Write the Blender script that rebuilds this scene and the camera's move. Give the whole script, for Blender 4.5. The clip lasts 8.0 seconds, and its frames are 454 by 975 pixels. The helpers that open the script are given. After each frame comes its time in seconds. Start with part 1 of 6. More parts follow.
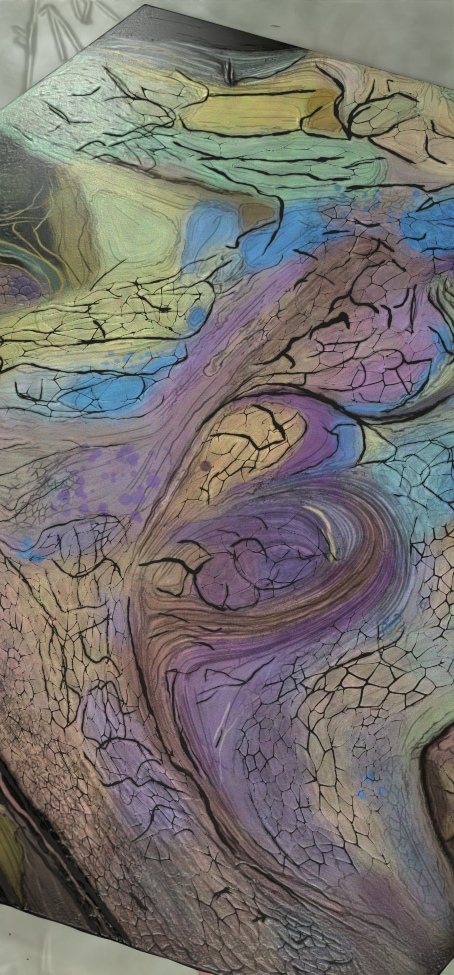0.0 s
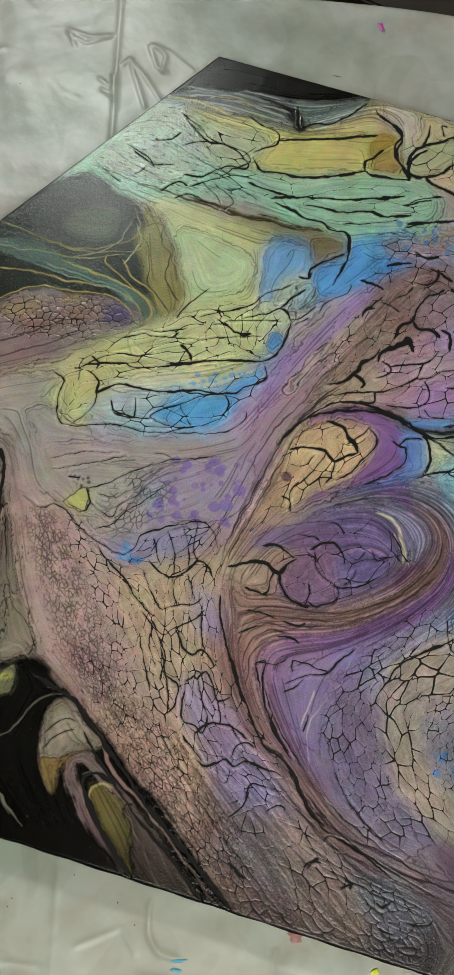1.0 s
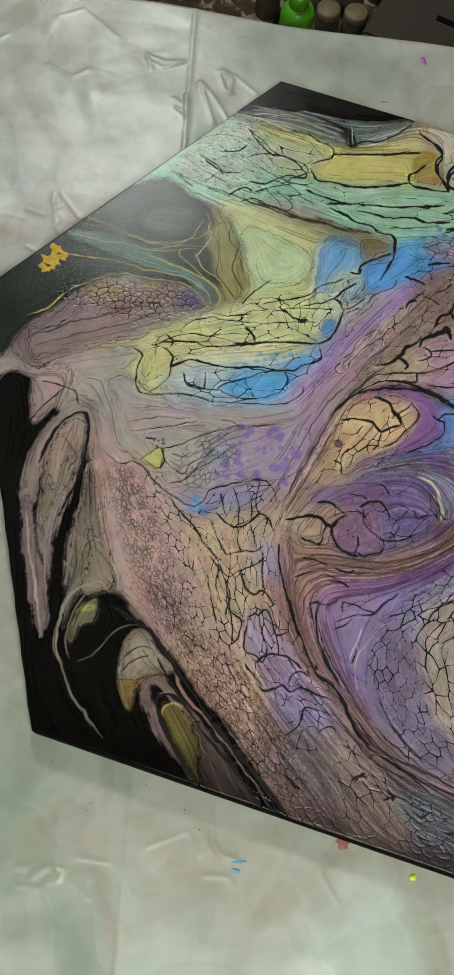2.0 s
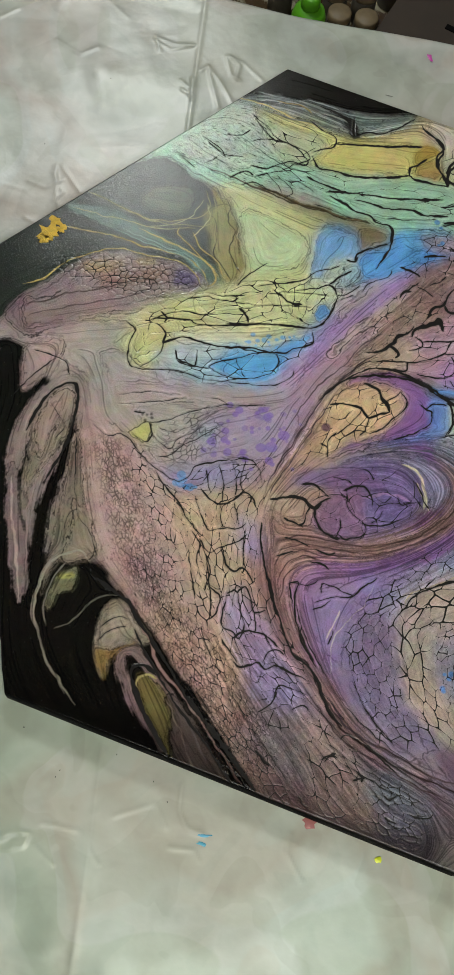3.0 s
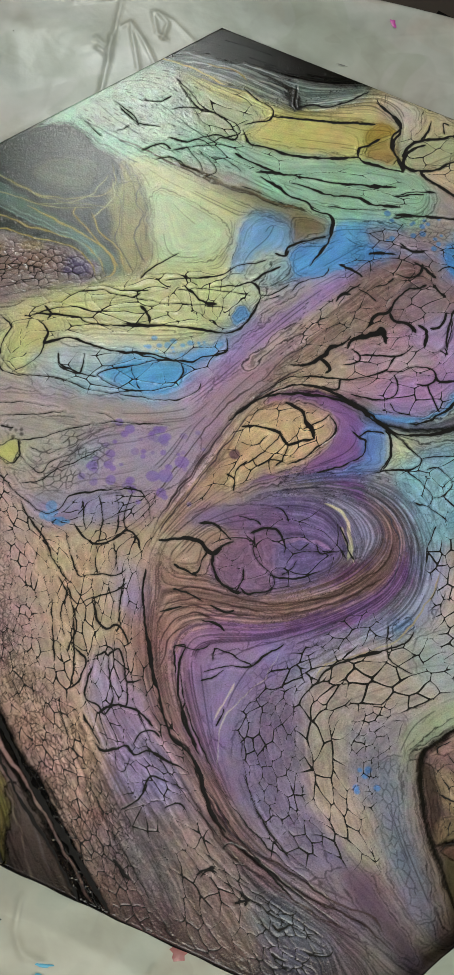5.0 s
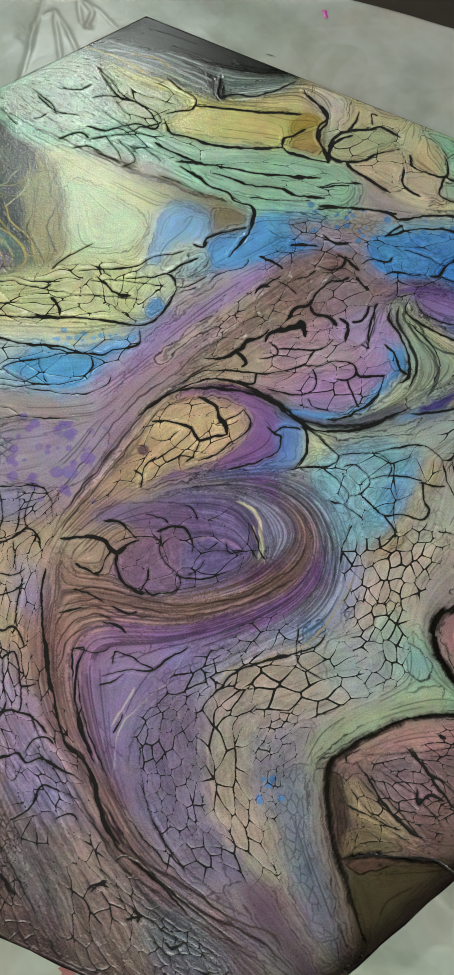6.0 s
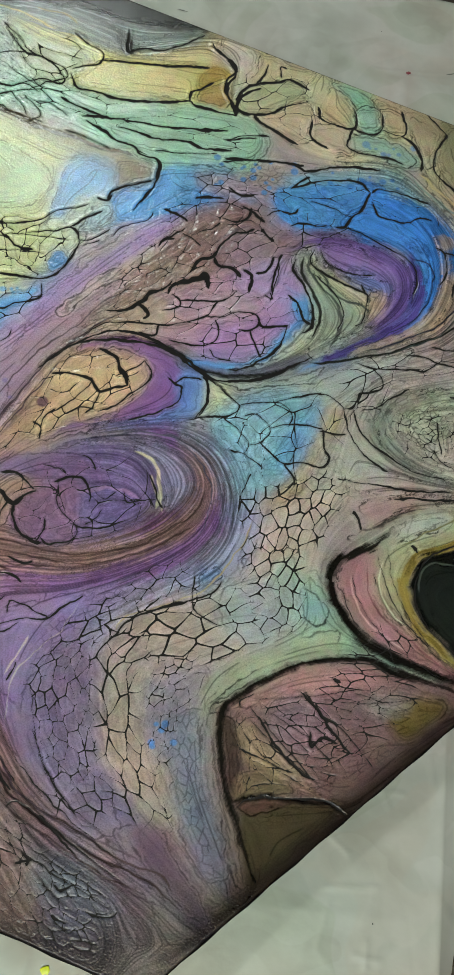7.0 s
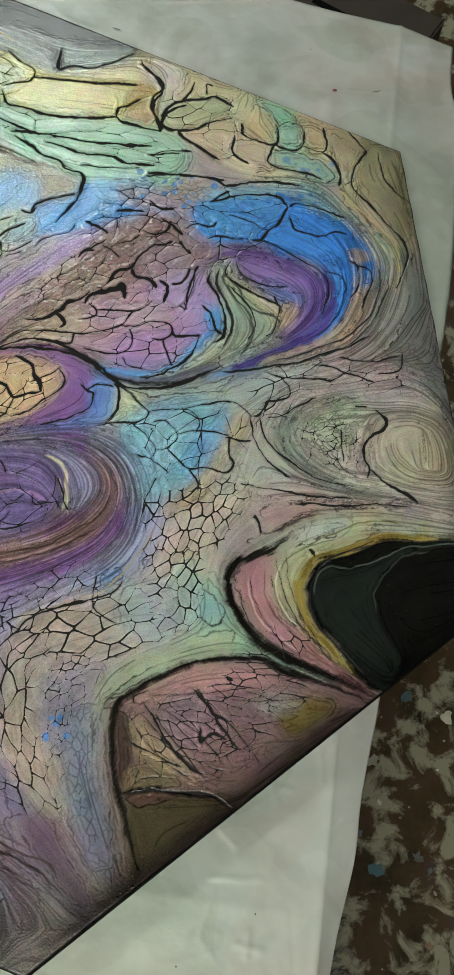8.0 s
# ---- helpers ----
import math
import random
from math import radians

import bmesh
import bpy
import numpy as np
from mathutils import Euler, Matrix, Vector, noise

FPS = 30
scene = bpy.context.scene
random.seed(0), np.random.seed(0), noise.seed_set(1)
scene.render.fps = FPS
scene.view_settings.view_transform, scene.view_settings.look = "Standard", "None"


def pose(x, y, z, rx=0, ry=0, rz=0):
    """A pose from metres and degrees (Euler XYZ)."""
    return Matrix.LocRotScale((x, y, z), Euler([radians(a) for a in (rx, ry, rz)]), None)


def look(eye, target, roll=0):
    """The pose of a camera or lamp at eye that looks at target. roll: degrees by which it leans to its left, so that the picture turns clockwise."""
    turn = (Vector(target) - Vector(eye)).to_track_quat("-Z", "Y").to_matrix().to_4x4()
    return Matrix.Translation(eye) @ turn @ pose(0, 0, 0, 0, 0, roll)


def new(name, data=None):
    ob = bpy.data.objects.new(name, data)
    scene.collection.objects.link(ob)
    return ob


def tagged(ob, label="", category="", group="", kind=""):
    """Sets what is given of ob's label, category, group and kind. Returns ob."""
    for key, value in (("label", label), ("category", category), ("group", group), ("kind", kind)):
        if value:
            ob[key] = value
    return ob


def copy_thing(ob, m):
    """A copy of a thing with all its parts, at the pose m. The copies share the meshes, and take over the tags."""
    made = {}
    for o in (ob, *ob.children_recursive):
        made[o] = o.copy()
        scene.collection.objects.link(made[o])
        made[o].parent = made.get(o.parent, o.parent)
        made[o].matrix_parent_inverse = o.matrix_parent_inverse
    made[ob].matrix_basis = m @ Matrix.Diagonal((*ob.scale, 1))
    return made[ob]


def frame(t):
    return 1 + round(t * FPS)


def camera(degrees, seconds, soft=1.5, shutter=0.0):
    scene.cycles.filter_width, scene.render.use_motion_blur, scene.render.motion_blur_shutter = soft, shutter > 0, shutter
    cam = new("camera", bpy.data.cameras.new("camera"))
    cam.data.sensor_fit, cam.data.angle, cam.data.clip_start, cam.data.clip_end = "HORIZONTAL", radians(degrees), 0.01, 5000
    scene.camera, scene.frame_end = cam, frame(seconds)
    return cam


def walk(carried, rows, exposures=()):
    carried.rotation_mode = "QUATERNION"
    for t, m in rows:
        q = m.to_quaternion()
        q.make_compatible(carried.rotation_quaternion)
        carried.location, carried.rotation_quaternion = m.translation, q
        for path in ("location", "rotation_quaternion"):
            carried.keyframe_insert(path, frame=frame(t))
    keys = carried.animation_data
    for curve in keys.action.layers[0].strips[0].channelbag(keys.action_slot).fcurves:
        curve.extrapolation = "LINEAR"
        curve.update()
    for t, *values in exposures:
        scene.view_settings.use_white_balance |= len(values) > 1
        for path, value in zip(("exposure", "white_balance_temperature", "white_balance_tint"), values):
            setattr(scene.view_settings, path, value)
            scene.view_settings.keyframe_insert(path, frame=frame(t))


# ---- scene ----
# camera and walk
cam = camera(24.3, 8.0, soft=0.8)
PATH = [
    (0, (-0.026, -0.267, 1.552), (-0.004, 0.296, -0.367), 3.6),
    (0.5, (-0.059, -0.288, 1.607), (-0.05, 0.295, -0.306), 1.9),
    (1, (-0.101, -0.305, 1.624), (-0.067, 0.304, -0.281), 4.4),
    (1.5, (-0.147, -0.362, 1.679), (-0.111, 0.293, -0.21), 4.9),
    (1.7, (-0.157, -0.39, 1.706), (-0.125, 0.287, -0.176), 4.8),
    (3, (-0.151, -0.452, 1.697), (-0.1, 0.266, -0.169), 9.7),
    (3.5, (-0.126, -0.448, 1.671), (-0.075, 0.283, -0.19), 10.8),
    (4, (-0.096, -0.426, 1.597), (-0.075, 0.326, -0.257), 9.5),
    (4.2, (-0.09, -0.414, 1.579), (-0.081, 0.343, -0.272), 8.9),
    (5.3, (-0.032, -0.346, 1.517), (0.014, 0.386, -0.344), 11.6),
    (5.5, (-0.017, -0.357, 1.506), (0.018, 0.413, -0.339), 11.1),
    (6, (0.017, -0.348, 1.504), (0.059, 0.42, -0.343), 11.3),
    (6.5, (0.064, -0.349, 1.5), (0.109, 0.407, -0.351), 11.1),
    (7, (0.093, -0.367, 1.498), (0.149, 0.383, -0.355), 11.6),
    (7.5, (0.148, -0.376, 1.499), (0.193, 0.387, -0.35), 10.0),
    (8, (0.181, -0.369, 1.528), (0.199, 0.39, -0.322), 9.5),
]
# the picture starts a little darker; the white balance drifts cooler in the last seconds
walk(cam, [(t, look(eye, target, roll)) for t, eye, target, roll in PATH], ((0.0, -0.14, 6500, 7), (1.7, -0.1, 6500, 7), (3.0, 0.0, 6500, 10), (5.0, -0.04, 6500, 9), (6.3, 0.0, 6350, 4), (8.0, 0.06, 6350, 4)))

# room light: one ceiling fitting beyond the table, a broad fill lamp added south
world = bpy.data.worlds.new("room_air")
world.use_nodes = True
world.node_tree.nodes["Background"].inputs[0].default_value = (0.9, 0.95, 1.0, 1)
world.node_tree.nodes["Background"].inputs[1].default_value = 0.02
scene.world = world


def area_lamp(name, m, size, watts, colour):
    data = bpy.data.lights.new(name, "AREA")
    data.shape, data.size, data.energy, data.color = "DISK", size, watts, colour
    ob = new(name, data)
    ob.matrix_world = m
    return ob


area_lamp("ceiling_lamp_light", look((-0.44, 1.62, 2.36), (-0.2, 0.6, 0.0)), 0.26, 21, (0.94, 1.0, 0.96))
# unseen fill, added to even out the light from the north lamp
area_lamp("south_fill_light", look((0.02, -1.0, 2.36), (-0.05, -0.3, 0.7)), 0.9, 27, (0.93, 1.0, 0.99))
scene.view_settings.exposure = 0.0


# ---- materials ----
def lin(text):
    """Linear colour of a hex code."""
    v = [int(text[i:i + 2], 16) / 255 for i in (1, 3, 5)]
    return [c / 12.92 if c < 0.04045 else ((c + 0.055) / 1.055) ** 2.4 for c in v]


class Mat:
    """A small wrapper round a node material."""

    def __init__(self, name, rough=0.5, metal=0.0, colour=(0.5, 0.5, 0.5)):
        self.m = bpy.data.materials.new(name)
        self.m.use_nodes = True
        self.n, self.l = self.m.node_tree.nodes, self.m.node_tree.links
        self.b = self.n["Principled BSDF"]
        self.b.inputs["Base Color"].default_value = (*colour, 1)
        self.b.inputs["Roughness"].default_value = rough
        self.b.inputs["Metallic"].default_value = metal

    def node(self, kind, **values):
        nd = self.n.new(kind)
        for key, value in values.items():
            nd.inputs[key.replace("_", " ")].default_value = value
        return nd

    def noise(self, scale, detail=4.0, rough=0.55, coords="Object", distortion=0.0):
        nd = self.node("ShaderNodeTexNoise", Scale=scale, Detail=detail, Roughness=rough, Distortion=distortion)
        tc = self.n.new("ShaderNodeTexCoord")
        self.l.new(tc.outputs[coords], nd.inputs["Vector"])
        return nd.outputs["Fac"]

    def ramp(self, fac, *stops):
        nd = self.n.new("ShaderNodeValToRGB")
        els = nd.color_ramp.elements
        while len(els) < len(stops):
            els.new(0.5)
        for e, (pos, col) in zip(els, stops):
            e.position, e.color = pos, (*col, 1)
        self.l.new(fac, nd.inputs["Fac"])
        return nd.outputs["Color"]

    def mix(self, fac, a, b, blend="MIX"):
        nd = self.n.new("ShaderNodeMix")
        nd.data_type, nd.blend_type = "RGBA", blend
        for socket, v in ((nd.inputs[0], fac), (nd.inputs[6], a), (nd.inputs[7], b)):
            if isinstance(v, bpy.types.NodeSocket):
                self.l.new(v, socket)
            elif isinstance(v, (int, float)):
                socket.default_value = v
            else:
                socket.default_value = (*v, 1)
        return nd.outputs[2]

    def span(self, fac, a, b):
        nd = self.n.new("ShaderNodeMapRange")
        nd.inputs["To Min"].default_value, nd.inputs["To Max"].default_value = a, b
        self.l.new(fac, nd.inputs["Value"])
        return nd.outputs["Result"]

    def bump(self, height, strength, distance):
        nd = self.node("ShaderNodeBump", Strength=strength, Distance=distance)
        self.l.new(height, nd.inputs["Height"])
        if self.b.inputs["Normal"].links:
            self.l.new(self.b.inputs["Normal"].links[0].from_socket, nd.inputs["Normal"])
        self.l.new(nd.outputs["Normal"], self.b.inputs["Normal"])

    def into(self, name, value):
        self.l.new(value, self.b.inputs[name])
        return self


def plain(name, code, rough=0.5, metal=0.0, vary=0.15, scale=30.0, bump=0.1):
    """A surface of one colour with grain and wear."""
    c = lin(code)
    m = Mat(name, rough, metal)
    f = m.noise(scale, 6.0)
    m.into("Base Color", m.ramp(f, (0.3, [v * (1 - vary) for v in c]), (0.7, [min(1, v * (1 + vary)) for v in c])))
    m.into("Roughness", m.span(f, max(0.05, rough - 0.12), min(1, rough + 0.12)))
    m.bump(m.noise(scale * 6, 3.0), bump, 0.002)
    return m.m


# poured acrylic: the colour lies on the mesh, weave and varnish in the nodes
mp = Mat("poured_acrylic", 0.4)
at = mp.n.new("ShaderNodeAttribute")
at.attribute_name = "paint"
grain = mp.noise(900.0, 3.0)
mott = mp.noise(38.0, 5.0)
pc = mp.mix(0.5, at.outputs["Color"], mp.ramp(grain, (0.36, (0.55, 0.54, 0.53)), (0.6, (1, 1, 1))), "MULTIPLY")
pc = mp.mix(0.35, pc, mp.ramp(mott, (0.3, (0.75, 0.74, 0.74)), (0.7, (1, 1, 1))), "MULTIPLY")
# dark base coat in the open cracks, with a clean edge
edge = mp.n.new("ShaderNodeMapRange")
edge.interpolation_type = "SMOOTHSTEP"
edge.inputs["From Min"].default_value, edge.inputs["From Max"].default_value = 0.28, 0.56
mp.l.new(at.outputs["Alpha"], edge.inputs["Value"])
crackfac = edge.outputs["Result"]
mp.into("Base Color", mp.mix(crackfac, pc, lin("#110d0a")))
gl = mp.n.new("ShaderNodeMath")
gl.operation = "MULTIPLY_ADD"
mp.l.new(crackfac, gl.inputs[0])
gl.inputs[1].default_value = 0.55
mp.l.new(mp.span(mp.noise(90.0, 4.0), 0.12, 0.18), gl.inputs[2])
mp.into("Roughness", gl.outputs[0])
tc = mp.n.new("ShaderNodeTexCoord")
weave = None
for turn in (0.35, 0.35 + math.pi / 2):
    mapping = mp.n.new("ShaderNodeMapping")
    mapping.inputs["Rotation"].default_value = (0, 0, turn)
    mp.l.new(tc.outputs["Object"], mapping.inputs["Vector"])
    wave = mp.node("ShaderNodeTexWave", Scale=210.0, Distortion=2.2, Detail=2.0, Detail_Scale=2.0)
    mp.l.new(mapping.outputs["Vector"], wave.inputs["Vector"])
    if weave is None:
        weave = wave.outputs["Fac"]
    else:
        add = mp.n.new("ShaderNodeMath")
        add.operation = "ADD"
        mp.l.new(weave, add.inputs[0])
        mp.l.new(wave.outputs["Fac"], add.inputs[1])
        weave = add.outputs[0]
mp.bump(weave, 0.10, 0.0001)
mp.bump(mp.noise(640.0, 2.0), 0.8, 0.00028)
mp.bump(mp.noise(330.0, 2.0), 0.3, 0.0003)
# thin satin varnish over the dull paint
mp.b.inputs["Specular IOR Level"].default_value = 0.0
coat = mp.n.new("ShaderNodeBsdfAnisotropic")
coat.distribution = "BECKMANN"
normal = mp.b.inputs["Normal"].links[0].from_socket
mp.l.new(normal, coat.inputs["Normal"])
mp.l.new(gl.outputs[0], coat.inputs["Roughness"])
fres = mp.node("ShaderNodeFresnel", IOR=1.3)
mp.l.new(normal, fres.inputs["Normal"])
both = mp.n.new("ShaderNodeMixShader")
mp.l.new(fres.outputs[0], both.inputs[0])
mp.l.new(mp.b.outputs[0], both.inputs[1])
mp.l.new(coat.outputs[0], both.inputs[2])
mp.l.new(both.outputs[0], mp.n["Material Output"].inputs["Surface"])
ACRYLIC = mp.m

CANVAS_BLACK = plain("black_painted_canvas", "#0c0b0a", 0.9, 0, 0.2, 300, 0.4)
CANVAS_BLACK.node_tree.nodes["Principled BSDF"].inputs["Specular IOR Level"].default_value = 0.1
GOLD = plain("gold_paint", "#c9a53a", 0.38, 0.2, 0.25, 200, 0.4)

# thin milky plastic with what lies below showing through
ms = Mat("milky_plastic", 0.25)
m1 = ms.ramp(ms.noise(5.5, 3.0, 0.5, distortion=0.6), (0.32, lin("#9fa39b")), (0.46, lin("#b1b1ab")), (0.58, lin("#b1aaa4")), (0.68, lin("#c1c3c0")))
m2 = ms.ramp(ms.noise(22.0, 3.0, 0.5, distortion=0.3), (0.35, (0.8, 0.79, 0.76)), (0.55, (1, 1, 1)), (0.7, (0.92, 0.93, 0.9)))
tcs = ms.n.new("ShaderNodeTexCoord")
gap = ms.n.new("ShaderNodeVectorMath")
gap.operation = "DISTANCE"
ms.l.new(tcs.outputs["Object"], gap.inputs[0])
gap.inputs[1].default_value = (-0.12, -0.56, 0.72)
# the sheet is tinted cooler and greener towards its south end
cool = ms.ramp(gap.outputs["Value"], (0.26, (0.91, 1.0, 0.94)), (0.5, (1, 1, 1)))
m1 = ms.mix(1.0, m1, cool, "MULTIPLY")
# patches with clean borders where the film clings to the board below
cling = ms.ramp(ms.noise(6.0, 2.0, 0.4, distortion=1.2), (0.47, (0.86, 0.89, 0.82)), (0.485, (1, 1, 1)), (0.56, (1, 1, 1)), (0.575, (1.0, 0.95, 0.92)))
cling2 = ms.ramp(ms.noise(15.0, 2.0, 0.4, distortion=0.9), (0.42, (0.9, 0.9, 0.88)), (0.44, (1, 1, 1)), (0.6, (1, 1, 1)), (0.62, (0.93, 0.95, 0.95)))
m1 = ms.mix(0.7, m1, ms.mix(1.0, cling, cling2, "MULTIPLY"), "MULTIPLY")
ms.into("Base Color", ms.mix(0.75, m1, m2, "MULTIPLY"))
ms.into("Roughness", ms.span(ms.noise(14.0, 3.0), 0.25, 0.42))
ms.b.inputs["Specular IOR Level"].default_value = 0.3
ms.bump(ms.noise(17.0, 2.0, 0.4), 0.2, 0.006)
ms.bump(ms.noise(70.0, 3.0, 0.5), 0.16, 0.002)
PLASTIC = ms.m

WOOD = plain("table_board", "#6b5238", 0.6, 0, 0.25, 12, 0.2)
# unseen walls and ceiling, dark grey to hold down bounce and reflections
WALL = plain("dark_wall_paint", "#5d5a52", 0.85, 0, 0.05, 6, 0.05)
CEILING = plain("dark_ceiling_paint", "#62605a", 0.9, 0, 0.04, 6, 0.05)
GREEN = plain("green_plastic", "#5fae22", 0.4, 0, 0.1, 20, 0.1)
TAN = plain("tan_lid", "#7d6c52", 0.55, 0, 0.2, 40, 0.1)
SMOKE = plain("grey_jar", "#4f4a40", 0.4, 0, 0.2, 40, 0.1)
DARKBOX = plain("dark_brown_board", "#3a2f26", 0.7, 0, 0.2, 15, 0.1)
STICK = plain("pale_stick", "#9a7f5c", 0.7, 0, 0.2, 60, 0.2)
WHITE = plain("lamp_white", "#e6e4da", 0.5, 0, 0.03, 10, 0.02)

mf = Mat("paint_stained_floor", 0.6)
f1 = mf.ramp(mf.noise(9.0, 8.0, 0.7, distortion=0.2), (0.3, lin("#211a12")), (0.45, lin("#40331f")), (0.55, lin("#4d3a26")), (0.63, lin("#4a3c38")), (0.72, lin("#22343a")))
f2 = mf.ramp(mf.noise(20.0, 9.0, 0.66, distortion=0.5), (0.49, (0, 0, 0)), (0.58, (1, 1, 1)))
mf.into("Base Color", mf.mix(f2, f1, lin("#96907a")))
mf.bump(mf.noise(60.0, 6.0), 0.5, 0.003)
mf.b.inputs["Specular IOR Level"].default_value = 0.15
FLOOR = mf.m

msp = Mat("dried_splashes", 0.5)
geo = msp.n.new("ShaderNodeNewGeometry")
sc = msp.ramp(geo.outputs["Random Per Island"], (0.0, lin("#c9c2ae")), (0.3, lin("#e6e2d2")), (0.5, lin("#6e614c")), (0.62, lin("#38626e")), (0.74, lin("#8a5f3e")), (0.86, lin("#bdb7a4")), (1.0, lin("#2c3f50")))
msp.into("Base Color", msp.mix(0.6, sc, msp.ramp(msp.noise(60.0, 6.0), (0.35, (0.45, 0.43, 0.4)), (0.65, (1, 1, 1))), "MULTIPLY"))
msp.bump(msp.noise(90.0, 4.0), 0.4, 0.002)
SPLASH = msp.m


def emitter(name, colour, strength):
    m = Mat(name, 0.4, 0, colour)
    m.b.inputs["Emission Color"].default_value = (*colour, 1)
    m.b.inputs["Emission Strength"].default_value = strength
    return m.m


DIFFUSER = emitter("lit_diffuser", (1.0, 0.95, 0.85), 3.0)


# ---- building helpers ----
def part(name, bm, material, parent=None, label="", smooth=False):
    """Links a bmesh as one mesh object, under a thing or on its own."""
    me = bpy.data.meshes.new(name)
    bm.to_mesh(me)
    bm.free()
    me.materials.append(material)
    if smooth:
        for p in me.polygons:
            p.use_smooth = True
    ob = new(name, me)
    ob.parent = parent
    if label:
        ob["label"] = label
    return ob


def box(x0, y0, z0, x1, y1, z1, bevel=0.0):
    bm = bmesh.new()
    bmesh.ops.create_cube(bm, size=1, matrix=Matrix.LocRotScale(((x0 + x1) / 2, (y0 + y1) / 2, (z0 + z1) / 2), None, (x1 - x0, y1 - y0, z1 - z0)))
    if bevel:
        bmesh.ops.bevel(bm, geom=bm.edges[:], offset=bevel, segments=2, affect="EDGES")
    return bm


def lathe(profile, n=24):
    """A turned body from (radius, height) pairs."""
    bm = bmesh.new()
    rings = []
    for r, z in profile:
        rings.append([bm.verts.new((max(r, 1e-4) * math.cos(a), max(r, 1e-4) * math.sin(a), z)) for a in np.linspace(0, 2 * math.pi, n, endpoint=False)])
    for p, q in zip(rings, rings[1:]):
        for i in range(n):
            bm.faces.new((p[i], p[(i + 1) % n], q[(i + 1) % n], q[i]))
    bm.faces.new(rings[0][::-1])
    bm.faces.new(rings[-1])
    return bm


def sheet_mesh(name, x, y, z, keep=None):
    """A mesh from a grid of coordinates (metres); keep: which quads stay."""
    ny, nx = x.shape
    idx = np.arange(ny * nx).reshape(ny, nx)
    quads = np.stack([idx[:-1, :-1], idx[:-1, 1:], idx[1:, 1:], idx[1:, :-1]], -1).reshape(-1, 4)
    if keep is not None:
        quads = quads[keep.ravel()]
    used, inv = np.unique(quads, return_inverse=True)
    quads = inv.reshape(-1, 4)
    co = np.stack([x.ravel()[used], y.ravel()[used], z.ravel()[used]], -1).astype(np.float32)
    me = bpy.data.meshes.new(name)
    me.vertices.add(len(co))
    me.vertices.foreach_set("co", co.ravel())
    me.loops.add(quads.size)
    me.loops.foreach_set("vertex_index", quads.ravel().astype(np.int32))
    me.polygons.add(len(quads))
    me.polygons.foreach_set("loop_start", np.arange(0, quads.size, 4, dtype=np.int32))
    me.polygons.foreach_set("use_smooth", np.ones(len(quads), dtype=bool))
    me.update(calc_edges=True)
    return me, used


def vnoise(x, y, scale, seed):
    """Smooth value noise, 0 to 1."""
    g = np.random.RandomState(seed).rand(128, 128).astype(np.float32)
    u, v = x / scale + 57.3, y / scale + 31.7
    i, j = np.floor(u).astype(np.int32), np.floor(v).astype(np.int32)
    fu, fv = u - i, v - j
    fu, fv = fu * fu * (3 - 2 * fu), fv * fv * (3 - 2 * fv)
    i, j, i1, j1 = i % 128, j % 128, (i + 1) % 128, (j + 1) % 128
    return (g[j, i] * (1 - fu) + g[j, i1] * fu) * (1 - fv) + (g[j1, i] * (1 - fu) + g[j1, i1] * fu) * fv


def fbm(x, y, scale, seed, octaves=4):
    out, amp, total = 0, 1.0, 0.0
    for k in range(octaves):
        out = out + amp * vnoise(x, y, scale / 2 ** k, seed + k)
        total, amp = total + amp, amp * 0.5
    return out / total


def smooth(x):
    x = np.clip(x, 0, 1)
    return x * x * (3 - 2 * x)


# ---- room ----
tagged(part("floor", box(-2.6, -2.4, -0.1, 2.4, 2.6, 0.0), FLOOR), "dark brown floor stained with dried paint", "floor", kind="structure")
# the ceiling and walls stay out of view and only close the room
tagged(part("ceiling", box(-2.6, -2.4, 2.45, 2.4, 2.6, 2.55), CEILING), "plain dark grey ceiling, unseen", "ceiling", kind="structure")
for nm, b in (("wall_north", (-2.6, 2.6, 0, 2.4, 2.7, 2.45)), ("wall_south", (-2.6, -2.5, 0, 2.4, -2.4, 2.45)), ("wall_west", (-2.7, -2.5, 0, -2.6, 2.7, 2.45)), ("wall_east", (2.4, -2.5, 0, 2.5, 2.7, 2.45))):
    tagged(part(nm, box(*b), WALL), "plain dark grey wall, unseen", "wall", kind="structure")
# the larger southern disc is only a body for the added fill light
for nm, (lx, ly), lr in (("lamp_and_fill", (-0.44, 1.62), 0.15), ("lamp_and_fill", (0.02, -1.0), 0.48)):
    lamp = new(nm)
    lamp.location = (lx, ly, 2.45)
    part("rim", lathe(((lr, -0.03), (lr + 0.02, -0.03), (lr + 0.02, 0.0), (lr, 0.0)), 40), WHITE, lamp)
    part("diffuser", lathe(((lr - 0.02, -0.03), (lr - 0.004, -0.02), (lr - 0.004, -0.004)), 40), DIFFUSER, lamp, "lit white diffuser")
    tagged(lamp, "round white ceiling lamp, switched on; the south one an added fill", "lamp", group="ceiling lamps")

# ---- table ----
TOP = 0.7335
table = new("work_table")
part("tabletop", box(-1.15, -0.72, TOP - 0.042, 0.290, 0.468, TOP - 0.008, 0.004), WOOD, table)
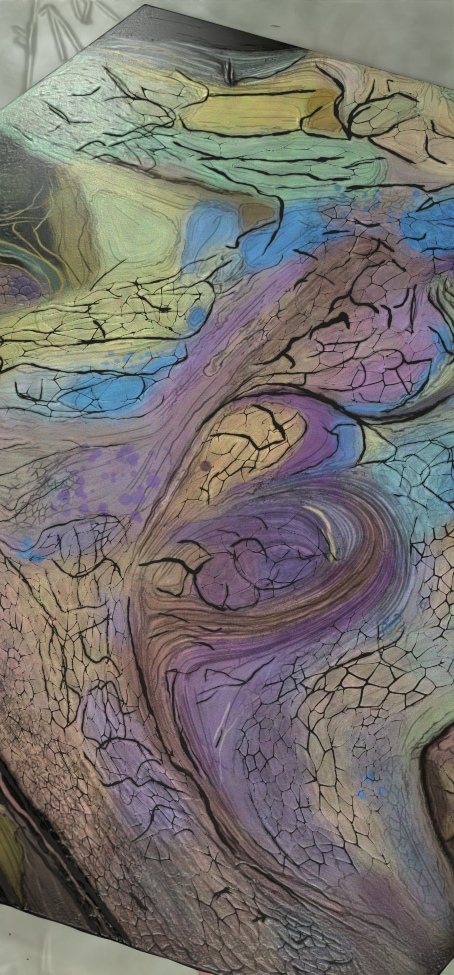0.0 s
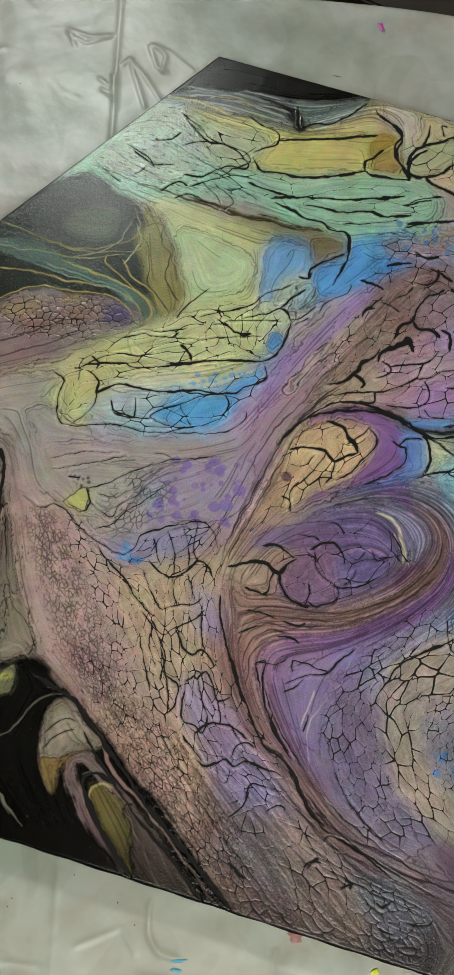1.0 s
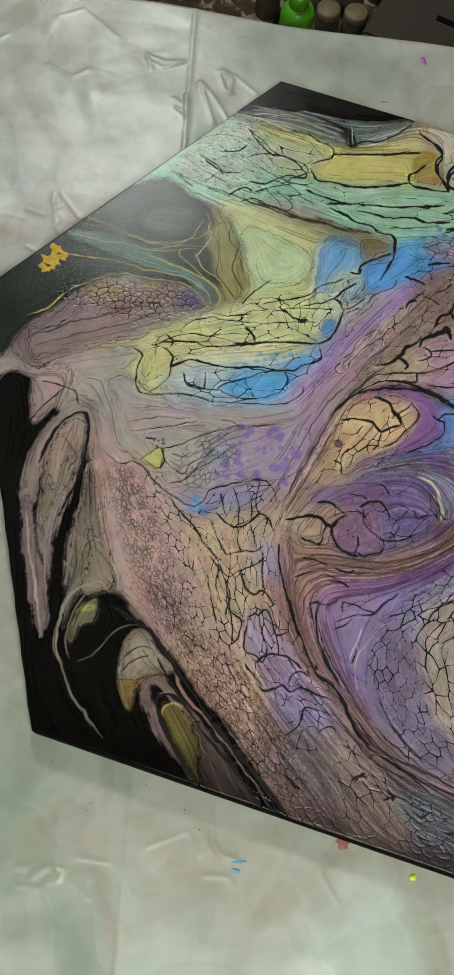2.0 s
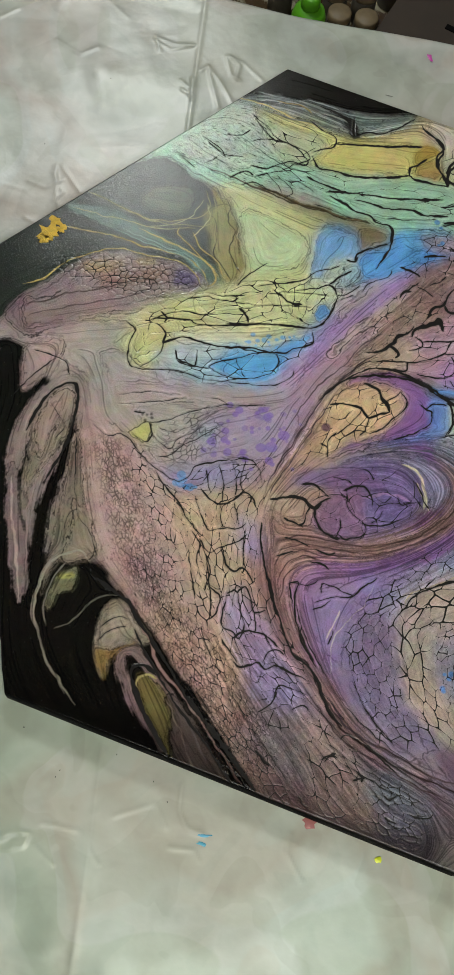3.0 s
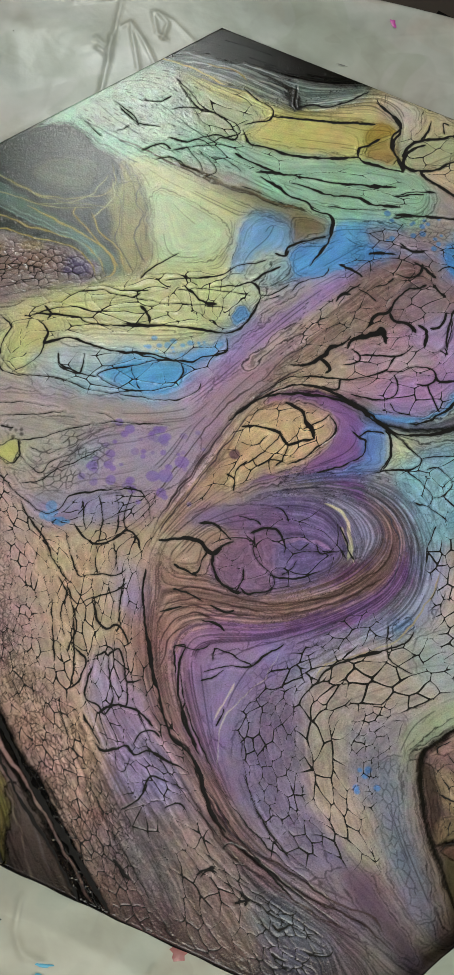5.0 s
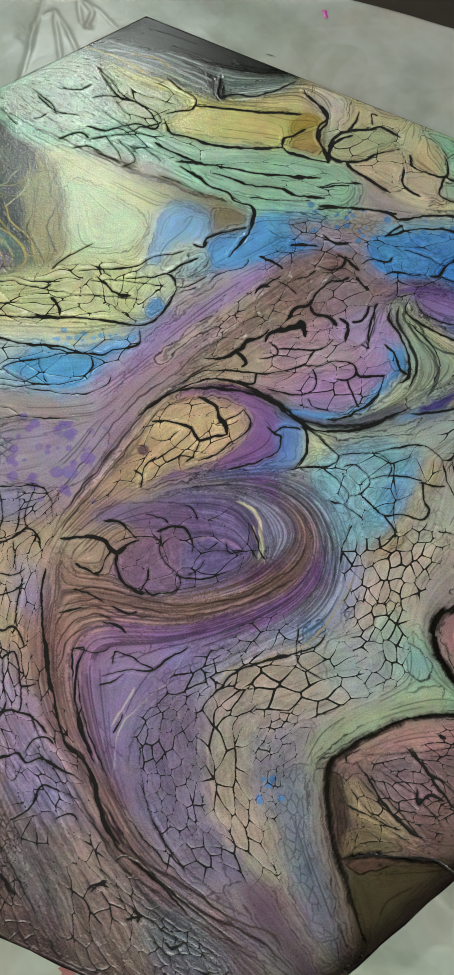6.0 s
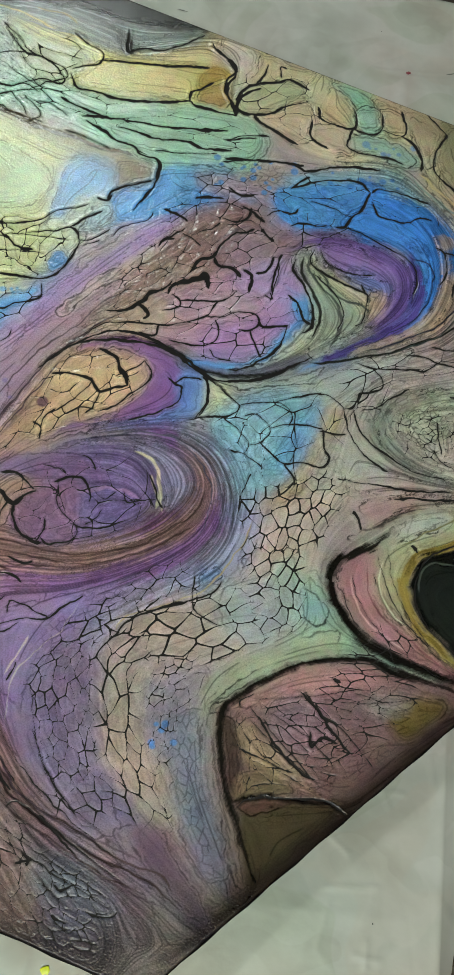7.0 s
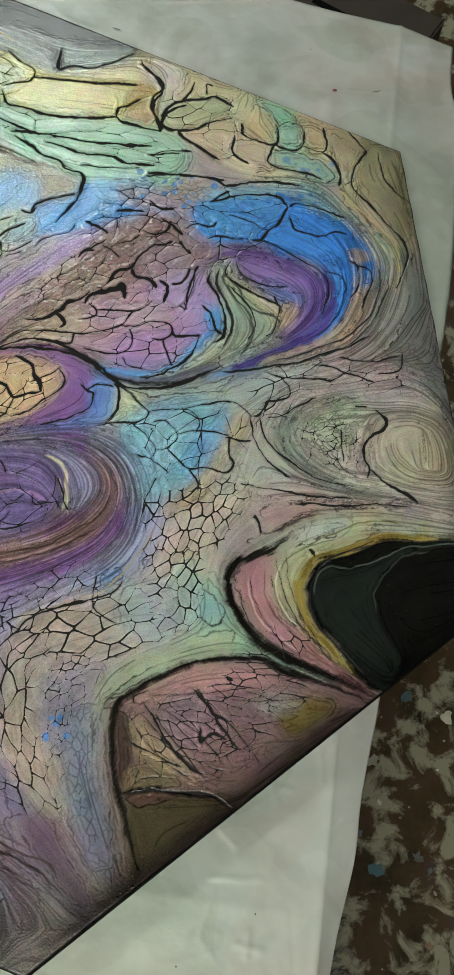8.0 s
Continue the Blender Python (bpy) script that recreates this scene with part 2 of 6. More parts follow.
for lx in (-1.1, 0.22):
    for ly in (-0.67, 0.42):
        part("leg", box(lx - 0.025, ly - 0.025, 0, lx + 0.025, ly + 0.025, TOP - 0.043, 0.003), WOOD, table)
tagged(table, "wooden work table under a plastic sheet", "table")

# plastic sheet: flat on the table, folded over its edges, creased and wrinkled
gx = np.concatenate([np.linspace(-1.17, -0.62, 70), np.arange(-0.615, 0.296, 0.0019), np.linspace(0.2975, 0.42, 40)])
gy = np.concatenate([np.linspace(-0.74, -0.6, 24), np.arange(-0.597, 0.525, 0.0019), np.linspace(0.527, 0.64, 30)])
SX, SY = np.meshgrid(gx, gy)
mx, my = SX * 1000, SY * 1000
west = smooth((-0.02 - SX) / 0.3)
wr = 0.0022 * (fbm(mx, my, 170, 11, 2) - 0.5)
# sharp straight creases: folded waves in many directions, each only here and there
rngs = np.random.RandomState(4)
for k in range(26):
    a, lam = rngs.uniform(0, math.pi), rngs.uniform(45, 170)
    u = (mx * math.cos(a) + my * math.sin(a) + 26 * (fbm(mx, my, 130, 200 + k, 2) - 0.5)) / lam + rngs.rand()
    tri = np.abs((u % 1.0) - 0.5) * 2
    tri = np.sqrt(tri ** 2 + 0.0012)
    here = smooth((vnoise(mx, my, 120, 240 + k) - 0.55) / 0.25)
    wr += 0.007 * lam / 1000 * (0.75 + 0.35 * west) * here * (0.5 - tri)
# packaging folds: long straight ridges along the table
for fx, slope, tall in ((-0.2085, 0.012, 0.0010), (0.296, 0.003, 0.0009), (-0.72, 0.0, 0.003)):
    d = (SX - fx - slope * (SY - 0.1) * 1.0) / 0.0026
    wr += tall * np.exp(-np.abs(d) ** 1.4) * (0.7 + 0.5 * fbm(mx, my, 120, 51, 2))
for fy, tall in ((-0.36, 0.0005), (0.27, 0.0004)):
    d = (SY - fy - 0.004 * np.sin(SX * 9)) / 0.006
    wr += tall * np.exp(-np.abs(d) ** 1.5) * smooth((fbm(mx, my, 140, 61, 2) - 0.35) * 4)
# single sharp creases
def crease(tall, *xy):
    global wr
    p = np.array(xy).reshape(-1, 2)
    best = np.full(SX.shape, 1e9)
    for a, c in zip(p, p[1:]):
        v = c - a
        t = np.clip(((SX - a[0]) * v[0] + (SY - a[1]) * v[1]) / (v @ v), 0, 1)
        best = np.minimum(best, np.hypot(SX - a[0] - t * v[0], SY - a[1] - t * v[1]))
    wr = wr + 0.75 * tall * np.exp(-(best / 0.0017) ** 1.3)


crease(0.0014, -0.199, 0.417, -0.192, 0.425, -0.175, 0.373)
crease(0.0014, -0.191, 0.425, -0.175, 0.406, -0.157, 0.378)
crease(0.0016, -0.344, 0.268, -0.338, 0.231, -0.329, 0.21)
crease(0.0012, -0.371, 0.248, -0.351, 0.242, -0.333, 0.254)
crease(0.0012, -0.367, 0.204, -0.347, 0.194)
crease(0.0016, -0.255, 0.451, -0.234, 0.446, -0.214, 0.449)
crease(0.0016, -0.208, 0.404, -0.205, 0.38, -0.218, 0.387)
crease(0.0016, -0.166, 0.443, -0.155, 0.435, -0.158, 0.415)
crease(0.0014, -0.307, -0.418, -0.294, -0.416, -0.292, -0.412, -0.284, -0.419, -0.291, -0.424)
crease(0.0014, -0.288, -0.423, -0.276, -0.417, -0.266, -0.418, -0.27, -0.428, -0.28, -0.43)
crease(0.0014, -0.139, -0.364, -0.141, -0.386, -0.133, -0.4, -0.119, -0.404)
crease(0.0012, -0.256, -0.408, -0.224, -0.412, -0.205, -0.437)
crease(0.0010, -0.196, -0.397, -0.161, -0.383, -0.15, -0.402)
crease(0.0012, -0.369, 0.422, -0.339, 0.409, -0.32, 0.422)
crease(0.0012, -0.257, 0.447, -0.237, 0.438, -0.210, 0.450)
crease(0.0012, -0.254, 0.446, -0.249, 0.434)
crease(0.0012, -0.172, 0.443, -0.164, 0.419, -0.154, 0.415)
crease(0.0012, -0.169, 0.445, -0.152, 0.440, -0.127, 0.420)
crease(0.0012, -0.221, 0.399, -0.209, 0.390, -0.205, 0.376)
crease(0.0012, -0.346, 0.261, -0.332, 0.239, -0.340, 0.228)
crease(0.0012, -0.337, 0.269, -0.312, 0.240)
crease(0.0012, -0.307, -0.419, -0.291, -0.420, -0.276, -0.416, -0.268, -0.417)
crease(0.0012, -0.291, -0.420, -0.293, -0.426)
crease(0.0012, -0.280, -0.426, -0.270, -0.423, -0.275, -0.416)
crease(0.0012, -0.141, -0.367, -0.139, -0.391, -0.130, -0.403, -0.117, -0.405)
crease(0.0012, -0.145, -0.418, -0.124, -0.419, -0.119, -0.427)
crease(0.0012, -0.305, -0.433, -0.285, -0.434, -0.276, -0.447, -0.270, -0.460)
crease(0.0012, -0.260, -0.428, -0.243, -0.441)
crease(0.0012, -0.041, -0.398, -0.044, -0.413, -0.029, -0.436)
crease(0.0012, 0.284, -0.239, 0.289, -0.265)
crease(0.0012, 0.258, -0.272, 0.267, -0.273)
crease(0.0012, 0.216, -0.340, 0.252, -0.337)
crease(0.0012, 0.239, -0.381, 0.257, -0.383)
crease(0.0012, 0.247, -0.372, 0.247, -0.388)
crease(0.0012, 0.247, -0.257, 0.257, -0.283)
crease(0.0012, 0.216, -0.306, 0.231, -0.317)
rngs = np.random.RandomState(12)
for k in range(120):
    px, py, a = rngs.uniform(-0.5, 0.29), rngs.uniform(-0.58, 0.5), rngs.uniform(0, math.pi)
    l1, l2, turn = rngs.uniform(0.015, 0.06), rngs.uniform(0.01, 0.05), rngs.uniform(-1.2, 1.2)
    qx, qy = px + l1 * math.cos(a), py + l1 * math.sin(a)
    crease(rngs.uniform(-0.0008, 0.0014) * rngs.rand(), px, py, qx, qy, qx + l2 * math.cos(a + turn), qy + l2 * math.sin(a + turn))
SZ = TOP + wr
# skirts: a short sloping lip beyond the table's end, then the sheet hangs
ox = np.clip(SX - 0.2975, 0, None)
oy = np.clip(SY - 0.527, 0, None)
lip = np.clip(0.013 + 0.1 * (SY + 0.39), 0.004, 0.07) + 0.006 * (fbm(my, mx * 0.3, 60, 71, 2) - 0.5) - 0.012 * smooth((SY - 0.40) / 0.1)
f = ox / 0.1225
PX = np.where(ox > 0, 0.2975 + lip * np.minimum(f * 1.6, 1) - 0.02 * np.clip(f - 0.62, 0, None), SX)
SZ = np.where(ox > 0, SZ - 0.012 * np.minimum(f * 1.6, 1) - 0.3 * np.clip(f - 0.6, 0, None), SZ)
PY = np.where(oy > 0, 0.527 + 0.02 * oy, SY)
PY = PY - 0.117 * np.clip(SX + 0.1, -0.6, 0.5) * smooth((SY - 0.2) / 0.3) + 0.003 * np.sin(mx / 53) * smooth((SY - 0.4) / 0.1)
SZ = np.where(oy > 0, SZ - 0.97 * oy, SZ)
me, _ = sheet_mesh("plastic_sheet", PX, PY, SZ)
me.materials.append(PLASTIC)
sheet = tagged(new("plastic_sheet", me), "wrinkled milky white plastic sheet covering the table", "plastic sheet")

# ---- the painting: a six-cornered stretched canvas with poured acrylic ----
SKIN = 0.758
CORNERS = np.array([(-101, 421), (-406, 129), (-303, -304), (101, -419), (401, -119), (303, 302)], dtype=np.float32)
GAIN = 1.32
CSTEP, STEP = 1.4, 0.66
cx, cy = np.meshgrid(np.arange(-416, 416, CSTEP, dtype=np.float32), np.arange(-432, 432, CSTEP, dtype=np.float32))
WX = cx + 9 * (fbm(cx, cy, 42, 101, 3) - 0.5) + 3 * (fbm(cx, cy, 9, 111, 2) - 0.5)
WY = cy + 9 * (fbm(cx, cy, 42, 121, 3) - 0.5) + 3 * (fbm(cx, cy, 9, 131, 2) - 0.5)
RGB = np.empty(cx.shape + (3,), np.float32)
RGB[:] = lin("#9c8d88")
DRAG = np.full(cx.shape, 1.0, np.float32)
GUIDES, PLATES, GROOVES, DOTS, TICKS, RIMS, VEINS = [], [], [], [], [], [], []


def spline(xy, closed, n=7):
    """A smooth curve through the given points."""
    p = np.array(xy, np.float32).reshape(-1, 2)
    k = len(p)
    get = (lambda i: p[i % k]) if closed else (lambda i: p[min(max(i, 0), k - 1)])
    out = []
    for i in range(k if closed else k - 1):
        a, b, c, d = get(i - 1), get(i), get(i + 1), get(i + 2)
        for t in np.arange(n) / n:
            out.append(0.5 * (2 * b + (c - a) * t + (2 * a - 5 * b + 4 * c - d) * t * t + (3 * b - a - 3 * c + d) * t ** 3))
    if not closed:
        out.append(p[-1])
    return np.array(out, np.float32)


def window(curve, margin, step, shape):
    lo, hi = curve.min(0) - margin, curve.max(0) + margin
    i0, i1 = int(max(0, (lo[0] + 416) / step)), int(min(shape[1], (hi[0] + 416) / step + 2))
    j0, j1 = int(max(0, (lo[1] + 432) / step)), int(min(shape[0], (hi[1] + 432) / step + 2))
    return slice(j0, max(j1, j0)), slice(i0, max(i1, i0))


def reach(curve, x, y, closed):
    """Distance to a curve, the share of its length there, and whether inside."""
    best, along = np.full(x.shape, 1e9, np.float32), np.zeros(x.shape, np.float32)
    inside = np.zeros(x.shape, bool)
    ends = np.roll(curve, -1, 0) if closed else curve[1:]
    for s, (a, b) in enumerate(zip(curve, ends)):
        v = b - a
        t = np.clip(((x - a[0]) * v[0] + (y - a[1]) * v[1]) / (v @ v + 1e-6), 0, 1)
        d = (x - a[0] - t * v[0]) ** 2 + (y - a[1] - t * v[1]) ** 2
        near = d < best
        best = np.where(near, d, best)
        along = np.where(near, (s + t) / len(ends), along)
        if closed and a[1] != b[1]:
            inside ^= ((a[1] > y) != (b[1] > y)) & (x < v[0] * (y - a[1]) / v[1] + a[0])
    return np.sqrt(best), along, inside


def guide(curve, weight):
    mid, v = (curve[1:] + curve[:-1]) / 2, np.diff(curve, axis=0)
    size = np.hypot(v[:, 0], v[:, 1]) + 1e-6
    keep = slice(None, None, 2)
    GUIDES.append(np.column_stack([mid, v / size[:, None], np.full(len(mid), weight) * np.minimum(size / 5, 2)])[keep])


def area(soft, xy):
    soft = 0.6 * soft
    curve = spline(xy, True)
    win = window(curve, soft + 10, CSTEP, cx.shape)
    d, _, inside = reach(curve, WX[win], WY[win], True)
    sd = np.where(inside, -d, d)
    return curve, win, smooth(0.5 - sd / (2 * soft)), sd


def lay(win, alpha, colour):
    c = np.array(lin(colour), np.float32)
    RGB[win] = RGB[win] * (1 - alpha[..., None]) + c * alpha[..., None]


def fill(colour, soft, *xy):
    """A pool of colour with a soft rim."""
    curve, win, alpha, sd = area(soft, xy)
    guide(curve, 1.0)
    lay(win, alpha, colour)
    RIMS.append((win, sd, soft, 1.0))


def band(colour, width, soft, *xy):
    """A ribbon of colour, thinning to its ends; a narrow one becomes a crisp vein."""
    if width <= 3:
        guide(spline(xy, False), 2.0)
        VEINS.append((colour, width, xy))
        return
    soft = 0.7 * soft
    curve = spline(xy, False)
    win = window(curve, width + soft + 8, CSTEP, cx.shape)
    d, along, _ = reach(curve, WX[win], WY[win], False)
    thin = np.clip(np.minimum(along, 1 - along) * 8, 0.25, 1)
    guide(curve, 2.0)
    sd = d - width / 2 * thin
    lay(win, smooth(0.5 - sd / (2 * soft)), colour)
    RIMS.append((win, sd, soft, 0.7))


def cells(size, stretch, width, strength, *xy):
    """A field where the skin broke into plates."""
    PLATES.append((size, stretch, width, strength, xy))


def crack(width, *xy):
    """One wide groove between plates."""
    GROOVES.append((width, xy))


def drag(amount, *xy):
    """A field drawn out into fine threads."""
    _, win, alpha, _ = area(14, xy)
    DRAG[win] = np.maximum(DRAG[win], amount * alpha)


def ticks(count, length, *xy):
    """Short dark nicks along the flow."""
    TICKS.append((count, length, xy))


def flow(*xy):
    """A line that only leads the threads and plates."""
    guide(spline(xy, False), 3.0)


def spots(colour, radius, count, *xy):
    """Round drops scattered in a field."""
    DOTS.append((colour, radius, count, xy))


# colour fields
fill("#a8928a", 20, -335, 40, -82, 50, -18, -108, -20, -324, -92, -398, -242, -200, -303, -58)
fill("#a1958f", 14, -338, 66, -237, 70, -229, 31, -152, 15, -93, 11, -69, -13, -92, -51, -149, -71, -182, -96, -224, -56, -253, -38, -274, 10)
fill("#a59a98", 10, -259, 43, -169, 8, -99, -2, -110, -27, -191, -30, -237, -19)
fill("#988a96", 10, -150, -28, -93, -2, -58, 12, -69, -26, -92, -69, -120, -94, -165, -101, -193, -90, -166, -65)
fill("#b3937d", 10, -235, -56, -176, -101, -142, -106, -92, -87, -91, -145, -82, -200, -106, -228, -62, -284, -21, -382, -83, -374, -141, -302, -216, -193, -253, -133)
fill("#b08d7e", 10, -275, -51, -253, -44, -198, -114, -144, -213, -94, -301, -42, -392, -88, -374, -158, -282, -215, -199, -257, -150)
fill("#786880", 12, -106, -228, -73, -238, -30, -263, 11, -308, 68, -346, 70, -409, 20, -396, -21, -339, -68, -295, -100, -259)
fill("#80706b", 8, -31, -319, 21, -342, 72, -370, 70, -418, -1, -391, -52, -374, -21, -358)
fill("#6f748a", 10, 11, -338, 72, -361, 70, -409, 45, -404, 25, -372)
fill("#8f6c6c", 8, -94, -306, -52, -344, -21, -392, -62, -383, -88, -340)
# yellow and mint north
fill("#bcc084", 12, -166, 268, -90, 238, -33, 219, -46, 165, -76, 116, -52, 84, -112, 62, -229, 38, -240, 70, -155, 126, -129, 155, -140, 211)
fill("#b6c698", 20, -134, 226, -90, 213, -64, 193, -77, 164, -113, 156, -133, 183)
fill("#cacb82", 8, -221, 97, -155, 120, -101, 142, -76, 103, -58, 90, -124, 81, -202, 78)
fill("#c2bda0", 6, -201, 58, -153, 57, -141, 35, -169, 14, -205, 32)
fill("#94c0a4", 8, -255, 271, -141, 381, -104, 309, -65, 288, 102, 280, 99, 225, 23, 218, -27, 230, -65, 254, -115, 259, -179, 256)
fill("#a5b3a2", 8, -219, 303, -137, 377, -104, 339, -116, 293, -160, 276)
fill("#a9b48f", 6, -131, 361, -65, 333, -58, 296, -103, 301)
fill("#c3bb6c", 6, -137, 369, -91, 355, -23, 337, 20, 357, 67, 371, 106, 361, 102, 288, 12, 290, -65, 291, -52, 326, -104, 343)
fill("#c4b074", 8, -13, 355, 66, 367, 78, 333, 52, 320, 13, 333)
fill("#a08449", 6, 39, 331, 72, 332, 77, 294, 44, 293, 39, 315)
fill("#77807c", 5, -164, 372, -98, 385, -52, 373, 14, 368, 50, 377, 13, 354, -23, 335, -72, 347, -117, 358)
fill("#959c94", 4, -127, 369, -91, 367, -39, 346, -23, 339, -72, 349, -111, 358)
fill("#8f9a98", 4, -13, 348, 27, 369, 53, 370, 13, 345, -10, 338)
fill("#1d1b18", 4, -99, 429, -147, 375, -105, 383, -52, 373, -13, 370, 40, 373, 67, 374, -12, 399)
fill("#33312d", 3, -52, 363, -23, 360, -16, 336, -26, 337, -32, 354)
# dark pool north-west
fill("#7d7640", 6, -172, 249, -149, 225, -134, 183, -131, 151, -155, 120, -165, 140, -151, 182)
fill("#272c26", 5, -394, 151, -249, 277, -185, 258, -158, 217, -144, 161, -155, 122, -180, 122, -236, 154, -273, 156, -318, 120, -352, 88, -379, 64)
fill("#4f6459", 4, -320, 207, -270, 209, -200, 173, -156, 147, -146, 130, -161, 123, -199, 159, -262, 184)
fill("#7d666e", 5, -362, 75, -318, 116, -284, 142, -236, 153, -180, 141, -166, 126, -203, 106, -273, 80, -336, 53)
fill("#a28a64", 5, -287, 141, -266, 142, -271, 128, -292, 131)
fill("#a78c68", 5, -239, 152, -222, 152, -220, 139, -241, 137)
fill("#6d5a7c", 5, -222, 127, -177, 136, -173, 122, -209, 107)
# blues
fill("#6ea6cc", 8, -206, 45, -153, 63, -88, 79, -49, 100, -43, 77, -76, 40, -111, 10, -152, 15)
fill("#4a9ad6", 6, -153, 47, -88, 55, -85, 40, -111, 26, -140, 27)
fill("#5f9fd0", 5, -82, 76, -52, 90, -52, 74, -79, 60)
fill("#a9a8b8", 8, -205, 32, -152, 15, -99, 11, -70, 31, -75, 12, -134, -3, -192, 7)
fill("#5f9bd2", 6, -53, 208, -14, 225, 23, 218, 36, 222, 87, 225, 48, 191, 16, 161, -24, 146, -52, 127, -59, 165)
fill("#4688d2", 6, -52, 200, -24, 216, -27, 187, -46, 180)
fill("#4b8fd8", 6, 27, 215, 55, 219, 41, 183, 16, 165, 17, 189)
fill("#b9c39c", 6, -55, 151, -27, 145, -34, 118, -58, 97, -64, 130)
# diagonal purple and tan
band("#a58ab8", 46, 14, -70, 25, -34, 71, -3, 112, 34, 155, 72, 181)
band("#9a78b4", 28, 8, -52, 51, -16, 98, 22, 144, 60, 173)
band("#b5a58f", 12, 5, -28, 105, 10, 147, 35, 169)
band("#a58d7c", 44, 12, -86, -104, -69, -50, -40, 13, -4, 79, 40, 128, 97, 172)
band("#9c8090", 30, 8, -92, -81, -75, -32, -52, 19, -22, 65, 15, 106)
# brown plates, magenta plates
fill("#8d6f66", 10, 20, 113, 62, 184, 107, 213, 152, 207, 188, 180, 143, 153, 109, 128, 55, 100, 27, 77)
fill("#7f5f5e", 8, 62, 184, 98, 194, 114, 161, 76, 129, 61, 158)
fill("#8d7480", 8, 102, 205, 153, 201, 178, 179, 125, 163)
fill("#b89c80", 8, -21, 33, 14, 66, 61, 95, 71, 66, 29, 41)
fill("#ad8493", 8, 42, 86, 79, 110, 130, 132, 132, 77, 93, 58, 48, 50)
fill("#a174ac", 8, 78, 56, 116, 80, 133, 107, 149, 148, 157, 105, 139, 66, 121, 45, 91, 40)
fill("#9d82a8", 6, 99, 120, 148, 151, 147, 122, 113, 98)
fill("#4f92d2", 4, 65, 40, 97, 37, 126, 46, 148, 79, 162, 94, 154, 68, 127, 40, 93, 31)
fill("#4f92d2", 4, 143, 115, 160, 106, 163, 85, 156, 93)
fill("#c3c3a0", 3, 112, 36, 137, 47, 154, 71, 168, 89, 168, 67, 147, 46, 128, 36)
# rills between lobes
fill("#7f8584", 5, 51, 33, 93, 28, 134, 30, 167, 51, 218, 61, 195, 37, 146, 20, 111, 14)
band("#585468", 8, 3, 17, 48, 54, 46, 83, 30, 124, 31, 157, 48, 186, 65, 221, 82)
band("#22221f", 3.5, 1, -16, 37, 17, 50, 54, 48, 88, 28, 129, 30, 163, 47)
band("#22221f", 2.5, 1, 168, 47, 208, 60, 243, 74, 273, 88, 293, 103)
band("#a8aa98", 5, 2, 84, 20, 120, 19, 160, 31, 183, 46)
# pale upper lobe
fill("#a6a796", 6, 90, 19, 126, 17, 165, 29, 206, 30, 198, 11, 162, 17, 118, 4)
fill("#84558f", 6, -16, 36, 32, 51, 61, 33, 66, 8, 59, -11, 18, -32, -29, -52, -63, -80, 7, -10)
fill("#c9a77f", 5, -80, -101, -63, -68, -40, -24, -31, 10, -13, 32, 19, 41, 43, 29, 47, 9, 27, -22, -17, -46, -58, -77)
fill("#a8866c", 6, -75, -92, -58, -56, -40, -24, -35, -37, -52, -67)
fill("#86579a", 5, 41, 32, 67, 30, 77, 20, 55, -12, 21, -23, 51, 5)
fill("#5c86ca", 5, 67, 30, 91, 11, 89, -9, 57, -23, 46, -22, 66, 7)
fill("#c5c29d", 4, 87, 23, 118, 4, 110, -10, 84, -14, 90, 5)
fill("#5f74b8", 4, 3, -31, 51, -19, 85, -13, 62, -23, 23, -32)
# lower purple lobe
fill("#6e6a8a", 6, -86, -104, -52, -70, 0, -44, 58, -39, 98, -50, 85, -80, -17, -66, -63, -86)
fill("#785c8c", 6, -80, -107, -49, -76, -17, -57, 29, -48, 57, -67, 65, -93, 33, -119, -13, -131, -41, -123)
fill("#6b5a90", 8, 5, -65, 51, -70, 56, -93, 27, -115, 5, -95)
fill("#96707a", 6, -43, -97, -18, -78, -7, -107, -15, -125, -35, -117)
fill("#a88870", 6, -80, -107, -58, -83, -29, -84, -23, -96, -41, -105, -57, -126, -77, -127)
fill("#8a88a4", 5, 35, -38, 69, -38, 90, -58, 89, -77, 72, -90, 64, -65, 51, -48)
band("#c4bda4", 4, 2, 41, -47, 55, -56, 64, -76, 69, -88, 57, -103)
# sweeping brown-violet band
band("#7c5290", 26, 8, 18, -166, 56, -148, 89, -118, 110, -84, 104, -53, 78, -33, 43, -30)
band("#9e7869", 22, 6, 13, -143, 52, -127, 82, -104, 98, -76, 96, -52, 74, -35)
band("#6d4a70", 8, 3, 15, -130, 54, -113, 83, -88, 92, -66)
band("#8a8ba6", 14, 6, 120, -103, 119, -67, 99, -38, 67, -26)
band("#8f8f9c", 10, 6, 139, -101, 133, -65, 108, -31, 67, -24)
# brown striped body and tail
fill("#a07d70", 6, -81, -110, -77, -133, -18, -135, 61, -114, 26, -146, -19, -159, -52, -169, -57, -199, -41, -234, -20, -267, -52, -242, -74, -200, -83, -156)
fill("#7f668c", 8, -49, -171, 15, -155, 83, -122, 37, -163, 9, -186, -11, -220, -4, -262, 32, -317, -4, -288, -36, -236, -52, -199)
fill("#8f7a9a", 10, -24, -193, 3, -192, -14, -220, -27, -215)
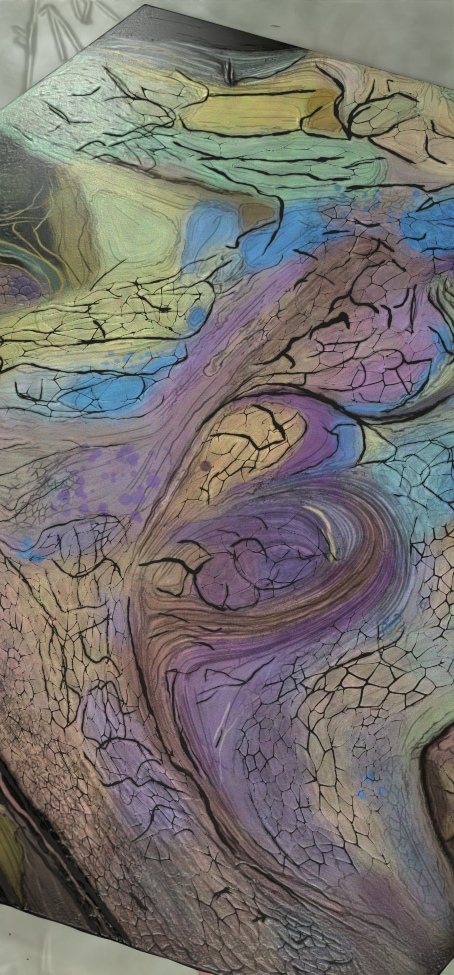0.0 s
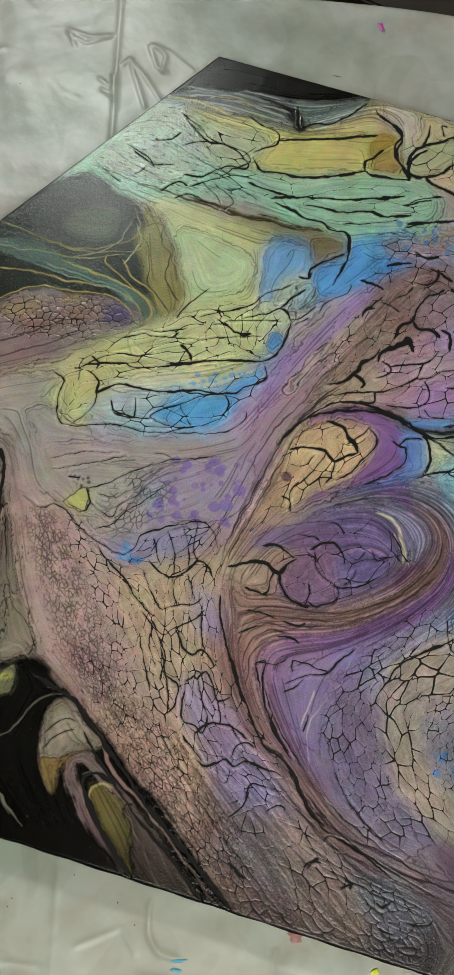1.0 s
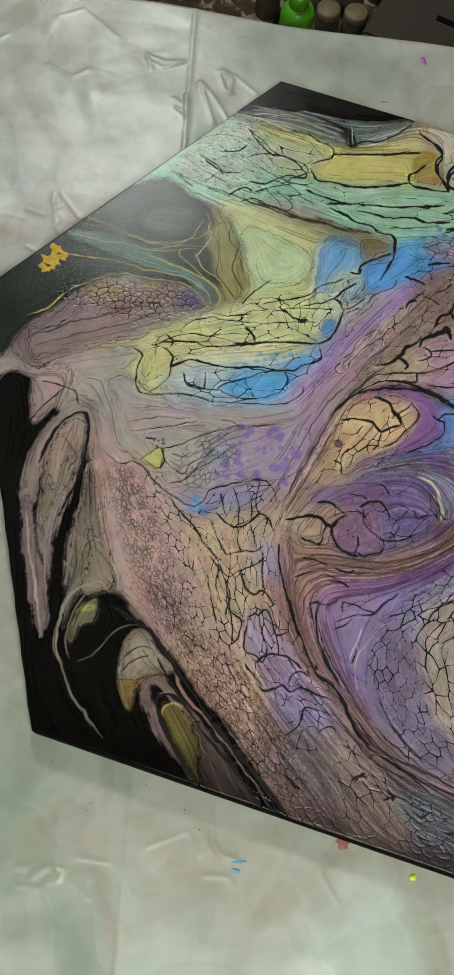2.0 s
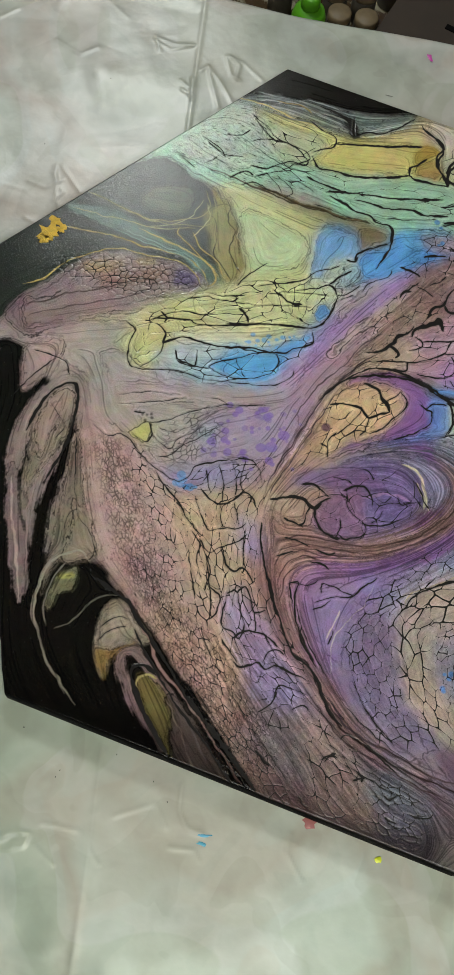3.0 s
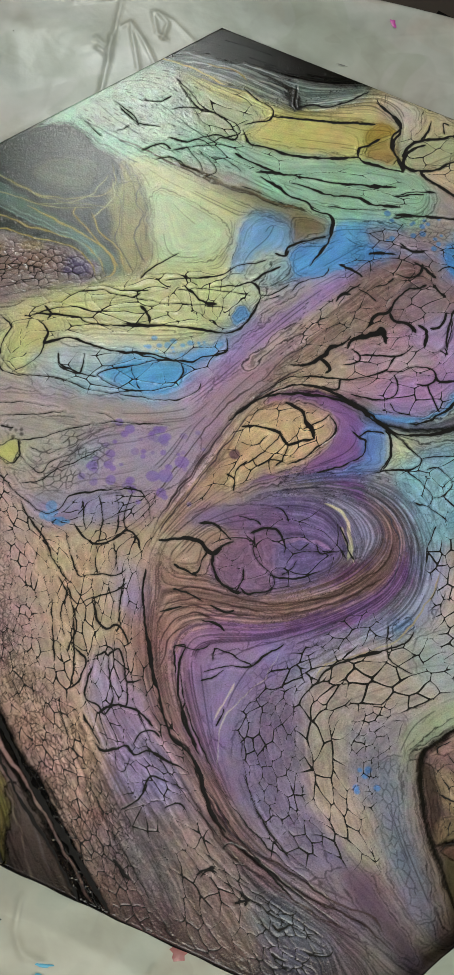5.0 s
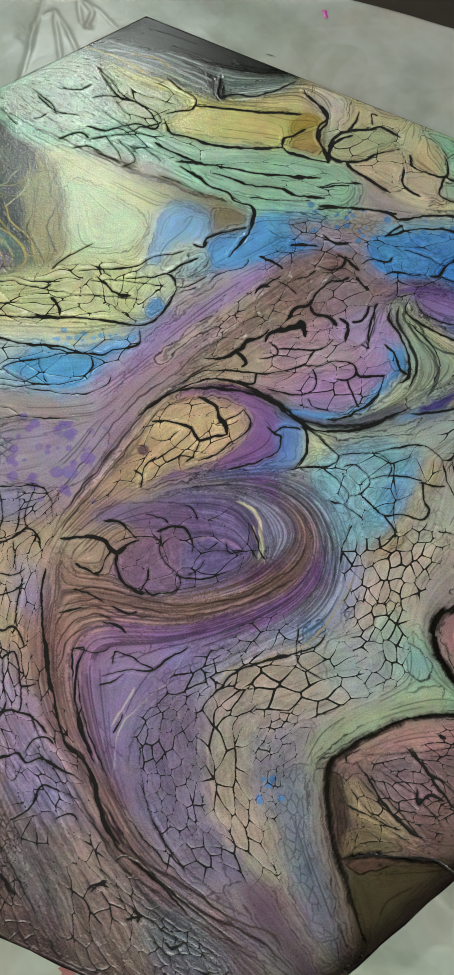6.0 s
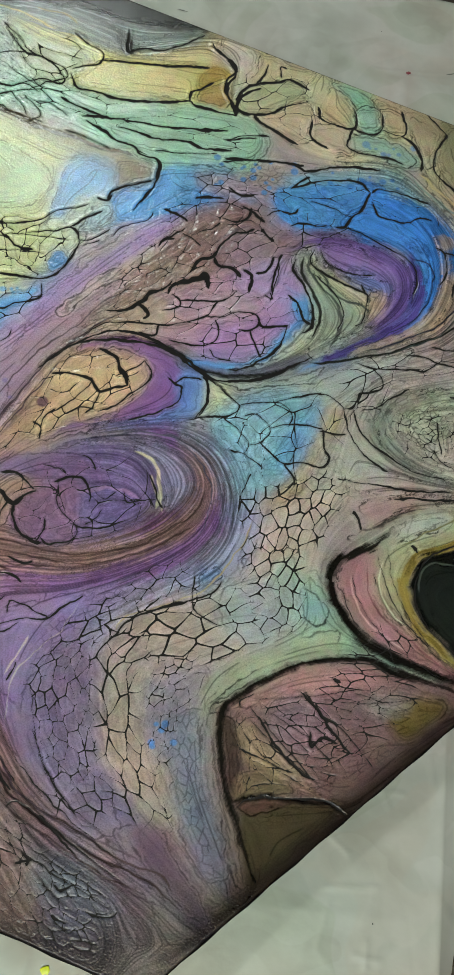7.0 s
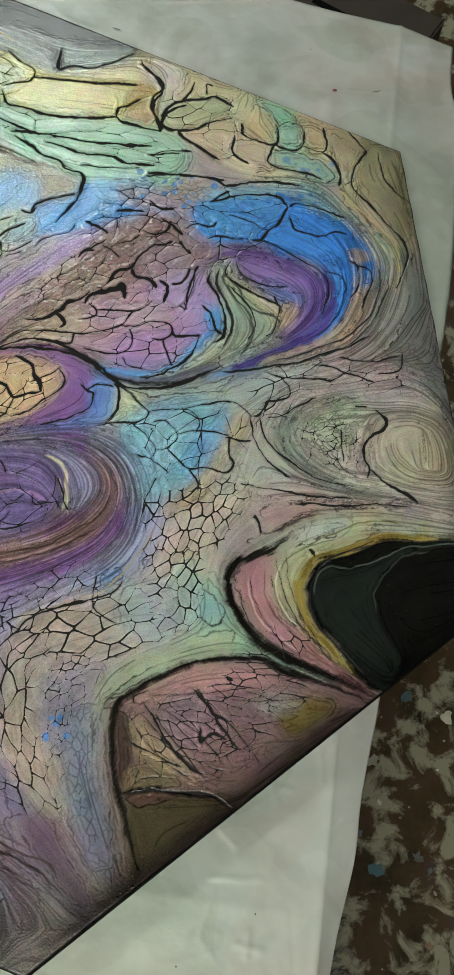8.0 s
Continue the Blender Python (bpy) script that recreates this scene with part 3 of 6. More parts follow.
band("#967470", 22, 7, -87, -110, -85, -156, -74, -200, -52, -242, -20, -278, 6, -305, 37, -330, 83, -351)
# lavender-grey plain
fill("#87809a", 14, -3, -198, 32, -158, 95, -121, 112, -216, 53, -317, 22, -302, 2, -262)
fill("#8f93ad", 12, 28, -191, 76, -153, 112, -115, 129, -71, 147, -89, 140, -136, 100, -152, 61, -172)
fill("#7fabc2", 10, 95, -11, 122, 10, 161, 22, 179, -3, 173, -32, 153, -62, 129, -71, 115, -41)
fill("#6aa5d0", 8, 147, -25, 170, -10, 170, -43, 152, -54)
fill("#5f92c6", 6, 103, -141, 113, -132, 121, -139, 109, -150)
fill("#4486c6", 3, 134, -124, 142, -123, 143, -133, 136, -132)
fill("#b5a497", 12, 46, -212, 55, -187, 88, -166, 130, -137, 151, -83, 180, -42, 206, -54, 191, -87, 182, -130, 177, -165, 131, -195, 85, -220)
fill("#9aaaa0", 8, 124, -153, 149, -134, 170, -116, 181, -159, 155, -173)
fill("#b9a06a", 5, 157, -61, 185, -8, 192, -1, 184, -41, 164, -71)
fill("#b59d88", 10, 44, -222, 73, -208, 76, -249, 97, -285, 125, -320, 159, -364, 132, -355, 88, -308, 56, -278)
fill("#675c7c", 10, 47, -279, 79, -305, 117, -345, 146, -385, 113, -370, 68, -336)
fill("#7d89a4", 8, 87, -234, 107, -231, 122, -278, 137, -314, 161, -352, 144, -354, 115, -309, 96, -268)
fill("#6f5a66", 8, 34, -331, 69, -346, 104, -371, 99, -394, 56, -377, 24, -352)
fill("#93b195", 6, 182, -130, 199, -144, 220, -168, 254, -182, 312, -202, 270, -196, 217, -184, 156, -208, 129, -227, 121, -240, 118, -236, 154, -197, 180, -169)
fill("#7fa8a8", 6, 178, -140, 194, -152, 192, -167, 179, -160)
# brown fan south-east
fill("#765e5c", 5, 123, -242, 138, -223, 177, -196, 222, -184, 269, -192, 317, -208, 226, -293, 158, -360, 138, -305)
fill("#a3877a", 4, 121, -247, 129, -237, 135, -263, 146, -300, 162, -343, 153, -345, 135, -297)
fill("#ad7f7b", 5, 138, -227, 177, -198, 223, -190, 260, -195, 234, -208, 189, -216, 148, -229)
fill("#9f8468", 8, 143, -244, 167, -250, 202, -280, 189, -277, 152, -269)
fill("#856a72", 8, 163, -228, 194, -219, 211, -243, 186, -256)
fill("#4f4430", 10, 152, -299, 190, -288, 226, -289, 195, -323, 164, -355)
fill("#6d5d30", 11, 247, -218, 271, -208, 290, -214, 265, -240, 251, -231)
fill("#4a3a33", 4, 131, -241, 141, -244, 151, -278, 147, -294, 136, -267)
fill("#8a8680", 9, 230, -211, 255, -206, 262, -218, 241, -226)
fill("#7d6a50", 6, 150, -278, 170, -273, 190, -282, 168, -288, 149, -293)
fill("#5a4038", 4, 150, -296, 169, -290, 191, -289, 178, -296, 160, -302)
band("#14100d", 3.5, 1.2, 147, -295, 164, -289, 186, -289, 206, -288, 226, -293)
band("#382c25", 14, 12, 317, -205, 275, -245, 234, -285, 195, -323, 158, -359, 118, -396)
# eye east
fill("#a98f86", 8, 220, -88, 242, -64, 305, -49, 375, -59, 376, -75, 287, -78, 236, -96)
fill("#9f7073", 4, 207, -121, 221, -101, 231, -105, 234, -122, 241, -145, 272, -170, 315, -196, 308, -202, 273, -187, 240, -173, 217, -152, 205, -134)
fill("#a39f7a", 4, 219, -101, 240, -75, 265, -65, 304, -55, 333, -55, 375, -60, 376, -67, 339, -74, 315, -77, 298, -87, 281, -97, 265, -102, 256, -118, 256, -131, 266, -154, 286, -173, 319, -195, 307, -191, 271, -169, 244, -148, 234, -128, 234, -106)
fill("#aab2a6", 5, 223, -97, 240, -77, 266, -70, 287, -68, 280, -78, 249, -90, 231, -102)
fill("#95a0a2", 5, 302, -70, 326, -65, 341, -68, 317, -74)
band("#8a7432", 7, 3, 373, -66, 339, -72, 315, -76, 296, -86, 279, -96, 263, -101, 254, -118, 254, -133, 264, -156, 286, -175, 318, -196)
fill("#12120f", 2.5, 376, -68, 339, -75, 315, -78, 298, -88, 281, -98, 266, -103, 258, -118, 257, -131, 267, -153, 288, -171, 322, -196, 379, -149, 435, -76)
fill("#1e211d", 5, 262, -129, 264, -117, 272, -109, 291, -107, 308, -99, 333, -83, 361, -74, 337, -85, 319, -102, 311, -117, 314, -134, 322, -150, 334, -172, 324, -195, 301, -179, 279, -161, 266, -143)
band("#4d514a", 1.2, 1, 290, -107, 308, -99, 333, -83, 361, -74, 376, -72)
band("#454942", 1.2, 1, 263, -132, 264, -117, 272, -109, 291, -107)
band("#3a3d38", 1.2, 1, 352, -81, 335, -88, 320, -103, 312, -118, 314, -135)
band("#c5c0a0", 1.2, 1, 237, -109, 236, -124, 242, -143, 257, -158)
band("#6f6a40", 1.4, 1, 249, -94, 273, -81, 301, -66, 331, -65)
band("#b98f8c", 1.4, 1, 215, -125, 218, -142, 233, -161, 259, -177)
band("#7a4f52", 1.4, 1, 226, -115, 229, -135, 245, -157, 278, -180, 307, -196)
fill("#a0a08a", 4, 211, -95, 234, -81, 257, -69, 245, -90, 227, -103)
band("#1a1713", 7, 2, 317, -200, 279, -190, 240, -178, 212, -159, 200, -139, 204, -119, 222, -103, 243, -79)
band("#1a1713", 5, 1.5, 312, -205, 260, -193, 222, -184, 177, -196, 144, -219, 131, -237, 132, -263, 146, -300, 166, -343)
band("#2a2a26", 4, 2, 220, -88, 247, -69, 286, -56, 325, -50, 375, -57)
# pinkish south of blue lobe
fill("#a3988f", 8, 197, 22, 234, 58, 275, 64, 360, 55, 378, -59, 305, -54, 246, -59, 206, -56)
fill("#a3908a", 6, 216, -57, 285, -49, 375, -54, 355, -49, 284, -41, 224, -40)
fill("#ada492", 7, 225, -4, 241, 18, 278, 35, 350, 40, 366, 21, 371, -28, 324, -30, 284, -37, 247, -23)
fill("#a99a90", 6, 249, 8, 279, 24, 295, 16, 287, -19, 262, -20)
fill("#b0a183", 8, 310, 18, 361, 26, 371, -22, 328, -24)
fill("#a4908c", 6, 234, 58, 274, 79, 313, 119, 339, 136, 336, 98, 295, 74, 266, 51)
fill("#a0a49c", 6, 171, 24, 203, 53, 253, 73, 225, 44, 197, 17)
band("#5f635f", 5, 3, 227, 27, 225, -1, 243, -23, 284, -39, 334, -42)
band("#70736d", 4, 2, 237, 29, 232, 0, 253, -25, 294, -40)
# blue lobe north-east
fill("#4384ca", 7, 124, 209, 171, 234, 226, 244, 262, 213, 275, 163, 267, 124, 242, 83, 193, 54, 158, 39, 211, 78, 244, 120, 245, 158, 211, 178, 167, 177, 139, 178)
fill("#2f7ad0", 6, 191, 207, 228, 221, 264, 194, 262, 154, 248, 184, 209, 191)
fill("#79a3bb", 6, 127, 226, 181, 240, 226, 248, 227, 237, 172, 221)
fill("#6a4f95", 5, 165, 167, 200, 171, 235, 156, 251, 127, 235, 100, 210, 89, 238, 125, 219, 153, 181, 153)
fill("#7e6aa4", 4, 165, 150, 179, 163, 214, 146, 205, 132, 178, 134)
band("#4d3f86", 10, 3, 245, 164, 256, 128, 241, 95, 212, 72, 178, 51)
fill("#5577c2", 4, 204, 135, 223, 138, 228, 117, 212, 114)
fill("#c29f6c", 4, 262, 184, 282, 177, 286, 146, 280, 107, 265, 91, 267, 124, 272, 156)
fill("#c5a372", 4, 207, 114, 224, 126, 228, 111, 217, 94, 209, 98)
band("#c29f6c", 7, 2, 165, 147, 183, 131, 212, 117)
band("#b59a76", 8, 2, 262, 92, 232, 78, 202, 61)
fill("#929b8c", 5, 154, 142, 160, 163, 169, 151, 190, 123, 208, 101, 205, 80, 182, 58, 168, 53, 168, 89)
fill("#a9b39c", 4, 161, 106, 171, 114, 181, 85, 173, 65)
band("#4a4f49", 2.5, 1, 159, 149, 168, 126, 187, 104, 191, 86, 184, 64)
band("#4a4f49", 2.5, 1, 167, 144, 183, 116, 208, 107, 213, 102)
band("#2a2a26", 3, 1, 155, 149, 157, 130, 168, 107, 172, 89, 167, 70)
# north-east border strip
fill("#b8a982", 6, 47, 375, 96, 361, 301, 301, 323, 184, 309, 182, 260, 240, 247, 258, 186, 247, 138, 267, 94, 294, 72, 312)
fill("#b9b3a0", 5, 60, 370, 96, 360, 95, 331, 82, 299, 75, 327)
fill("#9cb89a", 5, 78, 306, 124, 329, 143, 322, 106, 293)
fill("#c8b795", 5, 107, 286, 138, 310, 174, 298, 190, 262, 157, 256, 120, 277)
fill("#b9b48d", 4, 154, 350, 170, 338, 162, 307, 147, 308, 142, 325)
fill("#83bfa4", 4, 167, 334, 194, 331, 212, 309, 213, 287, 196, 286, 190, 312)
fill("#c0ab80", 4, 159, 303, 168, 328, 189, 312, 193, 284, 170, 290)
fill("#c3ab82", 4, 206, 324, 230, 316, 235, 292, 218, 290)
fill("#7fa598", 4, 188, 276, 222, 283, 246, 269, 242, 257, 207, 262)
fill("#aaa596", 5, 237, 310, 264, 297, 261, 261, 250, 262)
fill("#837b57", 7, 266, 308, 304, 302, 318, 230, 287, 252, 274, 277)
fill("#a2977a", 6, 267, 255, 287, 252, 314, 196, 297, 199, 272, 229)
fill("#6d6c68", 6, 309, 188, 324, 185, 369, 27, 349, 53, 327, 73, 299, 92, 301, 136)
fill("#8d8780", 5, 285, 139, 310, 169, 318, 132, 305, 93, 275, 64)
band("#b5a273", 5, 2, 251, 252, 267, 228, 291, 198, 310, 175, 310, 163, 296, 141)
band("#94a493", 5, 2, 181, 245, 225, 251, 256, 226, 286, 198, 296, 173, 290, 146)
# north black and west pool
fill("#151512", 5, -375, -24, -370, 39, -341, 40, -309, 3, -317, -35, -317, -95, -304, -174, -294, -174, -250, -172, -210, -199, -181, -246, -77, -374, -308, -312, -332, -229)
fill("#a98f8a", 4, -338, 40, -307, 51, -301, 38, -315, 9, -331, -10, -338, 8)
fill("#b9c0a0", 4, -40, 164, -15, 179, -2, 167, -21, 149)
fill("#8fb0c4", 4, -14, 209, 10, 196, -2, 174, -18, 188)
band("#c0b070", 2, 1, -183, 375, -131, 369, -91, 352, -52, 338)
band("#aab0a8", 3, 1.2, -131, 373, -98, 372, -65, 361, -32, 347)
band("#cfc3a8", 1.6, 0.8, 57, -67, 63, -81, 70, -96)
band("#8d6f98", 3, 1.5, 5, -89, 28, -82, 51, -88)
band("#8a8f88", 1.6, 1, -144, 375, -98, 379, -52, 368, -6, 365, 34, 371)
band("#5a5c58", 1.6, 1, -137, 369, -91, 370, -39, 354, -23, 339)
band("#b9bdb4", 1.6, 1, -13, 342, 14, 357, 40, 367)
fill("#85767a", 20, -84, -269, -41, -281, 21, -337, 62, -371, -1, -382, -52, -359, -89, -305)
fill("#6f6168", 18, 21, -357, 72, -365, 97, -384, 70, -413, 20, -391)

# dark pool veins
band("#9c8c4c", 1.5, 1, -325, 184, -299, 182, -267, 178, -233, 168, -201, 161, -173, 145, -165, 128)
band("#a8964e", 1.8, 1, -243, 191, -226, 184, -219, 181, -206, 174, -189, 165, -168, 153, -157, 136, -165, 124)
band("#a8944a", 1.4, 1, -202, 195, -204, 185, -193, 176, -179, 163, -161, 147, -155, 137)
band("#a8a070", 1.3, 1, -188, 184, -182, 189, -174, 201, -169, 214, -174, 229)
band("#a8944a", 1.3, 1, -188, 188, -180, 174, -170, 166, -156, 155, -150, 137)
band("#98986c", 1.1, 1, -237, 195, -206, 200, -188, 211, -178, 232)
band("#a8944a", 1.3, 1, -349, 106, -332, 113, -316, 131, -294, 147, -264, 162, -232, 158, -200, 152, -179, 140, -171, 127)
band("#6f8a7c", 1.5, 1, -259, 188, -221, 173, -188, 159, -170, 142)
band("#6f8a7c", 1.4, 1, -268, 187, -234, 173, -197, 160, -173, 143)
band("#14140f", 1.1, 1, -169, 214, -163, 207, -162, 184, -162, 165, -149, 149, -144, 135)
band("#14140f", 1.1, 1, -147, 225, -149, 209, -141, 195, -146, 175, -140, 157, -134, 147)
# olive rim
fill("#87814c", 11, -173, 217, -150, 227, -139, 191, -135, 154, -140, 131, -151, 130, -157, 155, -167, 176)
# lens below the pool
fill("#86706e", 6, -345, 88, -317, 100, -296, 123, -287, 142, -262, 148, -231, 153, -206, 151, -182, 141, -172, 132, -183, 121, -213, 108, -235, 94, -282, 77, -340, 60)
fill("#97805e", 5, -292, 136, -277, 144, -259, 147, -251, 137, -272, 128, -287, 128)
fill("#9a8058", 4, -240, 150, -222, 152, -222, 143, -236, 142)
fill("#8a6a60", 4, -274, 126, -235, 135, -204, 136, -215, 127, -264, 116)
fill("#5d4c6c", 6, -198, 139, -182, 141, -172, 131, -185, 123, -199, 123)
band("#4a3a38", 1.8, 1, -344, 81, -311, 100, -275, 112, -240, 124, -209, 128)
band("#544444", 1.8, 1, -343, 72, -302, 87, -261, 100, -214, 116)
# yellow tongue
fill("#bdb97c", 8, -288, 74, -235, 88, -206, 107, -164, 118, -116, 141, -103, 136, -99, 93, -160, 84, -193, 82, -188, 67, -201, 44, -217, 27, -231, 30, -231, 61, -240, 76)
fill("#c0c08c", 10, -176, 115, -110, 143, -59, 144, -43, 102, -111, 91, -166, 86)
fill("#c3bf9c", 8, -189, 70, -141, 81, -61, 89, -78, 72, -139, 61, -184, 57)
fill("#aab6b4", 8, -213, 42, -186, 52, -138, 59, -148, 41, -154, 34, -189, 29)
fill("#97b0bc", 8, -184, 29, -148, 37, -104, 27, -92, 22, -134, 21)
# mint and yellow north
fill("#c0b468", 6, -62, 300, -41, 325, 13, 329, 51, 334, 75, 327, 47, 303, 42, 293, -11, 287, -38, 288, -55, 290)
fill("#a0863c", 7, 44, 324, 61, 337, 78, 330, 63, 317, 47, 306)
fill("#9cc0a4", 8, -65, 288, -38, 286, -11, 283, 42, 289, 96, 283, 104, 253, 44, 250, -9, 252, -49, 260)
fill("#93b89c", 8, 16, 283, 96, 283, 101, 237, 45, 236, -8, 243, -22, 257)
# olive-brown stroke
fill("#84805c", 12, -88, 248, -67, 242, -34, 233, -7, 231, 19, 220, 22, 201, 4, 198, -14, 188, -16, 209, -46, 220, -80, 236)
fill("#75694c", 8, -13, 215, 6, 220, 17, 209, 1, 202, -10, 192)
# blues in the yellow
fill("#6ba0cc", 7, -53, 182, -45, 210, -19, 210, -14, 188, -29, 163, -34, 147, -51, 156)
fill("#4f93d2", 6, -13, 173, -5, 189, 21, 199, 46, 216, 78, 219, 86, 196, 54, 179, 23, 163, -3, 156)
fill("#5a9cd2", 6, 32, 222, 72, 224, 105, 210, 106, 191, 79, 202, 47, 201)
fill("#b4b896", 6, -42, 170, -24, 180, -13, 174, -28, 156, -47, 145)
fill("#8fa8b4", 5, -26, 167, -10, 170, -15, 154, -31, 144)
fill("#4a88c0", 3, -53, 104, -49, 116, -40, 121, -37, 110, -46, 98)
# blue plates
fill("#4f9ed6", 7, -154, 35, -131, 47, -95, 56, -80, 60, -53, 74, -59, 82, -81, 72, -89, 60, -76, 52, -93, 33, -125, 25)
fill("#54a0d4", 5, -128, 46, -89, 57, -85, 47, -96, 34, -126, 27, -141, 31)
# lavender beside the blue and the violet stroke
fill("#a28fb4", 10, -71, 59, -47, 77, -35, 75, -68, 36, -91, 19, -114, 2, -132, 0, -92, 29)
fill("#9a76b0", 8, -47, 73, -25, 105, -1, 134, 29, 164, 48, 163, 24, 134, -11, 93, -40, 57, -57, 41)
fill("#b8a58c", 5, -34, 68, 0, 109, 36, 143, 49, 151, 25, 120, -11, 86, -31, 62)
fill("#9a7e74", 8, -21, 60, 14, 96, 49, 138, 80, 172, 87, 151, 51, 109, 15, 75, -9, 58)
# grey-mauve plain with violet drops
fill("#a3938f", 12, -241, 11, -152, 17, -91, 12, -77, -6, -85, -47, -142, -64, -164, -73, -194, -71, -208, -51, -232, -47, -253, -31, -251, -4)
fill("#a0978f", 10, -220, -13, -161, -5, -148, -16, -179, -53, -201, -59, -212, -45)
fill("#9a8aa0", 12, -148, -16, -77, 0, -63, -24, -84, -56, -125, -58, -155, -56)
fill("#8e84a8", 8, -196, -74, -163, -83, -147, -71, -112, -66, -116, -86, -161, -98, -182, -91)
fill("#9fb0b4", 6, -155, -33, -143, -30, -142, -39, -153, -43)
fill("#c0b85c", 3, -224, -45, -214, -33, -207, -32, -204, -43, -207, -52)
# big plates of the tan field
fill("#b39a82", 14, -166, -102, -103, -93, -97, -129, -106, -178, -126, -198, -147, -184, -158, -144)
fill("#a08ca4", 10, -112, -119, -91, -129, -86, -158, -105, -155)
# violet plates in the tan field
fill("#95809e", 10, -120, -198, -102, -187, -88, -208, -73, -220, -66, -239, -47, -262, -74, -270, -94, -259, -104, -241, -118, -226)
fill("#8c7a9c", 12, -91, -261, -47, -264, -34, -282, -49, -300, -77, -287)
# upper lobe
fill("#7f5590", 6, 5, 41, 42, 41, 70, 28, 86, 10, 74, -5, 39, -20, -2, -37, -42, -57, -80, -93, -65, -66, -26, -33, 21, -19)
fill("#5c7fc0", 6, 70, 25, 86, 23, 91, 4, 81, -14, 57, -19, 33, -23, 68, -6)
fill("#c2a27c", 6, -31, 7, -19, 26, 5, 38, 30, 38, 44, 24, 41, 7, 26, -12, -3, -27, -31, -47, -59, -67, -83, -97, -69, -60, -45, -28)
fill("#b08c74", 8, -83, -97, -69, -60, -48, -30, -33, -20, -38, -40, -59, -65)
# lower lobe
fill("#70608c", 8, -58, -75, -25, -58, 16, -46, 46, -49, 62, -71, 66, -93, 38, -115, 7, -129, -25, -127, -44, -110)
fill("#80607e", 10, -46, -86, -11, -75, 7, -85, 7, -122, -19, -130, -37, -119)
fill("#a88a78", 6, -83, -97, -63, -85, -41, -79, -28, -90, -39, -102, -45, -123, -68, -126, -77, -121)
fill("#7a5c84", 8, -36, -62, -1, -58, 12, -72, -23, -80)
fill("#8b88a4", 6, 34, -42, 64, -42, 89, -62, 89, -84, 72, -92, 62, -71, 52, -54)
band("#c8bfa0", 3, 1, 40, -49, 52, -52, 61, -64, 66, -82, 65, -95)
# brown body under it and its violet rim
fill("#96756a", 6, -83, -115, -60, -125, -30, -132, 4, -135, 44, -125, 78, -107, 98, -79, 89, -62, 102, -66, 103, -97, 79, -125, 40, -142, 6, -149, -29, -148, -51, -163, -57, -184, -63, -213, -75, -174)
fill("#7d5690", 7, -34, -154, 6, -152, 45, -141, 85, -118, 103, -97, 108, -109, 85, -136, 46, -156, 7, -164, -28, -165)
fill("#8a668c", 8, -58, -178, -39, -161, -5, -163, -13, -202, -22, -237, -28, -259, -48, -217)
band("#5a4440", 1.4, 1, -76, -139, -48, -133, -19, -135, 16, -136, 62, -120, 93, -92, 100, -73)
band("#5a4440", 1.3, 1, -76, -151, -58, -143, -30, -141, 17, -143, 68, -124, 99, -97)
band("#4c3a38", 1.4, 1, -74, -166, -69, -153, -52, -148, -29, -150, -6, -148)
band("#4a3836", 1.3, 1, -70, -180, -66, -163, -51, -154, -31, -154)
band("#543e3c", 1.3, 1, -67, -197, -64, -173, -48, -160)
band("#b9a8a8", 1.5, 1, -22, -231, -18, -214, -14, -199)
# flow
flow(-256, -44, -243, -93, -217, -151, -177, -228, -125, -298, -64, -358)
flow(-237, -54, -215, -102, -187, -159, -156, -225, -110, -285, -55, -352)
flow(-226, -53, -196, -99, -165, -156, -139, -223, -100, -273, -45, -346)
flow(-178, -103, -158, -144, -140, -194, -115, -242, -77, -292, -23, -349)
flow(-142, -67, -136, -116, -124, -163, -107, -219, -74, -265, -26, -318)
flow(-79, -133, -72, -174, -53, -224, -31, -260, -6, -295)
# north-east border
fill("#a8ac84", 6, 83, 302, 100, 321, 127, 331, 144, 321, 130, 307, 109, 294, 90, 288)
fill("#bda888", 6, 101, 288, 130, 304, 147, 309, 154, 286, 148, 267, 122, 273)
fill("#8cb49c", 6, 192, 310, 210, 312, 213, 292, 191, 288)
fill("#86a89a", 5, 186, 280, 205, 283, 230, 280, 242, 265, 234, 257, 206, 263, 185, 266)
fill("#b8a284", 5, 214, 313, 231, 312, 235, 292, 215, 292)
fill("#b8a488", 5, 152, 285, 182, 287, 186, 273, 190, 260, 168, 263, 153, 268)
fill("#a89878", 6, 237, 313, 260, 306, 269, 294, 261, 271, 251, 256, 247, 276)
fill("#877f60", 10, 277, 306, 300, 301, 313, 235, 314, 202, 285, 238, 265, 262, 269, 287)
band("#b5a273", 3, 1, 248, 252, 263, 238, 286, 218, 305, 201, 311, 186, 309, 169)
band("#7d8a80", 3, 1, 240, 248, 264, 224, 286, 208, 301, 187, 303, 168)
# brown plates east
fill("#8b6f6a", 10, 53, 175, 83, 193, 115, 191, 123, 167, 88, 149, 67, 133, 52, 150)
fill("#8f7480", 10, 88, 155, 122, 173, 135, 156, 112, 127, 86, 127)
fill("#94828e", 8, 58, 219, 101, 216, 119, 202, 82, 199, 63, 203)
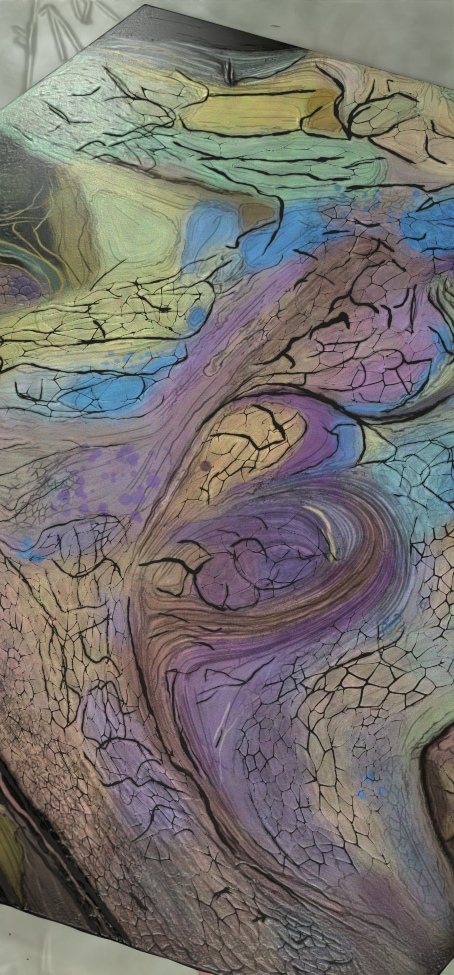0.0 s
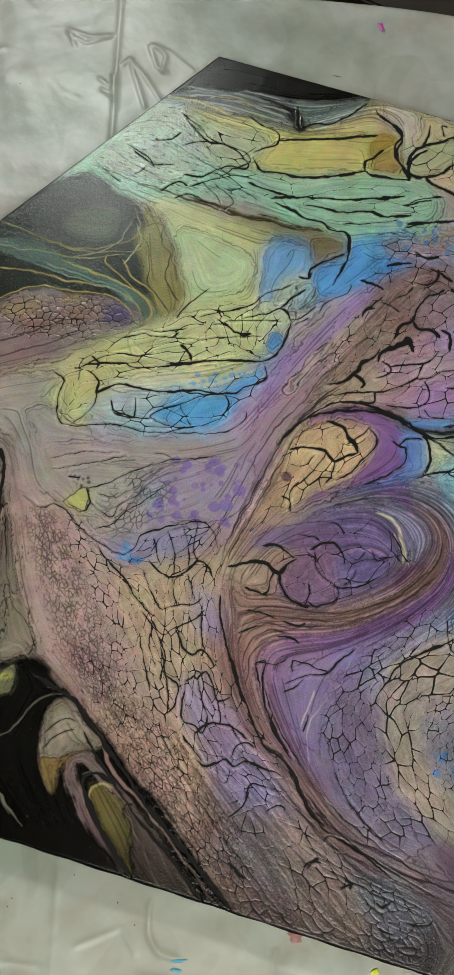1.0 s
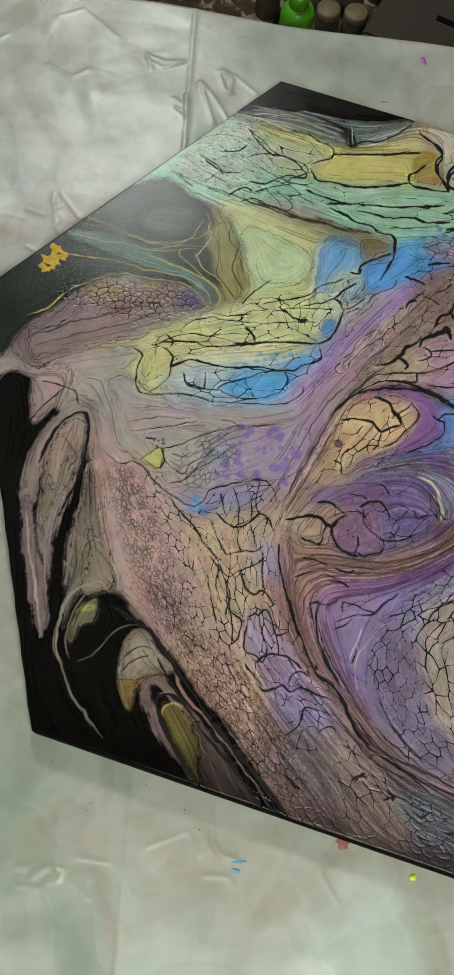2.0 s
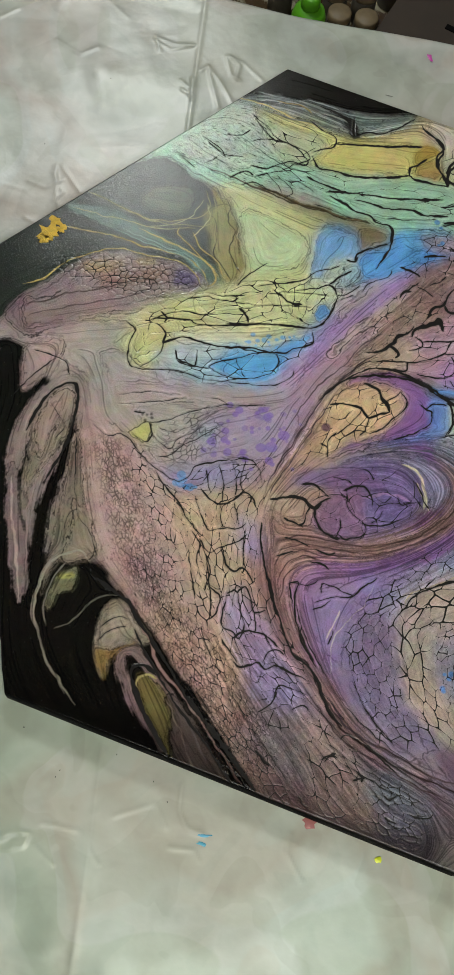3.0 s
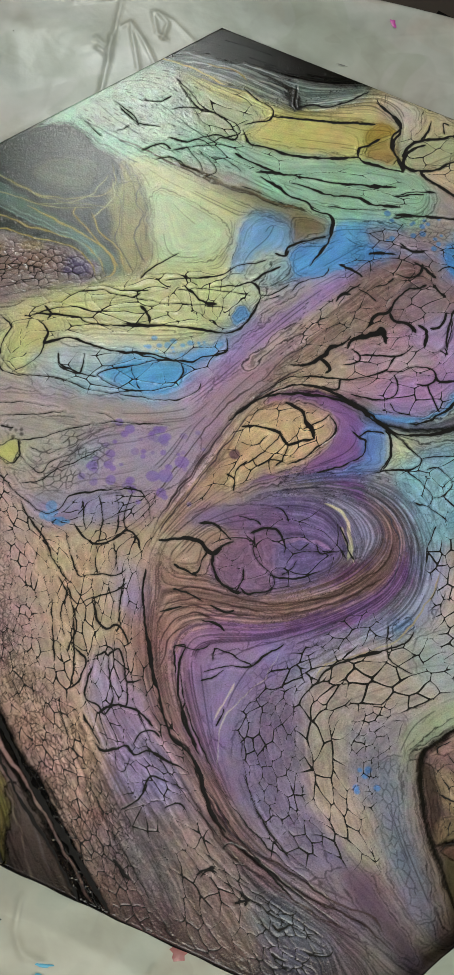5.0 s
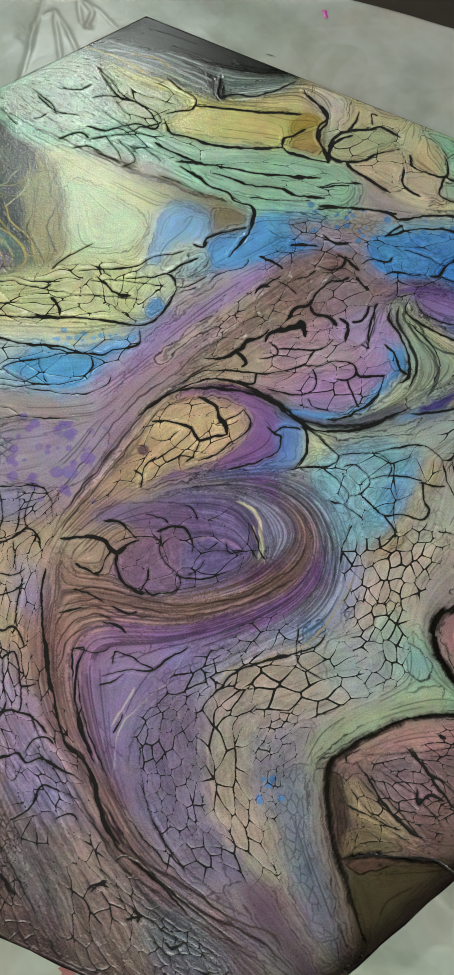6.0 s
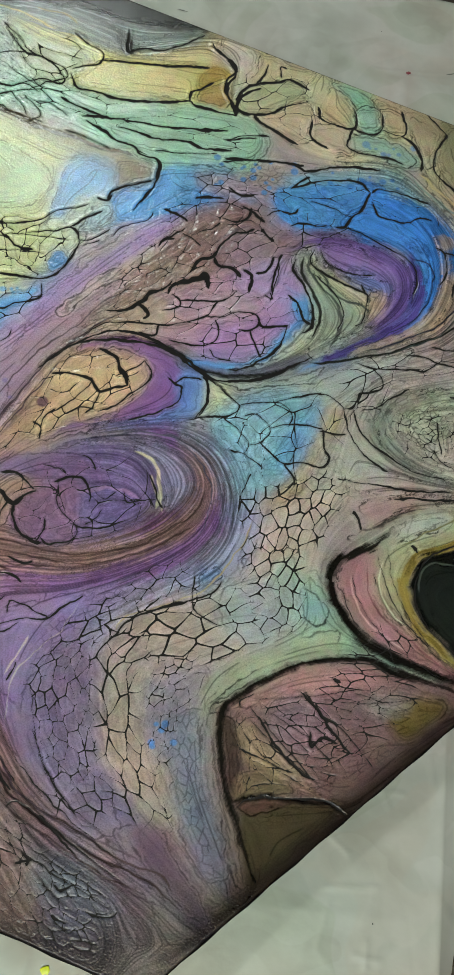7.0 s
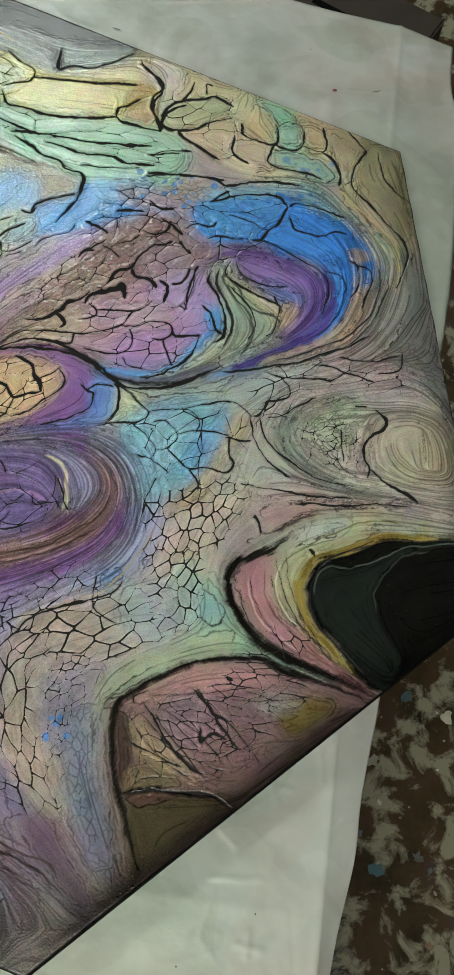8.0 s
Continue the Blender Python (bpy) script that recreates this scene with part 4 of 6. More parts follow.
# magenta plates
fill("#b39a86", 8, -13, 44, 18, 68, 50, 91, 86, 90, 68, 70, 29, 58)
fill("#a98896", 8, 50, 91, 94, 103, 125, 99, 122, 86, 92, 79, 68, 73)
fill("#a078aa", 8, 71, 50, 90, 73, 127, 81, 143, 78, 126, 46, 97, 42)
fill("#a683ae", 8, 125, 102, 147, 111, 154, 97, 138, 80, 125, 81)
fill("#4f90cc", 5, 148, 105, 161, 101, 165, 87, 150, 88)
fill("#4f90cc", 5, 73, 37, 102, 38, 126, 46, 144, 66, 151, 79, 154, 73, 137, 45, 108, 33, 83, 32)
fill("#c2be98", 4, 154, 73, 163, 83, 169, 78, 156, 56, 122, 37, 137, 45)
# blue-green cells
fill("#82a8b8", 12, 122, 1, 174, 19, 181, 3, 174, -25, 153, -60, 133, -52, 125, -26)
fill("#6aa4cc", 9, 154, -22, 175, 8, 180, 14, 175, -19, 161, -48, 142, -48)
fill("#b8a470", 5, 165, -63, 172, -36, 180, -19, 188, 10, 194, 16, 195, -6, 183, -24, 174, -57)
fill("#a3a398", 8, 188, -18, 212, -15, 238, -38, 200, -53, 177, -56)
# blue lobe
fill("#4a88ca", 7, 129, 207, 155, 224, 198, 227, 207, 219, 195, 194, 180, 182, 147, 190)
fill("#3579c8", 7, 209, 222, 242, 221, 276, 200, 288, 166, 269, 120, 259, 106, 262, 156, 250, 180, 222, 188, 206, 199)
fill("#3d7fcc", 6, 185, 189, 210, 209, 233, 193, 261, 162, 245, 166, 218, 169, 197, 175)
fill("#7f9ca4", 5, 148, 235, 197, 245, 224, 243, 258, 219, 242, 221, 209, 229, 171, 230)
fill("#6a4f92", 5, 136, 150, 170, 171, 208, 170, 241, 156, 250, 136, 241, 104, 219, 83, 228, 114, 231, 139, 203, 160, 176, 165)
fill("#8468a4", 5, 166, 157, 192, 166, 225, 151, 236, 137, 233, 115, 221, 95, 227, 126, 210, 139, 184, 141)
fill("#5e74bc", 4, 189, 136, 215, 137, 231, 133, 232, 121, 225, 120, 214, 124)
fill("#c0a272", 4, 211, 107, 214, 121, 224, 124, 226, 114, 216, 97, 209, 90)
fill("#c2a578", 4, 263, 185, 276, 187, 281, 178, 274, 171, 281, 140, 283, 122, 270, 102, 252, 90, 271, 126, 271, 164)
fill("#8e9a88", 5, 146, 145, 156, 156, 165, 145, 185, 126, 211, 108, 209, 90, 184, 72, 159, 68, 171, 85, 164, 111)
fill("#b8b490", 4, 159, 156, 164, 154, 168, 142, 185, 129, 206, 120, 211, 108, 185, 120, 166, 132)
band("#2c3048", 1.2, 1, 246, 160, 262, 156, 266, 132, 254, 106, 230, 84, 191, 61)
band("#2a2c38", 1.4, 1, 287, 179, 294, 154, 290, 123, 270, 96, 240, 80, 206, 63)
band("#3c4440", 1.4, 1, 301, 168, 299, 143, 290, 111, 271, 87, 236, 70)
# grey-pink east
fill("#a89690", 8, 237, 56, 271, 70, 312, 78, 318, 62, 272, 49, 242, 45)
fill("#a3a08c", 8, 234, 16, 283, 40, 303, 31, 299, 8, 295, -19, 276, -27, 246, -10)
fill("#a58a84", 6, 284, 6, 294, 13, 294, -3, 298, -24, 286, -21)
fill("#a89c88", 10, 304, 26, 339, 30, 340, -35, 305, -18, 297, -3)
fill("#6f7870", 6, 225, 4, 232, 16, 253, 35, 293, 48, 253, 30, 235, 5, 246, -15, 277, -35, 247, -31)
fill("#a3807e", 6, 216, -67, 249, -55, 335, -46, 287, -58, 249, -65, 226, -76)
# cells south of the blue
band("#9c8f70", 1.3, 1, 49, -192, 58, -177, 79, -167, 104, -154, 118, -140, 124, -129, 133, -108, 138, -92)
flow(42, -191, 78, -165, 121, -144, 135, -108, 145, -71)
flow(65, -276, 56, -234, 57, -203, 95, -184, 146, -164)
# dark threads between the strokes
band("#4a3c40", 1.3, 1, -89, -92, -72, -51, -47, -2, -20, 42, 15, 75)
band("#4a3c40", 1.2, 1, -86, -97, -66, -57, -40, -8, -25, 21)
band("#54444a", 1.2, 1, -82, -78, -57, -23, -31, 27, -8, 51)
band("#54444a", 1.2, 1, -94, -73, -80, -39, -54, 10, -21, 56, 26, 105)
band("#5a5868", 1.3, 1, 16, -41, 48, -31, 78, -38, 101, -61, 106, -86, 98, -112)
band("#5a5868", 1.2, 1, 58, -30, 88, -39, 111, -65, 115, -95)
band("#5c6068", 1.2, 1, 72, -25, 103, -40, 121, -69, 123, -104)
# pink field
fill("#b0928b", 14, -274, -33, -224, -50, -187, -96, -162, -158, -138, -218, -104, -301, -62, -369, -103, -346, -158, -272, -198, -215, -238, -178, -253, -127)
fill("#b59485", 12, -193, -215, -161, -203, -126, -266, -83, -345, -72, -369, -104, -336, -158, -272)
# west pool
fill("#14120f", 3, -326, -175, -293, -174, -261, -173, -235, -180, -220, -202, -203, -215, -77, -370, -154, -376, -311, -332)
band("#8f7c78", 16, 1, -329, -118, -330, -77, -325, -41, -307, -7, -288, 7, -277, -1, -270, -39)
band("#7f6d6a", 14, 1, -331, -89, -323, -135, -312, -180, -304, -221)
fill("#8a7d68", 5, -318, -77, -314, -35, -299, -6, -286, -3, -280, -21, -284, -52, -296, -76, -307, -106, -310, -141, -316, -118)
fill("#9a8478", 5, -315, -53, -306, -22, -290, -6, -287, -28, -298, -52, -307, -77)
fill("#14120f", 3, -279, -30, -278, -76, -283, -105, -289, -146, -288, -196, -294, -228, -303, -174, -302, -135, -292, -94)
fill("#776b5c", 6, -276, -45, -264, -87, -252, -133, -236, -172, -261, -171, -276, -184, -284, -212, -285, -174, -283, -134, -278, -93)
fill("#8a7b68", 5, -267, -116, -246, -144, -243, -172, -271, -179, -268, -151)
band("#8d8474", 2, 1, -240, -310, -269, -275, -285, -244, -290, -217, -284, -190, -271, -174, -255, -171, -244, -178)
band("#7d7568", 1.6, 1, -251, -300, -272, -270, -288, -239, -292, -218, -286, -190, -274, -173)
band("#6d675c", 2, 1, -277, -244, -281, -223, -277, -201, -267, -180)
band("#a08c84", 2, 1, -305, -223, -315, -175, -324, -135, -329, -101)
band("#8d7a74", 1.6, 1, -302, -196, -309, -152, -307, -112, -295, -85)
fill("#6e6a50", 3, -280, -220, -275, -201, -265, -185, -257, -182, -255, -195, -258, -206, -269, -211, -275, -228)
fill("#9d9650", 2, -270, -192, -260, -189, -259, -194, -269, -196)
band("#57534a", 1.5, 1, -269, -246, -256, -240, -246, -222, -234, -208, -215, -204)
fill("#8f8270", 4, -231, -253, -230, -226, -220, -210, -209, -212, -197, -228, -183, -249, -199, -252, -212, -255, -216, -276, -221, -279, -230, -261)
fill("#85683a", 4, -230, -258, -215, -257, -196, -249, -204, -256, -214, -266, -217, -281, -224, -274)
band("#806a68", 8, 1, -161, -340, -188, -306, -202, -276, -205, -262, -197, -257, -182, -266, -160, -292, -132, -327, -111, -353)
fill("#6f6438", 4, -190, -278, -182, -273, -168, -282, -160, -297, -156, -313, -158, -328, -153, -345, -172, -323, -183, -303)
band("#a0945c", 1.8, 1, -161, -338, -180, -308, -190, -283, -182, -273, -171, -277)
fill("#5d4c46", 5, -162, -292, -146, -302, -114, -341, -98, -363, -139, -352, -156, -333, -156, -313)
band("#7d6a5c", 1.4, 1, -162, -295, -154, -312, -143, -332, -129, -352)
band("#6a5a58", 1.4, 1, -157, -295, -141, -317, -119, -346)
band("#8d6f68", 2.5, 1, -194, -233, -174, -261, -147, -295, -114, -331, -88, -361)
# violet, tan and grey tail to the south corner
fill("#84709a", 12, -37, -186, 22, -165, 57, -155, 26, -191, 1, -221, -3, -252, -28, -234)
fill("#786a84", 14, -6, -231, 28, -204, 48, -245, 50, -286, 72, -323, 39, -327, 4, -288)
fill("#9f9084", 10, 44, -193, 80, -161, 119, -146, 157, -164, 133, -190, 86, -210, 77, -241, 87, -281, 109, -319, 87, -313, 69, -276, 49, -236)
fill("#9aa0a0", 10, 120, -151, 155, -137, 171, -167, 141, -185)
fill("#867e89", 10, 79, -220, 117, -206, 122, -248, 116, -278, 92, -256)
fill("#777b8b", 10, 92, -252, 120, -236, 126, -289, 148, -333, 133, -347, 107, -303)
fill("#959a7c", 7, 115, -228, 130, -204, 168, -181, 203, -167, 204, -181, 160, -195, 131, -217, 119, -244, 121, -277)
fill("#85747c", 12, 68, -324, 101, -320, 134, -354, 123, -370, 88, -348)
fill("#645162", 10, 87, -313, 106, -327, 134, -361, 136, -376, 109, -357, 81, -330)
fill("#7b7a86", 12, 15, -349, 49, -338, 77, -361, 73, -383, 37, -388)
fill("#9c837e", 14, -41, -298, -4, -313, 14, -346, 29, -388, -24, -380)
band("#3a2c2c", 2.2, 1, -52, -243, -37, -254, -24, -275, -11, -298, 9, -315, 31, -328, 58, -340, 92, -351, 123, -370)
band("#4a3a3a", 1.6, 1, -36, -256, -13, -290, 12, -311, 39, -323, 70, -339, 100, -347, 113, -356)
band("#4a3a3a", 1.6, 1, -42, -269, -15, -302, 5, -320, 28, -332, 59, -348, 89, -359)
band("#564650", 1.4, 1, -20, -275, 2, -304, 30, -321, 61, -332, 91, -340)
band("#564650", 1.4, 1, 15, -326, 42, -342, 77, -357, 107, -368)
band("#a89aa0", 0.9, 1, 21, -174, 11, -191, -2, -204, -14, -223, -17, -245, -14, -262)
flow(-36, -191, -11, -253, 23, -302, 73, -331, 127, -366)
flow(28, -204, 42, -267, 79, -314, 125, -355)
flow(-42, -290, -9, -333, 32, -381)
band("#54482f", 3.6, 1, -132, 262, -101, 250, -67, 240, -34, 231, -1, 227)
band("#3a3020", 1.5, 1, -118, 256, -87, 245, -54, 234, -20, 225)
# streaks in the mint
band("#3a3020", 1.6, 1, -160, 268, -128, 258, -96, 245, -64, 239, -39, 229)
band("#4a4030", 1.4, 1, -179, 275, -147, 265, -115, 252)
band("#4f6256", 1.3, 1, -218, 295, -179, 275, -147, 261)
band("#4f6256", 1.2, 1, -224, 288, -178, 260, -153, 250)
band("#4f6256", 1.2, 1, -149, 321, -103, 293, -64, 280)
band("#4f6256", 1.2, 1, -200, 308, -160, 283, -122, 266)
# swirls in the dark pool
fill("#4c5240", 6, -243, 226, -219, 246, -190, 241, -191, 217, -220, 209)
band("#8c8250", 1.1, 1, -303, 232, -270, 216, -226, 203, -183, 209, -170, 225, -178, 245)
band("#8a8450", 1, 1, -264, 212, -220, 200, -176, 198, -163, 217, -168, 238)
band("#9a9460", 1, 1, -313, 207, -276, 201, -226, 194, -182, 193)
# grey wisps by the black corner
band("#8a8f8c", 2, 1, -131, 385, -104, 378, -65, 376, -25, 366, 14, 368)
band("#9a9c90", 2, 1, -117, 366, -91, 375, -71, 364, -52, 361, -25, 354)
band("#74766e", 2, 1, -123, 358, -91, 351, -58, 347, -32, 339)
band("#2a2824", 2.4, 1, -65, 372, -38, 362, -22, 349, -22, 335)
band("#a8945a", 2, 1, -111, 374, -98, 372, -84, 371, -71, 360)

cells(7, 1.8, 0.6, 0.6, -16, 46, 9, 99, 59, 163, 111, 200, 108, 137, 32, 67, 2, 40)
cells(7, 1.2, 0.6, 0.5, -17, -66, 29, -56, 57, -76, 56, -99, 16, -115, -13, -125, -41, -108)
cells(7, 2.4, 0.6, 0.6, -217, -171, -144, -218, -89, -290, -21, -382, -83, -370, -147, -292, -204, -204)
cells(7, 2.4, 0.6, 0.55, -84, -264, -20, -304, 72, -361, 70, -404, -1, -387, -52, -359)
cells(7, 2.4, 0.6, 0.3, -225, 288, -137, 369, -97, 309, -39, 266, -65, 251, -128, 262, -179, 260)
cells(7, 1.6, 0.6, 0.5, -3, -208, 26, -169, 83, -133, 90, -216, 54, -312, 17, -292)
cells(7, 1.5, 0.6, 0.6, 51, 216, 104, 233, 184, 220, 200, 176, 127, 150, 65, 133, 33, 103)
cells(7, 1.6, 0.6, 0.5, 93, 0, 126, 17, 172, 18, 195, -6, 196, -50, 158, -66, 120, -72)
cells(7, 2.2, 0.6, 0.55, 137, -236, 215, -206, 280, -202, 240, -257, 183, -299, 152, -299)
cells(7, 1.8, 0.6, 0.5, 85, -225, 109, -231, 129, -290, 160, -348, 139, -350, 108, -297)
cells(7, 2.0, 0.6, 0.45, 206, 30, 275, 70, 341, 111, 349, 53, 298, 45, 225, -1)
# cells: size stretch width strength
cells(10, 2.2, 0.6, 0.55, -206, -171, -144, -213, -94, -275, -41, -373, -83, -370, -147, -287)
cells(13, 1.6, 0.8, 0.7, -106, -233, -63, -248, -20, -283, -20, -324, -62, -315, -89, -275)
cells(10, 2.0, 0.6, 0.6, -52, -274, 1, -323, 62, -361, 65, -399, -1, -382, -41, -339)
cells(14, 1.6, 0.9, 0.9, 8, -208, 43, -163, 94, -133, 112, -216, 64, -311, 22, -302)
cells(10, 1.4, 0.7, 0.6, -320, 140, -236, 151, -180, 139, -173, 122, -233, 110, -288, 114)
cells(14, 1.5, 0.9, 0.75, 7, 98, 58, 171, 102, 205, 164, 203, 194, 175, 144, 147, 99, 120, 42, 86)
cells(9, 1.3, 0.6, 0.5, 239, 12, 278, 30, 295, 10, 288, -24, 258, -24)
cells(18, 2.4, 0.8, 0.7, 151, -234, 216, -211, 270, -198, 239, -248, 198, -280, 157, -273)
cells(5, 1.8, .62, .7, -256, -57, -231, -57, -200, -106, -169, -169, -150, -224, -169, -227, -205, -173, -236, -117)
cells(5, 2.6, .6, .8, -215, -163, -153, -202, -101, -268, -57, -332, -91, -356, -148, -285, -197, -207)
cells(7, 1.5, .6, .8, -182, -27, -148, -13, -134, -34, -159, -66, -191, -67)
cells(9, 1.3, .6, .6, -12, -69, 35, -62, 60, -78, 38, -112, 9, -116, -10, -100)
cells(8, 1.3, .7, .8, -275, 129, -231, 147, -198, 141, -203, 129, -258, 117)
cells(6, 2, .6, .7, 244, 12, 273, 30, 285, 1, 276, -22, 251, -9)
cells(18, 1.5, .95, 1, 43, -172, 91, -157, 126, -148, 154, -154, 161, -176, 132, -194, 85, -213, 64, -215, 43, -195)
cells(12, 1.4, .85, 1, 135, -108, 157, -100, 178, -117, 180, -165, 156, -172, 139, -146)
cells(13, 1.4, .9, 1, 130, -68, 180, -45, 205, -53, 194, -90, 177, -107, 139, -107)
cells(8, 1.3, .7, .9, 70, -224, 93, -207, 107, -210, 90, -243, 99, -276, 82, -274)
cells(13, 2.2, .7, .9, -170, -113, -108, -111, -107, -168, -122, -218, -155, -213, -167, -170)
cells(9, 1.8, .65, .9, -223, -56, -188, -90, -163, -147, -155, -213, -177, -192, -197, -137)
cells(7, 2.2, .55, .8, -252, -57, -222, -74, -184, -170, -160, -224, -187, -214, -223, -160)
cells(11, 1.6, .65, .85, -4, -222, 36, -195, 51, -236, 53, -282, 21, -290, 3, -259)
cells(16, 2.2, .75, .95, 37, -203, 70, -190, 77, -241, 87, -277, 108, -311, 74, -311, 53, -278)
cells(9, 1.4, .6, .9, 78, -215, 111, -198, 98, -230, 98, -264, 84, -257)
cells(14, 2.4, .6, .7, -41, -298, -4, -313, 23, -348, 16, -383, -25, -373)
cells(20, 1.8, .62, .5, -30, 14, 5, 36, 36, 37, 42, 10, 9, -21, -37, -50, -65, -66, -45, -28)
cells(22, 1.6, .62, .5, -46, -86, -12, -62, 34, -50, 59, -72, 60, -97, 15, -124, -25, -126)
cells(20, 2.2, .62, .5, -233, 78, -188, 110, -110, 140, -53, 145, -43, 102, -111, 89, -188, 63, -214, 32, -230, 33)
cells(24, 1.6, .62, .5, -207, 23, -157, 57, -54, 86, -69, 42, -104, 24, -152, 20)
cells(16, 1.6, .62, .6, 3, 74, 37, 136, 80, 187, 105, 199, 108, 103, 77, 84, 29, 56)
cells(24, 2.4, .62, .5, -120, 314, -69, 347, -52, 292, 16, 279, 96, 283, 97, 248, -9, 251, -96, 269)
cells(13, 2.6, .62, .55, -168, -90, -95, -61, -90, -135, -69, -203, -18, -280, -49, -300, -96, -262, -123, -221, -156, -155)
cells(22, 1.5, .62, .6, 18, 66, 64, 96, 140, 107, 157, 92, 136, 48, 97, 39, 61, 51)
cells(18, 1.5, .62, .6, 33, 166, 73, 225, 129, 213, 148, 183, 132, 130, 88, 112, 52, 112)
cells(26, 1.5, .62, .6, 98, -3, 126, 7, 184, 20, 202, -10, 180, -45, 134, -62, 121, -32)
cells(22, 2.2, .62, .55, 196, 56, 251, 70, 312, 72, 318, 56, 253, 41, 224, 15, 206, 1)
cells(26, 2.2, .62, .5, 127, 226, 197, 244, 264, 208, 244, 192, 185, 189, 147, 190)
cells(12, 2.2, .62, .6, 138, -246, 188, -223, 224, -169, 265, -164, 233, -222, 202, -269, 161, -290)
cells(22, 1.6, .62, .5, 78, 323, 144, 342, 159, 301, 151, 264, 105, 278)
cells(11, 2, .6, .9, -199, -75, -168, -108, -151, -166, -123, -221, -146, -218, -172, -169, -199, -112)
# grooves
# yellow tongue
crack(2, -242, 77, -232, 68, -236, 56, -236, 39, -231, 27, -213, 25)
crack(3, -224, 79, -212, 84, -191, 86, -179, 86, -169, 82, -141, 84, -98, 91)
crack(4, -130, 106, -123, 100, -120, 90)
crack(3.5, -211, 78, -201, 68, -203, 58, -191, 63, -182, 66, -157, 61, -138, 60, -114, 62, -95, 59)
crack(2, -189, 46, -185, 38, -169, 35, -168, 52)
crack(2.2, -209, 92, -202, 86, -204, 80)
crack(1.6, -220, 69, -218, 78, -210, 86, -195, 93, -180, 96, -167, 93, -155, 97)
crack(2.4, -182, 111, -163, 115, -144, 113, -137, 113, -132, 118)
crack(1.6, -223, 27, -212, 36, -204, 47, -203, 58)
crack(1.5, -124, 123, -145, 118, -164, 120)
crack(1.8, -134, 132, -128, 142, -117, 153, -105, 163)
crack(2.6, -189, 51, -185, 40, -167, 35, -154, 34)
# mint and yellow north
crack(4, -41, 325, -14, 327, 13, 328, 40, 332, 54, 334)
crack(4.5, -66, 304, -58, 290, -38, 288, -24, 284, 2, 285, 29, 290, 42, 293, 49, 288, 83, 284)
crack(4.5, 42, 293, 42, 303, 52, 310, 60, 318)
crack(2.5, -130, 346, -122, 334, -108, 320, -97, 319)
crack(2, -134, 316, -118, 321, -99, 320)
crack(2.5, -97, 319, -87, 315, -73, 309, -69, 299, -85, 291, -94, 284, -116, 274, -126, 270)
crack(3, -66, 310, -53, 317, -44, 320, -41, 331, -48, 338, -59, 342, -70, 352)
crack(3.4, -23, 364, -20, 339, -8, 345, 12, 346, 39, 365, 45, 371)
crack(4, 53, 359, 67, 349, 78, 330, 72, 316, 76, 300, 83, 284)
crack(4.4, 83, 284, 84, 302, 90, 311, 102, 319)
crack(5, -49, 260, -23, 262, 4, 262, 30, 261, 77, 266)
crack(4, -70, 277, -57, 271, -36, 264, -23, 262)
crack(4.4, -16, 254, 4, 251, 18, 247, 44, 249, 58, 244, 84, 246)
crack(4.4, -45, 255, -28, 248, -18, 240, -1, 236, 6, 229, 23, 223, 24, 205, 21, 193, 15, 183, 9, 169)
crack(3.4, -14, 177, -11, 187, 14, 200, 20, 202)
crack(3, -23, 177, -14, 177, -12, 182)
crack(3.6, 77, 256, 104, 263)
crack(2.4, 78, 233, 104, 239)
crack(2.4, -103, 274, -92, 265, -85, 255, -94, 245)
crack(2.2, -93, 269, -76, 268, -62, 258)
crack(2.2, -118, 257, -101, 252, -81, 247)
crack(2.4, -8, 239, 2, 233, 12, 229)
crack(1.8, 19, 235, 45, 236, 71, 241)
crack(1.8, -61, 243, -41, 238, -20, 229)
# blues in the yellow
crack(2.6, -112, 134, -91, 140, -78, 143, -66, 148, -54, 158, -35, 166, -29, 170)
crack(3.6, -74, 134, -52, 139, -40, 144, -33, 140, -30, 133)
crack(4.4, -97, 132, -86, 125, -79, 119, -66, 118)
crack(3, -40, 145, -28, 156, -16, 165)
crack(3.8, -141, 86, -98, 91, -74, 92, -55, 92, -43, 99, -37, 110, -32, 122, -30, 133)
crack(3, -95, 59, -80, 60, -71, 66, -53, 74, -53, 87)
crack(2.6, -132, 61, -107, 58, -83, 60)
crack(2, -102, 126, -83, 131, -58, 132, -39, 132)
crack(1.6, -138, 113, -113, 112, -82, 115, -57, 116)
crack(2.4, -30, 133, -20, 136, -8, 148)
crack(2, -26, 128, -14, 136)
# blue plates
crack(2.6, -154, 35, -141, 29, -125, 26, -105, 30, -93, 36, -85, 47, -88, 57)
crack(2.4, -154, 35, -148, 41, -131, 47, -110, 56, -95, 59)
crack(1.6, -128, 48, -124, 38, -118, 29)
crack(1.8, -152, 22, -140, 21, -125, 26)
crack(2, -134, 21, -116, 21, -92, 22, -74, 31, -69, 42)
